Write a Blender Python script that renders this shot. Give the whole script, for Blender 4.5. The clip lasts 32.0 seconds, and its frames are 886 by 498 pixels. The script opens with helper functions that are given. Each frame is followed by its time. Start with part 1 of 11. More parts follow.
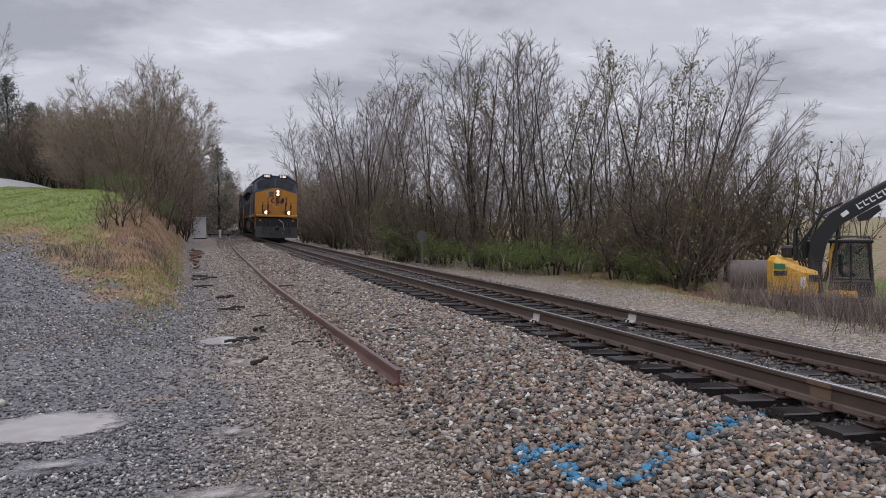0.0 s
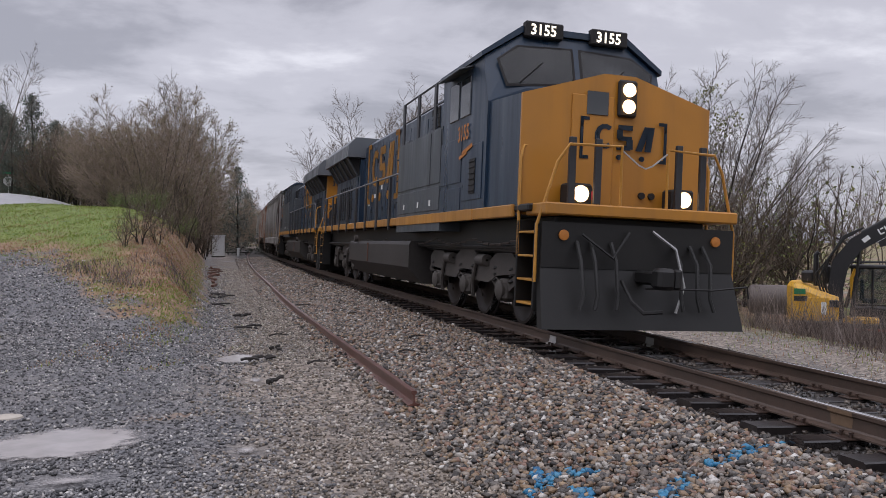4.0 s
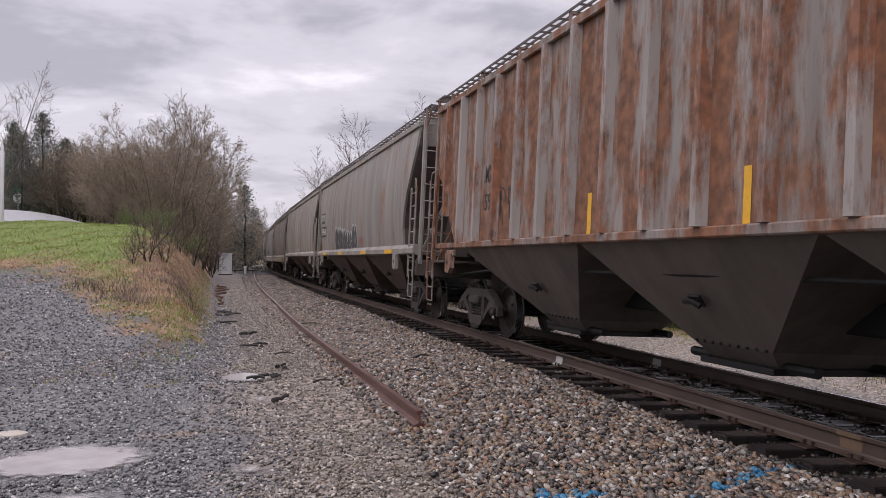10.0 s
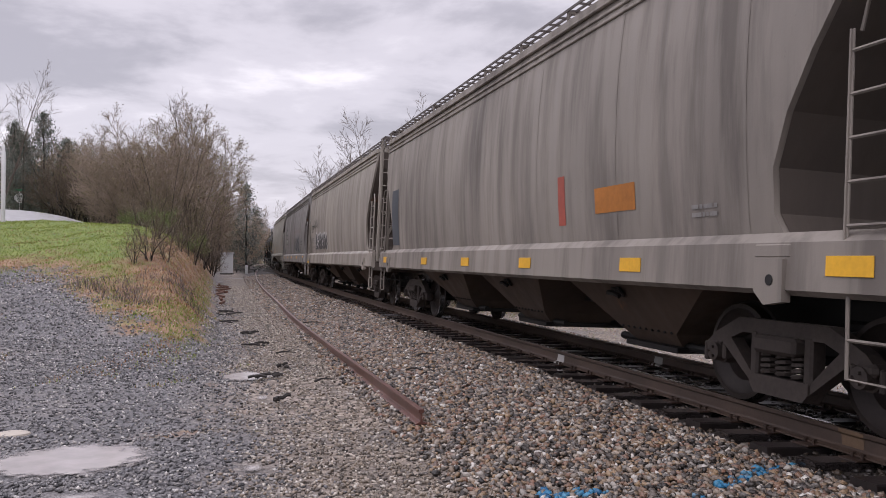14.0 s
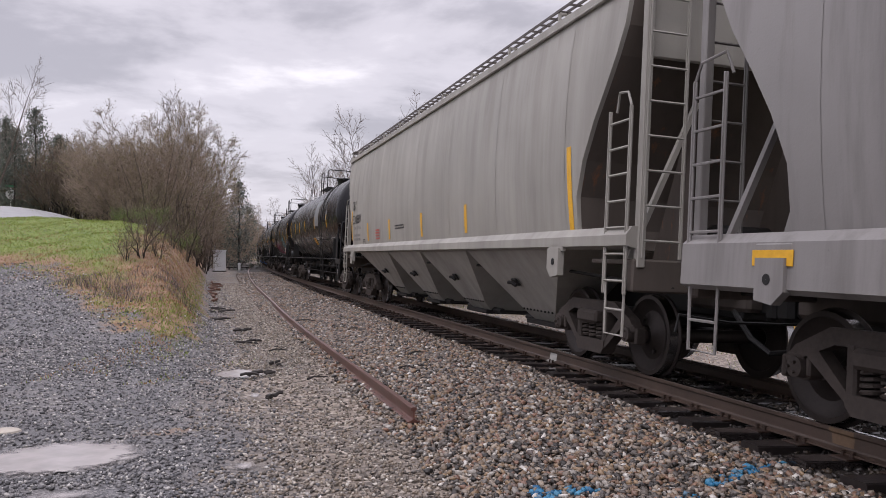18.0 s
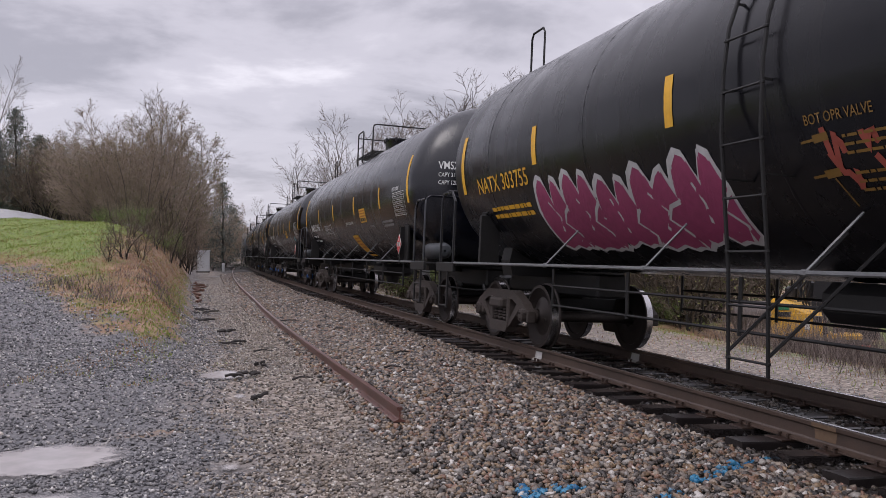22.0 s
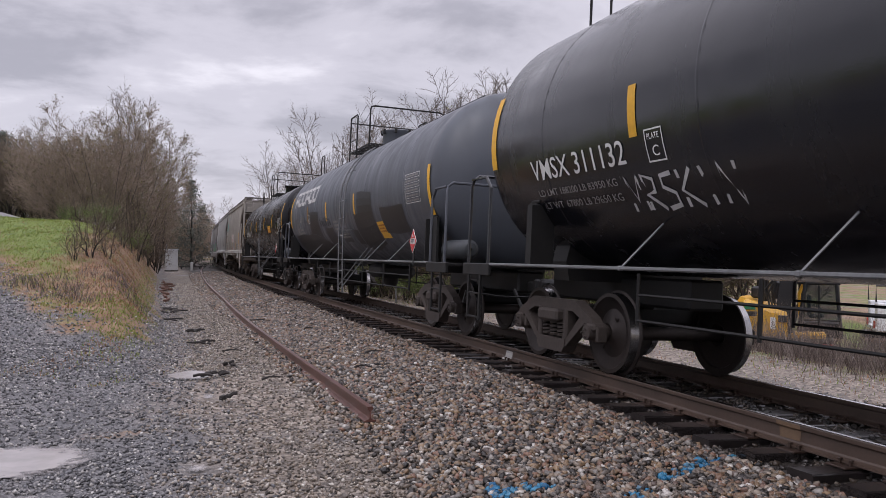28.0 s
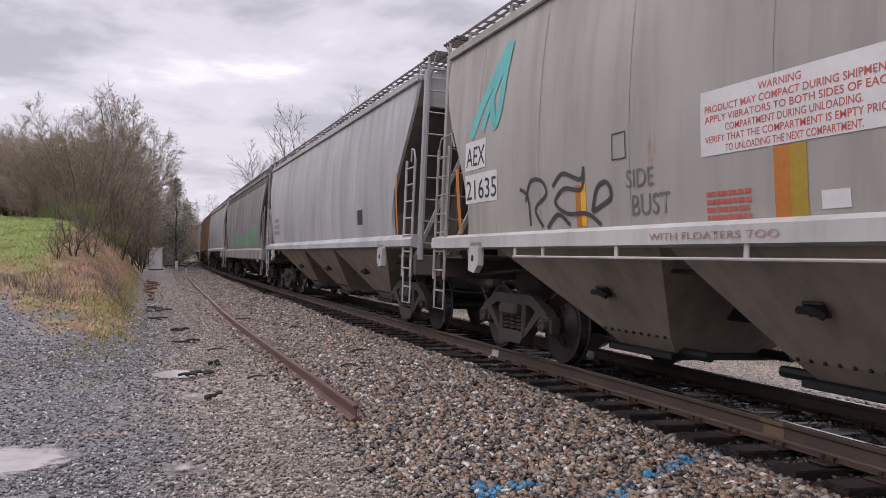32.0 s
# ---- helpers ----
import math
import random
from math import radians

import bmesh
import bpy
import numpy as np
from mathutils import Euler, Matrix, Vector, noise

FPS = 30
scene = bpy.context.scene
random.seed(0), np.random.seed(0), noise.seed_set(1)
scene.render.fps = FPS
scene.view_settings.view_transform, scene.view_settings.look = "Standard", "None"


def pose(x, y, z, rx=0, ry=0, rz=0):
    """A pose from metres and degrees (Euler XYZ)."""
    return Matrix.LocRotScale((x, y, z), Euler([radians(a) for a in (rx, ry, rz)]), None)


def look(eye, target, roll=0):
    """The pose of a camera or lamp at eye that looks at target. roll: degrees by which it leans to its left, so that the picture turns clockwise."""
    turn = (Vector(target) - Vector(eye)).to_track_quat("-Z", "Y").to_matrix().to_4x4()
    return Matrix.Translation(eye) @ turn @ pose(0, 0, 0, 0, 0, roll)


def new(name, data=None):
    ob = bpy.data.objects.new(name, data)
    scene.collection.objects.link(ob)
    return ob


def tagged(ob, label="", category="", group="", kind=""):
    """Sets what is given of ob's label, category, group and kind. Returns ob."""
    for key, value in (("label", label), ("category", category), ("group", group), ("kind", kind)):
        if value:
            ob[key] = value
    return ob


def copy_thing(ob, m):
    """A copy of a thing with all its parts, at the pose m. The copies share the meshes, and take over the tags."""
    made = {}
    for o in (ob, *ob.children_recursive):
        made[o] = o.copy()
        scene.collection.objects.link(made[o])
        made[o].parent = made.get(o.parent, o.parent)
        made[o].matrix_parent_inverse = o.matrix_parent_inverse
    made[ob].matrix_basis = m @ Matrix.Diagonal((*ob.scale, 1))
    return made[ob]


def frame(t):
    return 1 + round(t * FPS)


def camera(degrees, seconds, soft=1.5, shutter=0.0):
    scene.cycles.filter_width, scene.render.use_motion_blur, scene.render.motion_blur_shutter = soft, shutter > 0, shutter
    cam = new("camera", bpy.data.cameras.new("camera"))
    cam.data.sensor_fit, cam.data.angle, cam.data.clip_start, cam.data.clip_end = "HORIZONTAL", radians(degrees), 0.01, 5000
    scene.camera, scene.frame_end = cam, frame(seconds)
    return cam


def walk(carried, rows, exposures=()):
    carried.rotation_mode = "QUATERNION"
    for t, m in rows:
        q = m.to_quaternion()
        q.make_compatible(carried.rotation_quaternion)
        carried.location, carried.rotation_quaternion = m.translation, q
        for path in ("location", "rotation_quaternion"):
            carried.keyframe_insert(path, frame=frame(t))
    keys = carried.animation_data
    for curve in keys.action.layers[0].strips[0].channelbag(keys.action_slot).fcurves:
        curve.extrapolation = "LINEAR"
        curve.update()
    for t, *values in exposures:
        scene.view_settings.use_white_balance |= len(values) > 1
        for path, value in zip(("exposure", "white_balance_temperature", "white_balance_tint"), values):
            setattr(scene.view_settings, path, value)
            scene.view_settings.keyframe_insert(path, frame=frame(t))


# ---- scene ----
cam = camera(57.70, 32.0, soft=0.6)
EYE = Vector((0.0, 0.0, 1.339))


def aim(yaw, tilt, lean):
    y, p = radians(yaw), radians(tilt)
    return look(EYE, EYE + Vector((math.sin(y) * math.cos(p), math.cos(y) * math.cos(p), math.sin(p))), lean)


walk(cam, [
    (0.0, aim(17.47, -2.16, -0.74)),
    (0.5, aim(17.35, -2.14, -0.59)),
    (1.0, aim(17.09, -2.10, -0.55)),
    (1.5, aim(16.89, -1.99, -0.58)),
    (2.0, aim(16.67, -1.71, -0.62)),
    (2.5, aim(16.54, -1.60, -0.53)),
    (3.0, aim(16.53, -1.23, -0.36)),
    (3.5, aim(16.44, -0.93, -0.24)),
    (5.5, aim(15.80, 0.09, 0.29)),
    (6.0, aim(15.79, 0.33, 0.39)),
    (6.5, aim(15.78, 0.55, 0.45)),
    (7.0, aim(15.78, 0.71, 0.50)),
    (7.5, aim(15.81, 0.73, 0.57)),
    (8.0, aim(15.82, 0.74, 0.58)),
    (8.5, aim(15.83, 0.75, 0.50)),
    (9.0, aim(15.84, 0.71, 0.38)),
    (9.5, aim(15.81, 0.71, 0.30)),
    (10.0, aim(15.80, 0.71, 0.26)),
    (10.5, aim(15.76, 0.70, 0.22)),
    (11.0, aim(15.75, 0.69, 0.16)),
    (11.5, aim(15.74, 0.67, 0.11)),
    (12.0, aim(15.73, 0.65, 0.11)),
    (12.5, aim(15.71, 0.65, 0.15)),
    (13.0, aim(15.73, 0.64, 0.16)),
    (13.5, aim(15.72, 0.65, 0.13)),
    (14.0, aim(15.71, 0.62, 0.11)),
    (14.5, aim(15.71, 0.61, 0.11)),
    (16.5, aim(15.88, 0.47, 0.34)),
    (17.0, aim(15.90, 0.46, 0.32)),
    (17.5, aim(16.07, 0.49, 0.32)),
    (18.0, aim(16.20, 0.49, 0.32)),
    (18.5, aim(16.31, 0.48, 0.28)),
    (19.0, aim(16.44, 0.47, 0.24)),
    (19.5, aim(16.62, 0.48, 0.21)),
    (20.0, aim(16.85, 0.47, 0.19)),
    (20.5, aim(17.17, 0.46, 0.15)),
    (21.0, aim(17.27, 0.46, 0.10)),
    (21.5, aim(17.29, 0.44, 0.04)),
    (22.0, aim(17.27, 0.44, -0.01)),
    (22.5, aim(17.24, 0.43, -0.01)),
    (23.0, aim(17.23, 0.43, 0.05)),
    (23.5, aim(17.28, 0.44, 0.08)),
    (24.0, aim(17.69, 0.45, 0.07)),
    (24.5, aim(18.03, 0.43, 0.07)),
    (25.0, aim(18.30, 0.42, 0.09)),
    (25.5, aim(18.48, 0.42, 0.11)),
    (27.5, aim(19.14, 0.41, 0.18)),
    (28.0, aim(19.33, 0.40, 0.14)),
    (28.5, aim(19.56, 0.38, 0.15)),
    (29.0, aim(19.86, 0.40, 0.22)),
    (29.5, aim(20.08, 0.43, 0.29)),
    (30.0, aim(20.26, 0.40, 0.29)),
    (30.5, aim(20.29, 0.38, 0.26)),
    (31.0, aim(20.28, 0.38, 0.24)),
    (31.5, aim(20.29, 0.32, 0.22)),
    (32.0, aim(20.32, 0.31, 0.16)),
], exposures=[(0.0, -0.03, 6250, 12), (3.5, -0.03, 6250, 13), (6.0, 0.17, 6350, 17), (9.0, 0.25, 6500, 18), (14.0, 0.33, 6500, 18), (18.0, 0.33, 6500, 17), (21.0, 0.25, 6350, 17), (23.0, 0.08, 6400, 18), (28.0, 0.15, 6350, 17), (32.0, 0.36, 6500, 18)])

# world: heavy spring overcast
world = bpy.data.worlds.new("overcast")
scene.world = world
world.use_nodes = True
wn = world.node_tree.nodes
wl = world.node_tree.links
wn.clear()
w_out = wn.new("ShaderNodeOutputWorld")
w_bg = wn.new("ShaderNodeBackground")
w_sky = wn.new("ShaderNodeTexSky")
w_sky.sky_type, w_sky.sun_disc = "NISHITA", False
w_sky.sun_elevation, w_sky.sun_rotation = radians(48), radians(150)
w_bg.inputs["Strength"].default_value = 1.0
w_tc = wn.new("ShaderNodeTexCoord")
w_sep = wn.new("ShaderNodeSeparateXYZ")
wl.new(w_tc.outputs["Generated"], w_sep.inputs[0])
# cloud layer seen in perspective: the direction divided by its height
w_h = wn.new("ShaderNodeMath")
w_h.operation = "MAXIMUM"
w_h.inputs[1].default_value = 0.0
wl.new(w_sep.outputs["Z"], w_h.inputs[0])
w_h2 = wn.new("ShaderNodeMath")
w_h2.operation = "ADD"
w_h2.inputs[1].default_value = 0.16
wl.new(w_h.outputs[0], w_h2.inputs[0])
w_div = wn.new("ShaderNodeVectorMath")
w_div.operation = "DIVIDE"
w_comb = wn.new("ShaderNodeCombineXYZ")
for i in range(3):
    wl.new(w_h2.outputs[0], w_comb.inputs[i])
wl.new(w_tc.outputs["Generated"], w_div.inputs[0])
wl.new(w_comb.outputs[0], w_div.inputs[1])
w_map = wn.new("ShaderNodeMapping")
w_map.inputs["Location"].default_value = (0.35, 1.2, 0.0)
w_map.inputs["Scale"].default_value = (0.85, 1.0, 0.0)
wl.new(w_div.outputs[0], w_map.inputs[0])
w_n = wn.new("ShaderNodeTexNoise")
w_n.inputs["Scale"].default_value, w_n.inputs["Detail"].default_value = 1.5, 8.0
w_n.inputs["Roughness"].default_value, w_n.inputs["Distortion"].default_value = 0.56, 0.25
wl.new(w_map.outputs[0], w_n.inputs[0])
w_r = wn.new("ShaderNodeValToRGB")
w_r.color_ramp.interpolation = "EASE"
w_r.color_ramp.elements[0].position, w_r.color_ramp.elements[0].color = 0.36, (0.42, 0.415, 0.45, 1)
w_r.color_ramp.elements[1].position, w_r.color_ramp.elements[1].color = 0.70, (0.90, 0.89, 0.92, 1)
el = w_r.color_ramp.elements.new(0.53)
el.color = (0.63, 0.62, 0.66, 1)
wl.new(w_n.outputs[0], w_r.inputs[0])
# thin share of the clear sky above the cloud, and an even haze near the horizon
w_mix = wn.new("ShaderNodeMixRGB")
w_mix.inputs[0].default_value = 0.9
w_sc = wn.new("ShaderNodeVectorMath")
w_sc.operation = "SCALE"
w_sc.inputs["Scale"].default_value = 0.1
wl.new(w_sky.outputs[0], w_sc.inputs[0])
wl.new(w_sc.outputs[0], w_mix.inputs[1])
wl.new(w_r.outputs[0], w_mix.inputs[2])
w_hz = wn.new("ShaderNodeMapRange")
w_hz.inputs["From Min"].default_value, w_hz.inputs["From Max"].default_value = 0.0, 0.16
w_hz.inputs["To Min"].default_value, w_hz.inputs["To Max"].default_value = 0.75, 0.0
wl.new(w_sep.outputs["Z"], w_hz.inputs["Value"])
w_mix2 = wn.new("ShaderNodeMixRGB")
w_mix2.inputs[2].default_value = (0.56, 0.56, 0.605, 1)
wl.new(w_hz.outputs[0], w_mix2.inputs[0])
wl.new(w_mix.outputs[0], w_mix2.inputs[1])
# an overcast sky is brighter overhead than at the horizon
w_z = wn.new("ShaderNodeMapRange")
w_z.inputs["From Min"].default_value, w_z.inputs["From Max"].default_value = 0.28, 0.95
w_z.inputs["To Min"].default_value, w_z.inputs["To Max"].default_value = 0.99, 2.85
wl.new(w_sep.outputs["Z"], w_z.inputs["Value"])
wl.new(w_z.outputs[0], w_bg.inputs["Strength"])
wl.new(w_mix2.outputs[0], w_bg.inputs["Color"])
wl.new(w_bg.outputs[0], w_out.inputs[0])

sun_data = bpy.data.lights.new("sun", "SUN")
sun_data.energy, sun_data.angle, sun_data.color = 0.7, radians(25), (1.0, 0.96, 0.9)
sun = new("sun", sun_data)
sun.matrix_world = look((0, 0, 60), (0 + 30, 35, 0))

# ---- mesh tools ----
class Shape:
    """Collects vertices and faces for one mesh."""

    def __init__(self):
        self.v, self.f, self.s = [], [], []

    def add(self, verts, faces, smooth=False):
        n = len(self.v)
        self.v.extend(tuple(p) for p in verts)
        self.f.extend(tuple(i + n for i in q) for q in faces)
        self.s.extend([smooth] * len(faces))
        return self

    def box(self, c, d, b=0.0, turn=None):
        """A box of centre c and size d with chamfered edges b."""
        hx, hy, hz = d[0] / 2, d[1] / 2, d[2] / 2
        b = min(b, hx * 0.8, hy * 0.8, hz * 0.8)
        m = turn.to_3x3() if turn else None
        o = Vector(c)
        if b <= 0:
            vs = [(sx * hx, sy * hy, sz * hz) for sx in (-1, 1) for sy in (-1, 1) for sz in (-1, 1)]
            fs = [(0, 1, 3, 2), (4, 6, 7, 5), (0, 4, 5, 1), (2, 3, 7, 6), (0, 2, 6, 4), (1, 5, 7, 3)]
        else:
            vs, ix = [], {}
            for sx in (-1, 1):
                for sy in (-1, 1):
                    for sz in (-1, 1):
                        ix[sx, sy, sz] = len(vs)
                        vs += [(sx * hx, sy * (hy - b), sz * (hz - b)), (sx * (hx - b), sy * hy, sz * (hz - b)), (sx * (hx - b), sy * (hy - b), sz * hz)]
            fs = []
            for s in (-1, 1):
                q = [ix[s, -1, -1], ix[s, 1, -1], ix[s, 1, 1], ix[s, -1, 1]]
                fs.append(q if s > 0 else q[::-1])
                q = [ix[-1, s, -1] + 1, ix[1, s, -1] + 1, ix[1, s, 1] + 1, ix[-1, s, 1] + 1]
                fs.append(q[::-1] if s > 0 else q)
                q = [ix[-1, -1, s] + 2, ix[1, -1, s] + 2, ix[1, 1, s] + 2, ix[-1, 1, s] + 2]
                fs.append(q if s > 0 else q[::-1])
                for s2 in (-1, 1):
                    q = [ix[s, s2, -1], ix[s, s2, 1], ix[s, s2, 1] + 1, ix[s, s2, -1] + 1]
                    fs.append(q if s * s2 > 0 else q[::-1])
                    q = [ix[-1, s, s2] + 1, ix[-1, s, s2] + 2, ix[1, s, s2] + 2, ix[1, s, s2] + 1]
                    fs.append(q[::-1] if s * s2 < 0 else q)
                    q = [ix[s, -1, s2], ix[s, 1, s2], ix[s, 1, s2] + 2, ix[s, -1, s2] + 2]
                    fs.append(q if s * s2 > 0 else q[::-1])
            for (sx, sy, sz), i in ix.items():
                q = (i, i + 1, i + 2)
                fs.append(q if sx * sy * sz > 0 else q[::-1])
        self.add([o + (m @ Vector(p) if m else Vector(p)) for p in vs], fs)
        return self

    def tube(self, pts, r, n=6, cap=True, r2=None):
        """A round bar along a line of points."""
        pts = [Vector(p) for p in pts]
        vs, fs = [], []
        k = len(pts)
        up = None
        for i, p in enumerate(pts):
            d = (pts[min(i + 1, k - 1)] - pts[max(i - 1, 0)]).normalized()
            if up is None:
                up = d.orthogonal().normalized()
            up = (up - d * up.dot(d)).normalized()
            sd = d.cross(up)
            rr = r if r2 is None else r + (r2 - r) * i / max(1, k - 1)
            for j in range(n):
                a = 2 * math.pi * j / n
                vs.append(p + (up * math.cos(a) + sd * math.sin(a)) * rr)
        for i in range(k - 1):
            for j in range(n):
                fs.append((i * n + j, i * n + (j + 1) % n, (i + 1) * n + (j + 1) % n, (i + 1) * n + j))
        self.add(vs, fs, n > 4)
        if cap:
            m = len(self.v) - len(vs)
            self.f += [tuple(m + j for j in range(n - 1, -1, -1)), tuple(m + (k - 1) * n + j for j in range(n))]
            self.s += [False, False]
        return self

    def lathe(self, o, axis, profile, n=24, smooth=True):
        """Turns (along, radius) pairs round an axis ('x', 'y' or 'z') through o."""
        vs, fs = [], []
        for u, r in profile:
            for j in range(n):
                a = 2 * math.pi * j / n
                c, s = r * math.cos(a), r * math.sin(a)
                p = {"x": (u, c, s), "y": (s, u, c), "z": (c, s, u)}[axis]
                vs.append((o[0] + p[0], o[1] + p[1], o[2] + p[2]))
        for i in range(len(profile) - 1):
            for j in range(n):
                fs.append((i * n + j, i * n + (j + 1) % n, (i + 1) * n + (j + 1) % n, (i + 1) * n + j))
        self.add(vs, fs, smooth)
        return self

    def prism(self, poly, axis, a, b):
        """A flat outline pushed from a to b along 'x', 'y' or 'z'."""
        def at(p, u):
            return {"x": (u, p[0], p[1]), "y": (p[0], u, p[1]), "z": (p[0], p[1], u)}[axis]
        n = len(poly)
        vs = [at(p, a) for p in poly] + [at(p, b) for p in poly]
        fs = [tuple(range(n - 1, -1, -1)), tuple(range(n, 2 * n))]
        fs += [(i, (i + 1) % n, n + (i + 1) % n, n + i) for i in range(n)]
        return self.add(vs, fs)

    def bar(self, line, w, axis, a, b):
        """A thick line in the plane across the axis, pushed from a to b."""
        for (p, q) in zip(line[:-1], line[1:]):
            p, q = Vector(p), Vector(q)
            d = (q - p).normalized() * (w / 2)
            s = Vector((-d.y, d.x))
            p, q = p - d * 0.5, q + d * 0.5
            self.prism([p - s, q - s, q + s, p + s], axis, a, b)
        return self

    def loft(self, rings, close=True, caps=True, smooth=False):
        n = len(rings[0])
        vs = [p for r in rings for p in r]
        fs = []
        for i in range(len(rings) - 1):
            for j in range(n if close else n - 1):
                fs.append((i * n + j, i * n + (j + 1) % n, (i + 1) * n + (j + 1) % n, (i + 1) * n + j))
        self.add(vs, fs, smooth)
        if caps:
            m = len(self.v) - len(vs)
            self.f += [tuple(m + j for j in range(n - 1, -1, -1)), tuple(m + (len(rings) - 1) * n + j for j in range(n))]
            self.s += [False, False]
        return self

    def mesh(self, name, material):
        me = bpy.data.meshes.new(name)
        me.from_pydata(self.v, [], self.f)
        me.polygons.foreach_set("use_smooth", self.s)
        if any(self.s):
            me.set_sharp_from_angle(angle=radians(38))
        me.materials.append(material)
        me.update()
        bm = bmesh.new()
        bm.from_mesh(me)
        bmesh.ops.recalc_face_normals(bm, faces=bm.faces)
        bm.to_mesh(me)
        bm.free()
        return me


def part(name, shape, material, parent, label=""):
    """Links a shape (or a mesh that is there already) as one part of a thing."""
    me = shape.mesh(name, material) if isinstance(shape, Shape) else shape
    ob = new(name, me)
    ob.parent = parent
    if label:
        tagged(ob, label)
    return ob


def thing(name, label, category, m=None, group="", kind=""):
    ob = new(name)
    ob.empty_display_size = 0.3
    if m is not None:
        ob.matrix_basis = m
    return tagged(ob, label, category, group, kind)


def solid(name, shape, material, label, category, group="", kind="", m=None):
    """A thing that is one mesh."""
    ob = new(name, shape.mesh(name, material) if isinstance(shape, Shape) else shape)
    if m is not None:
        ob.matrix_basis = m
    return tagged(ob, label, category, group, kind)


def raw_mesh(name, verts, faces, material, smooth=False):
    """A big mesh from arrays: verts n x 3, faces m x k."""
    me = bpy.data.meshes.new(name)
    verts, faces = np.asarray(verts, np.float32), np.asarray(faces, np.int32)
    m, k = faces.shape
    me.vertices.add(len(verts))
    me.vertices.foreach_set("co", verts.ravel())
    me.loops.add(m * k)
    me.loops.foreach_set("vertex_index", faces.ravel())
    me.polygons.add(m)
    me.polygons.foreach_set("loop_start", np.arange(0, m * k, k, dtype=np.int32))
    me.polygons.foreach_set("loop_total", np.full(m, k, np.int32))
    if smooth:
        me.polygons.foreach_set("use_smooth", np.ones(m, bool))
    me.materials.append(material)
    me.update(calc_edges=True)
    me.validate()
    return me


# ---- materials ----
def node_mat(name):
    m = bpy.data.materials.new(name)
    m.use_nodes = True
    return m, m.node_tree.nodes, m.node_tree.links, m.node_tree.nodes["Principled BSDF"]


def tex(nodes, links, scale, stretch=(1, 1, 1), detail=4.0, rough=0.55, source="Object", loc=None):
    tc = nodes.new("ShaderNodeTexCoord")
    mp = nodes.new("ShaderNodeMapping")
    mp.inputs["Scale"].default_value = stretch
    links.new(tc.outputs[source], mp.inputs[0])
    if loc is not None:
        links.new(loc, mp.inputs["Location"])
    nz = nodes.new("ShaderNodeTexNoise")
    nz.inputs["Scale"].default_value, nz.inputs["Detail"].default_value, nz.inputs["Roughness"].default_value = scale, detail, rough
    links.new(mp.outputs[0], nz.inputs[0])
    return nz.outputs[0]


def ramp(nodes, links, value, stops):
    r = nodes.new("ShaderNodeValToRGB")
    e = r.color_ramp.elements
    while len(e) < len(stops):
        e.new(0.5)
    for el, (p, c) in zip(e, stops):
        el.position = p
        el.color = (c, c, c, 1) if isinstance(c, (int, float)) else (*c, 1)
    links.new(value, r.inputs[0])
    return r.outputs[0]


def mixed(nodes, links, fac, a, b, mode="MIX"):
    m = nodes.new("ShaderNodeMixRGB")
    m.blend_type = mode
    for i, v in enumerate((fac, a, b)):
        sock = m.inputs[i]
        if isinstance(v, bpy.types.NodeSocket):
            links.new(v, sock)
        elif isinstance(v, (int, float)):
            sock.default_value = v if i == 0 else (v, v, v, 1)
        else:
            sock.default_value = (*v, 1)
    return m.outputs[0]


def bump(nodes, links, bsdf, height, strength, dist):
    b = nodes.new("ShaderNodeBump")
    b.inputs["Strength"].default_value, b.inputs["Distance"].default_value = strength, dist
    links.new(height, b.inputs["Height"])
    links.new(b.outputs[0], bsdf.inputs["Normal"])


def plain(name, color, rough=0.6, metal=0.0, grain=30.0, vary=0.35, rise=0.002):
    """A surface with a little variation at two scales and a fine relief."""
    m, n, l, b = node_mat(name)
    big = tex(n, l, grain * 0.06, detail=5)
    fine = tex(n, l, grain, detail=3)
    dark = tuple(c * (1 - vary) for c in color)
    light = tuple(min(1, c * (1 + vary * 0.6)) for c in color)
    c = mixed(n, l, ramp(n, l, big, [(0.3, 0.0), (0.7, 1.0)]), dark, light)
    c = mixed(n, l, 0.35, c, ramp(n, l, fine, [(0.3, dark), (0.7, light)]))
    l.new(c, b.inputs["Base Color"])
    b.inputs["Roughness"].default_value, b.inputs["Metallic"].default_value = rough, metal
    bump(n, l, b, fine, 0.4, rise)
    return m


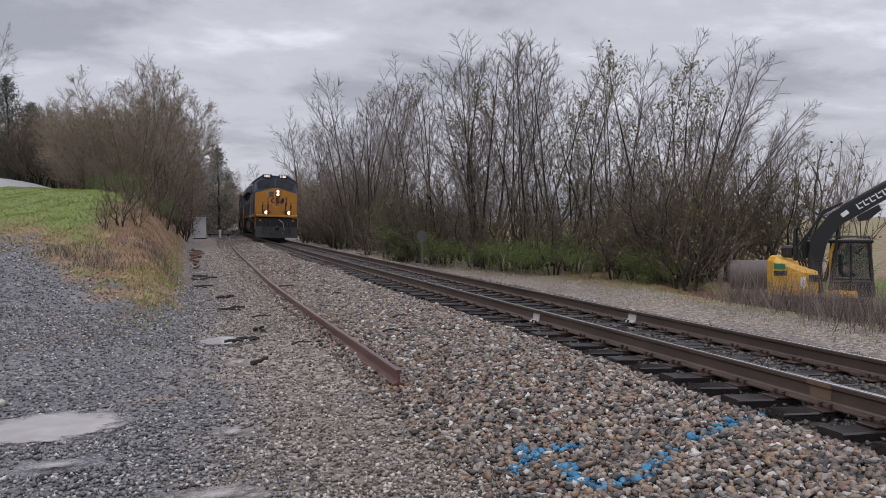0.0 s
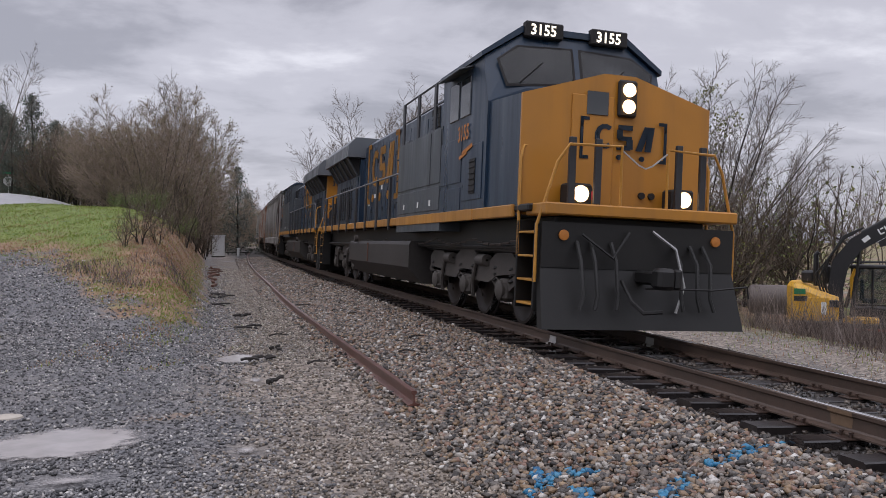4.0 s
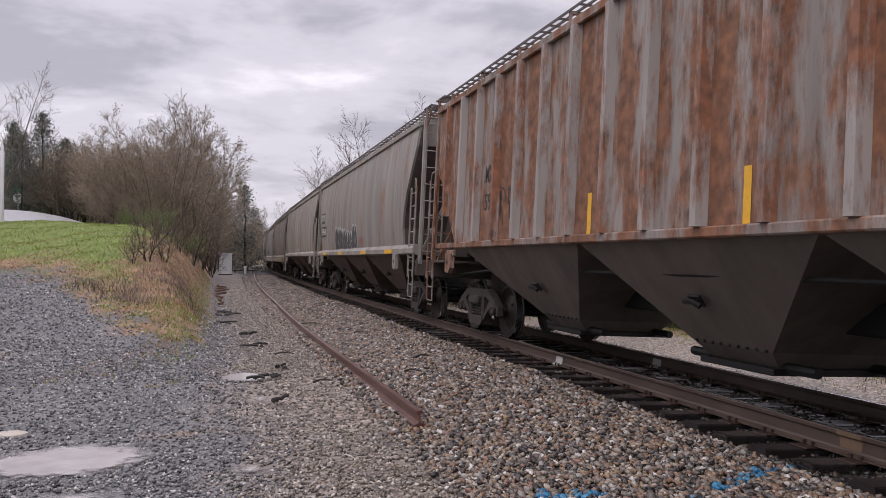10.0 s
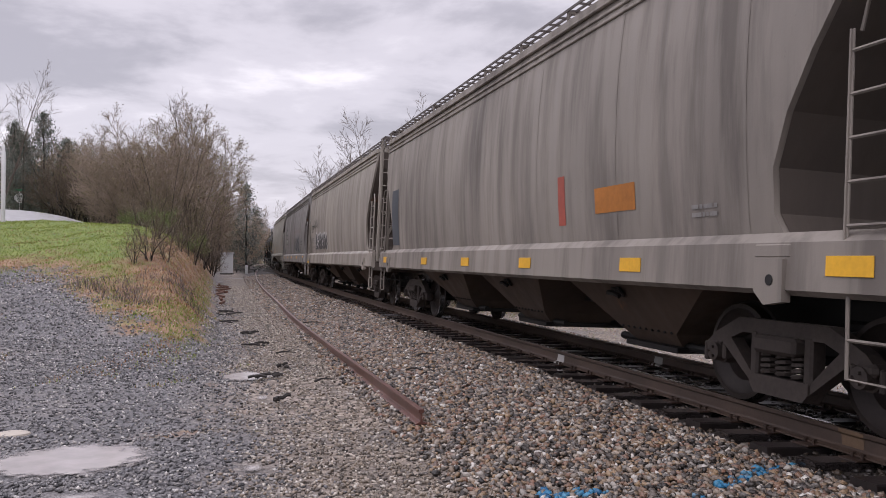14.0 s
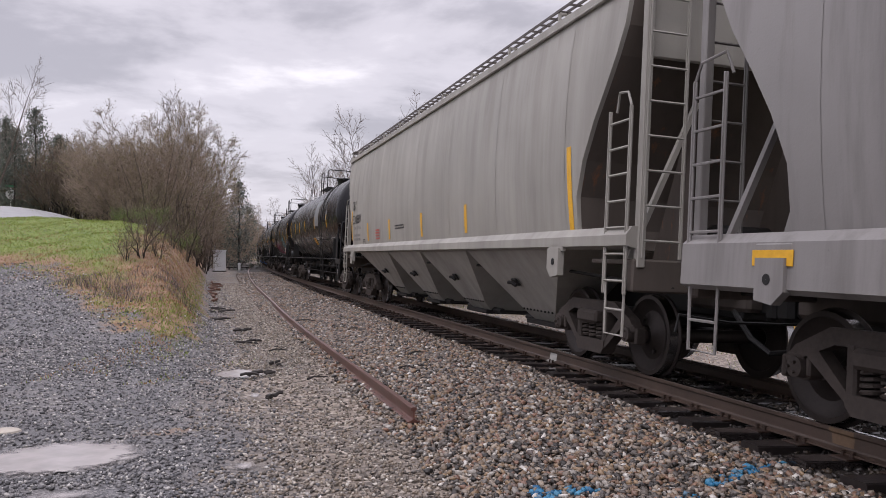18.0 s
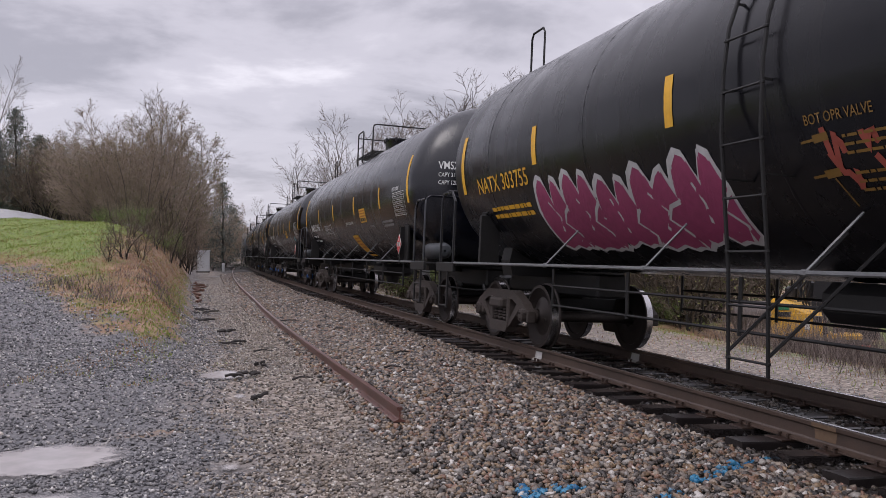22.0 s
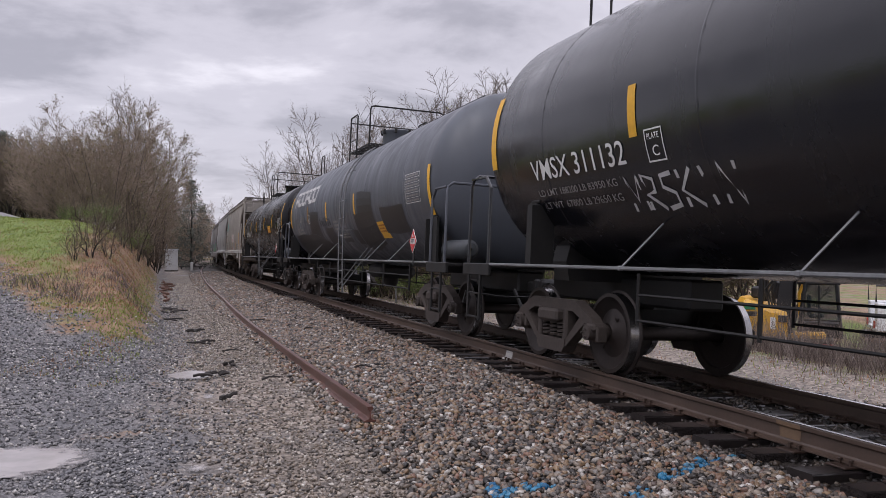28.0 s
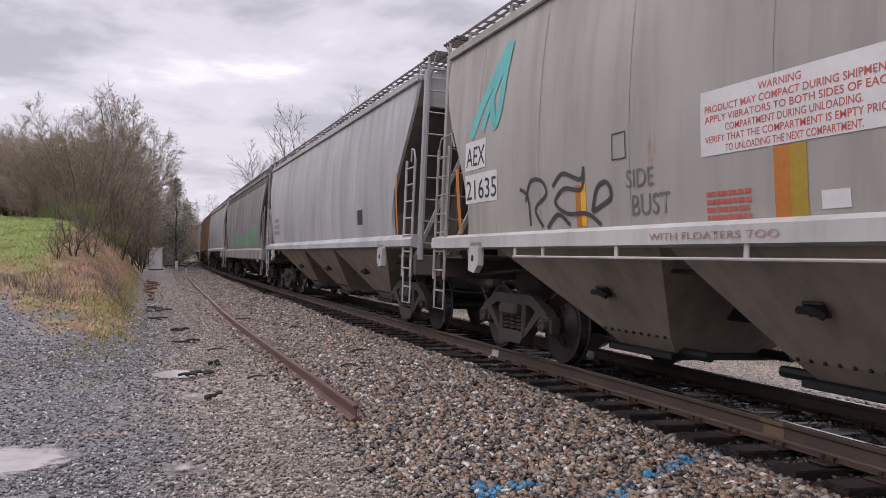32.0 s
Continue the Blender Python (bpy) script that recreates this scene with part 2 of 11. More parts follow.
def car_paint(name, color, rough=0.45, rust=0.0, grime=0.4, rust_color=(0.19, 0.075, 0.03), grime_color=(0.06, 0.05, 0.045), streak=2.6, seed=0.0, sheen=0.5, spread=0.25):
    """Weathered railcar paint: fading, dirt that ran down in streaks, and rust."""
    m, n, l, b = node_mat(name)
    off = n.new("ShaderNodeCombineXYZ")
    for i in range(3):
        off.inputs[i].default_value = seed * 7.3 + i * 3.1
    o = off.outputs[0]
    fade = tex(n, l, 0.55, detail=3, loc=o)
    run = tex(n, l, streak, (1.0, 1.0, 0.10), detail=6, rough=0.62, loc=o)
    wide = tex(n, l, 0.75, (1.0, 1.0, 0.22), detail=4, loc=o)
    fine = tex(n, l, 45.0, detail=3, loc=o)
    c = mixed(n, l, ramp(n, l, fade, [(0.3, 0.0), (0.7, 1.0)]), tuple(x * 0.86 for x in color), tuple(min(1, x * 1.10) for x in color))
    d1 = ramp(n, l, run, [(0.46, 0.0), (0.62, 1.0)])
    d2 = ramp(n, l, wide, [(0.46, 0.0), (0.68, 1.0)])
    dirt = mixed(n, l, 0.5, d1, d2)
    dm = n.new("ShaderNodeMath")
    dm.operation, dm.inputs[1].default_value = "MULTIPLY", grime
    l.new(dirt, dm.inputs[0])
    c = mixed(n, l, dm.outputs[0], c, grime_color)
    if rust > 0:
        patch = tex(n, l, 1.7, (1.0, 1.0, 0.24), detail=10, rough=0.72, loc=o)
        lo = 0.72 - 0.42 * rust
        mask = ramp(n, l, patch, [(lo, 0.0), (lo + 0.10, 0.95)])
        tone = ramp(n, l, tex(n, l, 6.0, detail=6, loc=o), [(0.3, tuple(x * 0.55 for x in rust_color)), (0.7, tuple(x * 1.8 for x in rust_color))])
        c = mixed(n, l, mask, c, tone)
    speck = ramp(n, l, tex(n, l, 19.0, detail=5, rough=0.7, loc=o), [(0.66, 0.0), (0.76, 0.6)])
    c = mixed(n, l, speck, c, tuple(x * 0.5 for x in color))
    l.new(c, b.inputs["Base Color"])
    r = ramp(n, l, run, [(0.3, max(0.05, rough - 0.1)), (0.7, min(1, rough + spread))])
    l.new(r, b.inputs["Roughness"])
    b.inputs["Specular IOR Level"].default_value = sheen
    waves = tex(n, l, 1.7, detail=2, loc=o)
    hsum = mixed(n, l, 0.12, waves, fine)
    bump(n, l, b, hsum, 0.35, 0.02)
    return m

# ---- plan ----
LEAN = 2.55            # cant of the track: the rail on the lot's side is the higher one
TRACK_X = 5.563        # centre line of the straight part
BEND_AT, BEND_R = 20.0, 1900.0
GAUGE_HALF = 0.7525


def on_track(s, side=0.0, up=0.0):
    """Pose on the track's centre line, s metres along it; +x to the side away from the lot."""
    if s <= BEND_AT:
        x, y, turn = TRACK_X, s, 0.0
    else:
        a = (s - BEND_AT) / BEND_R
        x, y, turn = TRACK_X + BEND_R * (1 - math.cos(a)), BEND_AT + BEND_R * math.sin(a), -math.degrees(a)
    m = pose(x, y, -GAUGE_HALF * math.sin(radians(LEAN)), 0, LEAN, turn)
    return m @ pose(side, 0, up)


def smooth(a, b, v):
    u = np.clip((np.asarray(v, float) - a) / (b - a), 0, 1)
    return u * u * (3 - 2 * u)


def centre_x(y):
    y = np.asarray(y, float)
    return TRACK_X + np.where(y > BEND_AT, np.minimum((y - BEND_AT) ** 2 / (2 * BEND_R), 400.0), 0.0)


POOLS = [(-1.22, 7.55, 0.74, 0.62), (0.42, 12.45, 0.42, 0.50), (0.57, 10.5, 0.15, 0.34), (0.30, 6.95, 0.17, 0.20), (0.12, 5.3, 0.42, 0.20), (-0.98, 6.35, 0.40, 0.18), (0.55, 17.6, 0.20, 0.35)]


BANK_FOOT = 0.42


def ground_z(x, y):
    x, y = np.asarray(x, float), np.asarray(y, float)
    u = x - centre_x(y)
    z = np.full(np.broadcast(x, y).shape, -0.42)
    # ballast shoulder, crown and the lower ground beyond
    z = z + 0.165 * smooth(-4.1, -1.6, u)
    z = z - 0.07 * smooth(-0.7, 1.4, u)
    z = z - 0.66 * smooth(1.5, 4.6, u)
    # the low place where the machines stand
    z = z - 0.98 * smooth(8.0, 11.0, u) * smooth(23.5, 20.5, y)
    # bank beside the line and the rise of the lot towards the road
    foot = BANK_FOOT - 0.004 * np.clip(y - 15, 0, 60)
    d = np.clip(foot - x, 0, None)
    top = 3.0 * smooth(8.5, 33.0, y) + 0.35 * smooth(34, 60, y)
    k = 0.35
    face = 1.12 * d * smooth(-0.2, 1.6, d)
    bank = -k * np.log(np.exp(-face / k) + np.exp(-top / k)) + k * np.log(np.exp(0.0) + np.exp(-top / k))
    z = z + np.where(d > 0, np.clip(bank, 0, None), 0) * smooth(0.0, 0.8, top)
    z = z + 0.6 * smooth(12, 60, -x - 0) * smooth(20, 60, y)
    # the road climbs away along the crest
    z = z + 1.45 * smooth(34, 60, y) * smooth(4.0, 12.8, -x)
    # tussocks and slips on the bank
    hump = smooth(-0.1, 0.8, z) * smooth(0.3, -0.4, x) * smooth(45, 34, y) * smooth(-8.5, -7.0, x)
    z = z + 0.055 * hump * (np.sin(x * 1.9 + 1.3 * np.sin(y * 0.8)) * np.cos(y * 1.1 + 0.6 * x) + 0.5 * np.sin(x * 4.3 - y * 2.7))
    # hollows in which the rain stands
    for px, py, rx, ry in POOLS:
        z = z - 0.035 * np.exp(-(((x - px) / rx) ** 2 + ((y - py) / ry) ** 2) * 0.55)
    return z


def roughness(x, y):
    return 0.006 * np.sin(x * 3.1 + 1.7 * np.sin(y * 1.3)) * np.cos(y * 2.3 + 0.7) + 0.02 * np.sin(x * 0.83 + y * 0.41)


def patchy(x, y):
    """Slow waves that break up the turf."""
    return (np.sin(x * 1.3 + 1.1 * np.sin(y * 0.7)) * np.cos(y * 0.8 + x) + 0.6 * np.sin(x * 3.1 - y * 1.9) + 0.4 * np.sin(x * 7.0 + 2 * np.sin(y * 4.0))) / 1.6


# ---- ground ----
def ground_material():
    m, n, l, b = node_mat("ground_surface")
    tc = n.new("ShaderNodeTexCoord")
    sp = n.new("ShaderNodeSeparateXYZ")
    l.new(tc.outputs["Object"], sp.inputs[0])
    fine = tex(n, l, 38.0, detail=6, rough=0.7)
    stones = n.new("ShaderNodeTexVoronoi")
    stones.inputs["Scale"].default_value = 55.0
    l.new(tc.outputs["Object"], stones.inputs["Vector"])
    stones2 = n.new("ShaderNodeTexVoronoi")
    stones2.inputs["Scale"].default_value = 17.0
    l.new(tc.outputs["Object"], stones2.inputs["Vector"])
    tone = ramp(n, l, stones.outputs["Color"], [(0.1, (0.026, 0.026, 0.028)), (0.4, (0.105, 0.103, 0.110)), (0.7, (0.21, 0.205, 0.21)), (0.95, (0.40, 0.38, 0.37))])
    lot = mixed(n, l, ramp(n, l, tex(n, l, 0.45, detail=5), [(0.35, 0.0), (0.7, 0.6)]), tone, (0.135, 0.131, 0.136))
    lot = mixed(n, l, ramp(n, l, tex(n, l, 7.0, detail=9, rough=0.78), [(0.38, 0.75), (0.62, 0.0)]), lot, mixed(n, l, 1.0, lot, (0.5, 0.49, 0.48), "MULTIPLY"))
    lot = mixed(n, l, ramp(n, l, tex(n, l, 0.8, detail=6, rough=0.6), [(0.52, 0.0), (0.68, 0.45)]), lot, (0.23, 0.212, 0.20))
    tan = ramp(n, l, stones2.outputs["Color"], [(0.1, (0.05, 0.042, 0.035)), (0.4, (0.15, 0.122, 0.098)), (0.7, (0.26, 0.215, 0.175)), (0.95, (0.40, 0.35, 0.30))])
    # tan ballast fines towards the track
    wob = tex(n, l, 0.7, detail=6)
    add = n.new("ShaderNodeMath")
    add.operation, add.inputs[1].default_value = "MULTIPLY_ADD", 2.6
    l.new(wob, add.inputs[0])
    l.new(sp.outputs["X"], add.inputs[2])
    near_track = ramp(n, l, add.outputs[0], [(0.0, 0.0), (1.0, 1.0)])
    mr = n.new("ShaderNodeMapRange")
    mr.inputs["From Min"].default_value, mr.inputs["From Max"].default_value = 0.9, 2.3
    l.new(add.outputs[0], mr.inputs["Value"])
    col = mixed(n, l, mr.outputs[0], lot, tan)
    # shade between the loose ballast stones, painted as a near-black ground colour
    mr2 = n.new("ShaderNodeMapRange")
    mr2.inputs["From Min"].default_value, mr2.inputs["From Max"].default_value = 3.2, 4.2
    l.new(add.outputs[0], mr2.inputs["Value"])
    past = n.new("ShaderNodeMapRange")
    past.inputs["From Min"].default_value, past.inputs["From Max"].default_value = 7.6, 6.9
    l.new(sp.outputs["X"], past.inputs["Value"])
    gap_shade = n.new("ShaderNodeMath")
    gap_shade.operation = "MULTIPLY"
    l.new(mr2.outputs[0], gap_shade.inputs[0])
    l.new(past.outputs[0], gap_shade.inputs[1])
    col = mixed(n, l, gap_shade.outputs[0], col, (0.032, 0.026, 0.022))
    # turf on the bank: green on top, straw and earth on the face
    g1 = tex(n, l, 3.2, detail=7, rough=0.7)
    green = ramp(n, l, g1, [(0.3, (0.06, 0.085, 0.016)), (0.5, (0.125, 0.175, 0.028)), (0.62, (0.17, 0.205, 0.045)), (0.75, (0.24, 0.19, 0.085))])
    straw = ramp(n, l, tex(n, l, 2.1, detail=8, rough=0.75), [(0.3, (0.085, 0.052, 0.034)), (0.45, (0.19, 0.105, 0.058)), (0.58, (0.28, 0.185, 0.11)), (0.72, (0.16, 0.155, 0.055))])
    band = n.new("ShaderNodeMath")
    band.operation, band.inputs[1].default_value = "MULTIPLY_ADD", 1.8
    l.new(tex(n, l, 0.8, detail=9, rough=0.72), band.inputs[0])
    l.new(sp.outputs["Z"], band.inputs[2])
    # gravel climbs higher up the slope away from the line
    climb = n.new("ShaderNodeMapRange")
    climb.inputs["From Min"].default_value, climb.inputs["From Max"].default_value = -0.7, -3.4
    climb.inputs["To Min"].default_value, climb.inputs["To Max"].default_value = 0.0, 1.1
    l.new(sp.outputs["X"], climb.inputs["Value"])
    sink = n.new("ShaderNodeMath")
    sink.operation = "SUBTRACT"
    l.new(band.outputs[0], sink.inputs[0])
    l.new(climb.outputs[0], sink.inputs[1])
    turf_green = n.new("ShaderNodeMapRange")
    turf_green.inputs["From Min"].default_value, turf_green.inputs["From Max"].default_value = 0.95, 1.35
    l.new(sink.outputs[0], turf_green.inputs["Value"])
    steep = n.new("ShaderNodeMath")
    steep.operation, steep.inputs[1].default_value = "MULTIPLY_ADD", 2.2
    l.new(tex(n, l, 0.6, detail=6), steep.inputs[0])
    l.new(sp.outputs["X"], steep.inputs[2])
    on_face = n.new("ShaderNodeMapRange")
    on_face.inputs["From Min"].default_value, on_face.inputs["From Max"].default_value = -0.55, -1.35
    l.new(steep.outputs[0], on_face.inputs["Value"])
    fresh = n.new("ShaderNodeMath")
    fresh.operation = "MULTIPLY"
    l.new(turf_green.outputs[0], fresh.inputs[0])
    l.new(on_face.outputs[0], fresh.inputs[1])
    turf = mixed(n, l, fresh.outputs[0], straw, green)
    turf = mixed(n, l, ramp(n, l, tex(n, l, 1.1, detail=7, rough=0.7), [(0.54, 0.0), (0.63, 0.45)]), turf, green)
    is_turf = n.new("ShaderNodeMapRange")
    is_turf.inputs["From Min"].default_value, is_turf.inputs["From Max"].default_value = 0.62, 0.82
    l.new(sink.outputs[0], is_turf.inputs["Value"])
    edge = n.new("ShaderNodeMath")
    edge.operation, edge.inputs[1].default_value = "MULTIPLY_ADD", -1.6
    l.new(tex(n, l, 1.6, detail=8, rough=0.7), edge.inputs[0])
    l.new(sp.outputs["X"], edge.inputs[2])
    left = n.new("ShaderNodeMapRange")
    left.inputs["From Min"].default_value, left.inputs["From Max"].default_value = -0.25, -0.6
    l.new(edge.outputs[0], left.inputs["Value"])
    both = n.new("ShaderNodeMath")
    both.operation = "MULTIPLY"
    l.new(is_turf.outputs[0], both.inputs[0])
    l.new(left.outputs[0], both.inputs[1])
    col = mixed(n, l, both.outputs[0], col, turf)
    # weeds and leaf litter beyond the track
    add2 = n.new("ShaderNodeMath")
    add2.operation, add2.inputs[1].default_value = "MULTIPLY_ADD", 5.0
    l.new(tex(n, l, 0.5, detail=6), add2.inputs[0])
    l.new(sp.outputs["X"], add2.inputs[2])
    right = n.new("ShaderNodeMapRange")
    right.inputs["From Min"].default_value, right.inputs["From Max"].default_value = 15.5, 17.0
    l.new(add2.outputs[0], right.inputs["Value"])
    litter = mixed(n, l, ramp(n, l, tex(n, l, 0.6, detail=5), [(0.45, 0.0), (0.6, 1.0)]), straw, green)
    col = mixed(n, l, right.outputs[0], col, litter)
    # damp, darker hollows with a silty look
    wet = ramp(n, l, tex(n, l, 0.9, (1.0, 0.45, 1.0), detail=6, rough=0.6), [(0.52, 0.0), (0.66, 1.0)])
    dry = n.new("ShaderNodeMath")
    dry.operation, dry.inputs[0].default_value = "SUBTRACT", 1.0
    l.new(both.outputs[0], dry.inputs[1])
    damp = n.new("ShaderNodeMath")
    damp.operation = "MULTIPLY"
    l.new(wet, damp.inputs[0])
    l.new(dry.outputs[0], damp.inputs[1])
    wet = damp.outputs[0]
    col = mixed(n, l, wet, col, mixed(n, l, 0.55, col, (0.05, 0.05, 0.055)))
    l.new(col, b.inputs["Base Color"])
    l.new(ramp(n, l, wet, [(0.0, 0.75), (1.0, 0.42)]), b.inputs["Roughness"])
    hh = mixed(n, l, 0.5, stones.outputs["Distance"], stones2.outputs["Distance"])
    hh = mixed(n, l, 0.3, hh, fine)
    bump(n, l, b, hh, 0.8, 0.03)
    return m


GROUND = ground_material()


def spaced(a, b, step, far, grow=1.22):
    mid = list(np.arange(a, b + 1e-6, step))
    out, s = [], step
    v = b
    while v < far:
        s *= grow
        v += s
        out.append(v)
    low, s, v = [], step, a
    while v > -far:
        s *= grow
        v -= s
        low.append(v)
    return np.array(low[::-1] + mid + out)


def make_ground():
    xs, ys = spaced(-7, 15, 0.13, 2500), spaced(1, 26, 0.16, 2500, 1.12)
    gx, gy = np.meshgrid(xs, ys)
    fade = np.exp(-(np.maximum(0, np.abs(gx) - 60) + np.maximum(0, gy - 150)) / 120.0)
    gz = ground_z(gx, gy)
    gz = -0.6 + (gz + 0.6) * fade + roughness(gx, gy) * fade
    nx, ny = len(xs), len(ys)
    idx = np.arange(nx * ny).reshape(ny, nx)
    faces = np.stack([idx[:-1, :-1], idx[:-1, 1:], idx[1:, 1:], idx[1:, :-1]], -1).reshape(-1, 4)
    me = raw_mesh("ground", np.stack([gx, gy, gz], -1).reshape(-1, 3), faces, GROUND, True)
    tagged(new("ground", me), "wet grey gravel lot rising to a grassy bank", "ground", kind="structure")


make_ground()

# ---- track ----
STEEL_SIDE = plain("rail_side", (0.070, 0.046, 0.034), 0.5, 0.0, 40, 0.4)
STEEL_TOP = plain("rail_head", (0.50, 0.49, 0.50), 0.16, 1.0, 60, 0.25, 0.0005)
TIE_WOOD = plain("tie_wood", (0.022, 0.018, 0.018), 0.28, 0.0, 22, 0.6, 0.006)
RUST_IRON = plain("rusty_iron", (0.13, 0.065, 0.045), 0.8, 0.3, 35, 0.5)
WET_RUST = plain("wet_rusty_rail", (0.15, 0.072, 0.058), 0.30, 0.35, 30, 0.45, 0.0015)
TIE_WET = plain("wet_tie_wood", (0.020, 0.017, 0.017), 0.07, 0.0, 9, 0.6, 0.0015)
PLATE_IRON = plain("wet_plate_iron", (0.055, 0.034, 0.026), 0.4, 0.2, 35, 0.5)
PALE_RUST = plain("pale_rust", (0.15, 0.095, 0.055), 0.6, 0.0, 30, 0.4)
PAINT_WHITE = plain("white_mark", (0.40, 0.39, 0.37), 0.6, 0.0, 25, 0.25)

RAIL_PROFILE = [(-0.075, -0.185), (0.075, -0.185), (0.075, -0.172), (0.022, -0.155), (0.010, -0.14), (0.010, -0.055), (0.034, -0.038), (0.036, -0.010),
                (0.030, -0.002), (-0.030, -0.002), (-0.036, -0.010), (-0.034, -0.038), (-0.010, -0.055), (-0.010, -0.14), (-0.022, -0.155), (-0.075, -0.172)]


def make_rail(side):
    stops = [-12 + 4 * i for i in range(9)] + [20 + 6 * i for i in range(1, 80)]
    body, head = Shape(), Shape()
    rings, tops = [], []
    for s in stops:
        m = on_track(s, side)
        rings.append([m @ Vector((px, 0, pz)) for px, pz in RAIL_PROFILE])
        tops.append([m @ Vector((px, 0, pz)) for px, pz in ((-0.026, -0.0018), (0.026, -0.0018), (0.020, 0.001), (-0.020, 0.001))])
    body.loft(rings)
    head.loft(tops)
    rail = thing("rail", "long steel rail with rusty web and polished head", "rail", group="rails of the main track")
    part("rail_body", body, STEEL_SIDE, rail)
    part("running_surface", head, STEEL_TOP, rail, "polished steel running surface")
    return rail


RAILS = [make_rail(-GAUGE_HALF), make_rail(GAUGE_HALF)]


def make_ties():
    track_bed = thing("track_ties", "dark creosoted wooden ties under the rails", "railway ties", kind="structure")
    meshes = []
    for k in range(4):
        r = random.Random(k)
        sh = Shape()
        n = 7
        rings = []
        for i in range(n):
            y = -1.295 + 2.59 * i / (n - 1)
            w, t = 0.112 + r.uniform(-0.006, 0.006), r.uniform(-0.005, 0.003)
            rings.append([(y, -w, -0.17), (y, w, -0.17), (y, w, t - 0.012), (y, w - 0.012, t), (y, -w + 0.012, t), (y, -w, t - 0.012)])
        sh.loft(rings)
        meshes.append(sh.mesh("tie", TIE_WET if k % 2 else TIE_WOOD))
    plate = Shape()
    for sx in (-1, 1):
        c = sx * GAUGE_HALF
        plate.box((c, 0, 0.006), (0.36, 0.19, 0.016), 0.004)
        for dx in (-0.085, 0.085):
            for dy in (-0.05, 0.05):
                plate.box((c + dx, dy, 0.03), (0.022, 0.02, 0.045), 0.004)
                plate.box((c + dx * 0.94, dy, 0.05), (0.035, 0.03, 0.012), 0.004)
    plate_me = plate.mesh("tie_plate", PLATE_IRON)
    r = random.Random(5)
    s = 4.55 - 0.508 * 14
    i = 0
    while s < 150:
        m = on_track(s, r.uniform(-0.03, 0.03) - 0.0, -0.203) @ pose(0, 0, 0, 0, r.uniform(-0.3, 0.3), r.uniform(-1.6, 1.6))
        if s < 70:
            tie = new("tie", meshes[i % 4])
            tie.matrix_basis = m
            tie.parent = track_bed
            if s < 30:
                p = new("tie_plate", plate_me)
                p.matrix_basis = on_track(s, 0, -0.203)
                p.parent = track_bed
        s += 0.508 + r.uniform(-0.012, 0.012)
        i += 1


make_ties()


def make_marks():
    """Whitewashed patches of paint on the rail webs."""
    for side, s in ((-GAUGE_HALF, 10.72), (GAUGE_HALF, 10.59)):
        sh = Shape()
        m = on_track(s, side)
        x = -0.0785
        sh.add([m @ Vector(p) for p in ((x, -0.12, -0.186), (x, 0.12, -0.186), (-0.039, 0.10, -0.05), (-0.039, -0.10, -0.05), (-0.077, -0.12, -0.170), (-0.077, 0.12, -0.170), (-0.028, 0.12, -0.152), (-0.028, -0.12, -0.152), (-0.016, 0.11, -0.06), (-0.016, -0.11, -0.06))],
               [(0, 1, 5, 4), (4, 5, 6, 7), (7, 6, 8, 9), (9, 8, 2, 3)])
        part("paint_patch", sh, PAINT_WHITE, RAILS[0] if side < 0 else RAILS[1], "white paint patch on the rail web")
    sh = Shape()
    m = on_track(5.2, -GAUGE_HALF)
    sh.add([m @ Vector(p) for p in ((-0.0395, -0.13, -0.008), (-0.0395, 0.13, -0.008), (-0.0375, 0.13, -0.040), (-0.0375, -0.13, -0.040), (-0.0135, 0.12, -0.058), (-0.0135, -0.12, -0.058), (-0.0135, 0.11, -0.138), (-0.0135, -0.11, -0.138))], [(0, 1, 2, 3), (3, 2, 4, 5), (5, 4, 6, 7)])
    part("rust_patch", sh, PALE_RUST, RAILS[0], "pale rusty patch on the rail")


make_marks()


def make_loose_rail():
    """The end of a lifted siding: one rusty rail lying on the stones."""
    pts = [(2.05, 8.1), (2.04, 9.7), (2.02, 11.5), (1.98, 14.2), (1.94, 18.0), (1.97, 22.2), (2.10, 29.0), (2.20, 36.5), (2.32, 44.0), (2.72, 58.0), (3.75, 83.0), (5.7, 116.0), (8.0, 140.0)]
    out = []
    for (x0, y0), (x1, y1) in zip(pts[:-1], pts[1:]):
        k = max(2, int((y1 - y0) / 1.5))
        for i in range(k):
            out.append((x0 + (x1 - x0) * i / k, y0 + (y1 - y0) * i / k))
    out.append(pts[-1])
    xs = np.array([p[0] for p in out])
    for _ in range(6):
        xs[1:-1] = 0.25 * xs[:-2] + 0.5 * xs[1:-1] + 0.25 * xs[2:]
    rings = []
    for i, x in enumerate(xs):
        y = out[i][1]
        z = float(ground_z(x, y)) + 0.165
        rings.append([(x + px * 0.86, y, z + pz * 0.86) for px, pz in RAIL_PROFILE])
    sh = Shape().loft(rings)
    solid("loose_rail", sh, WET_RUST, "old rusty rail of a lifted siding lying on ballast", "rail")


make_loose_rail()
import collections

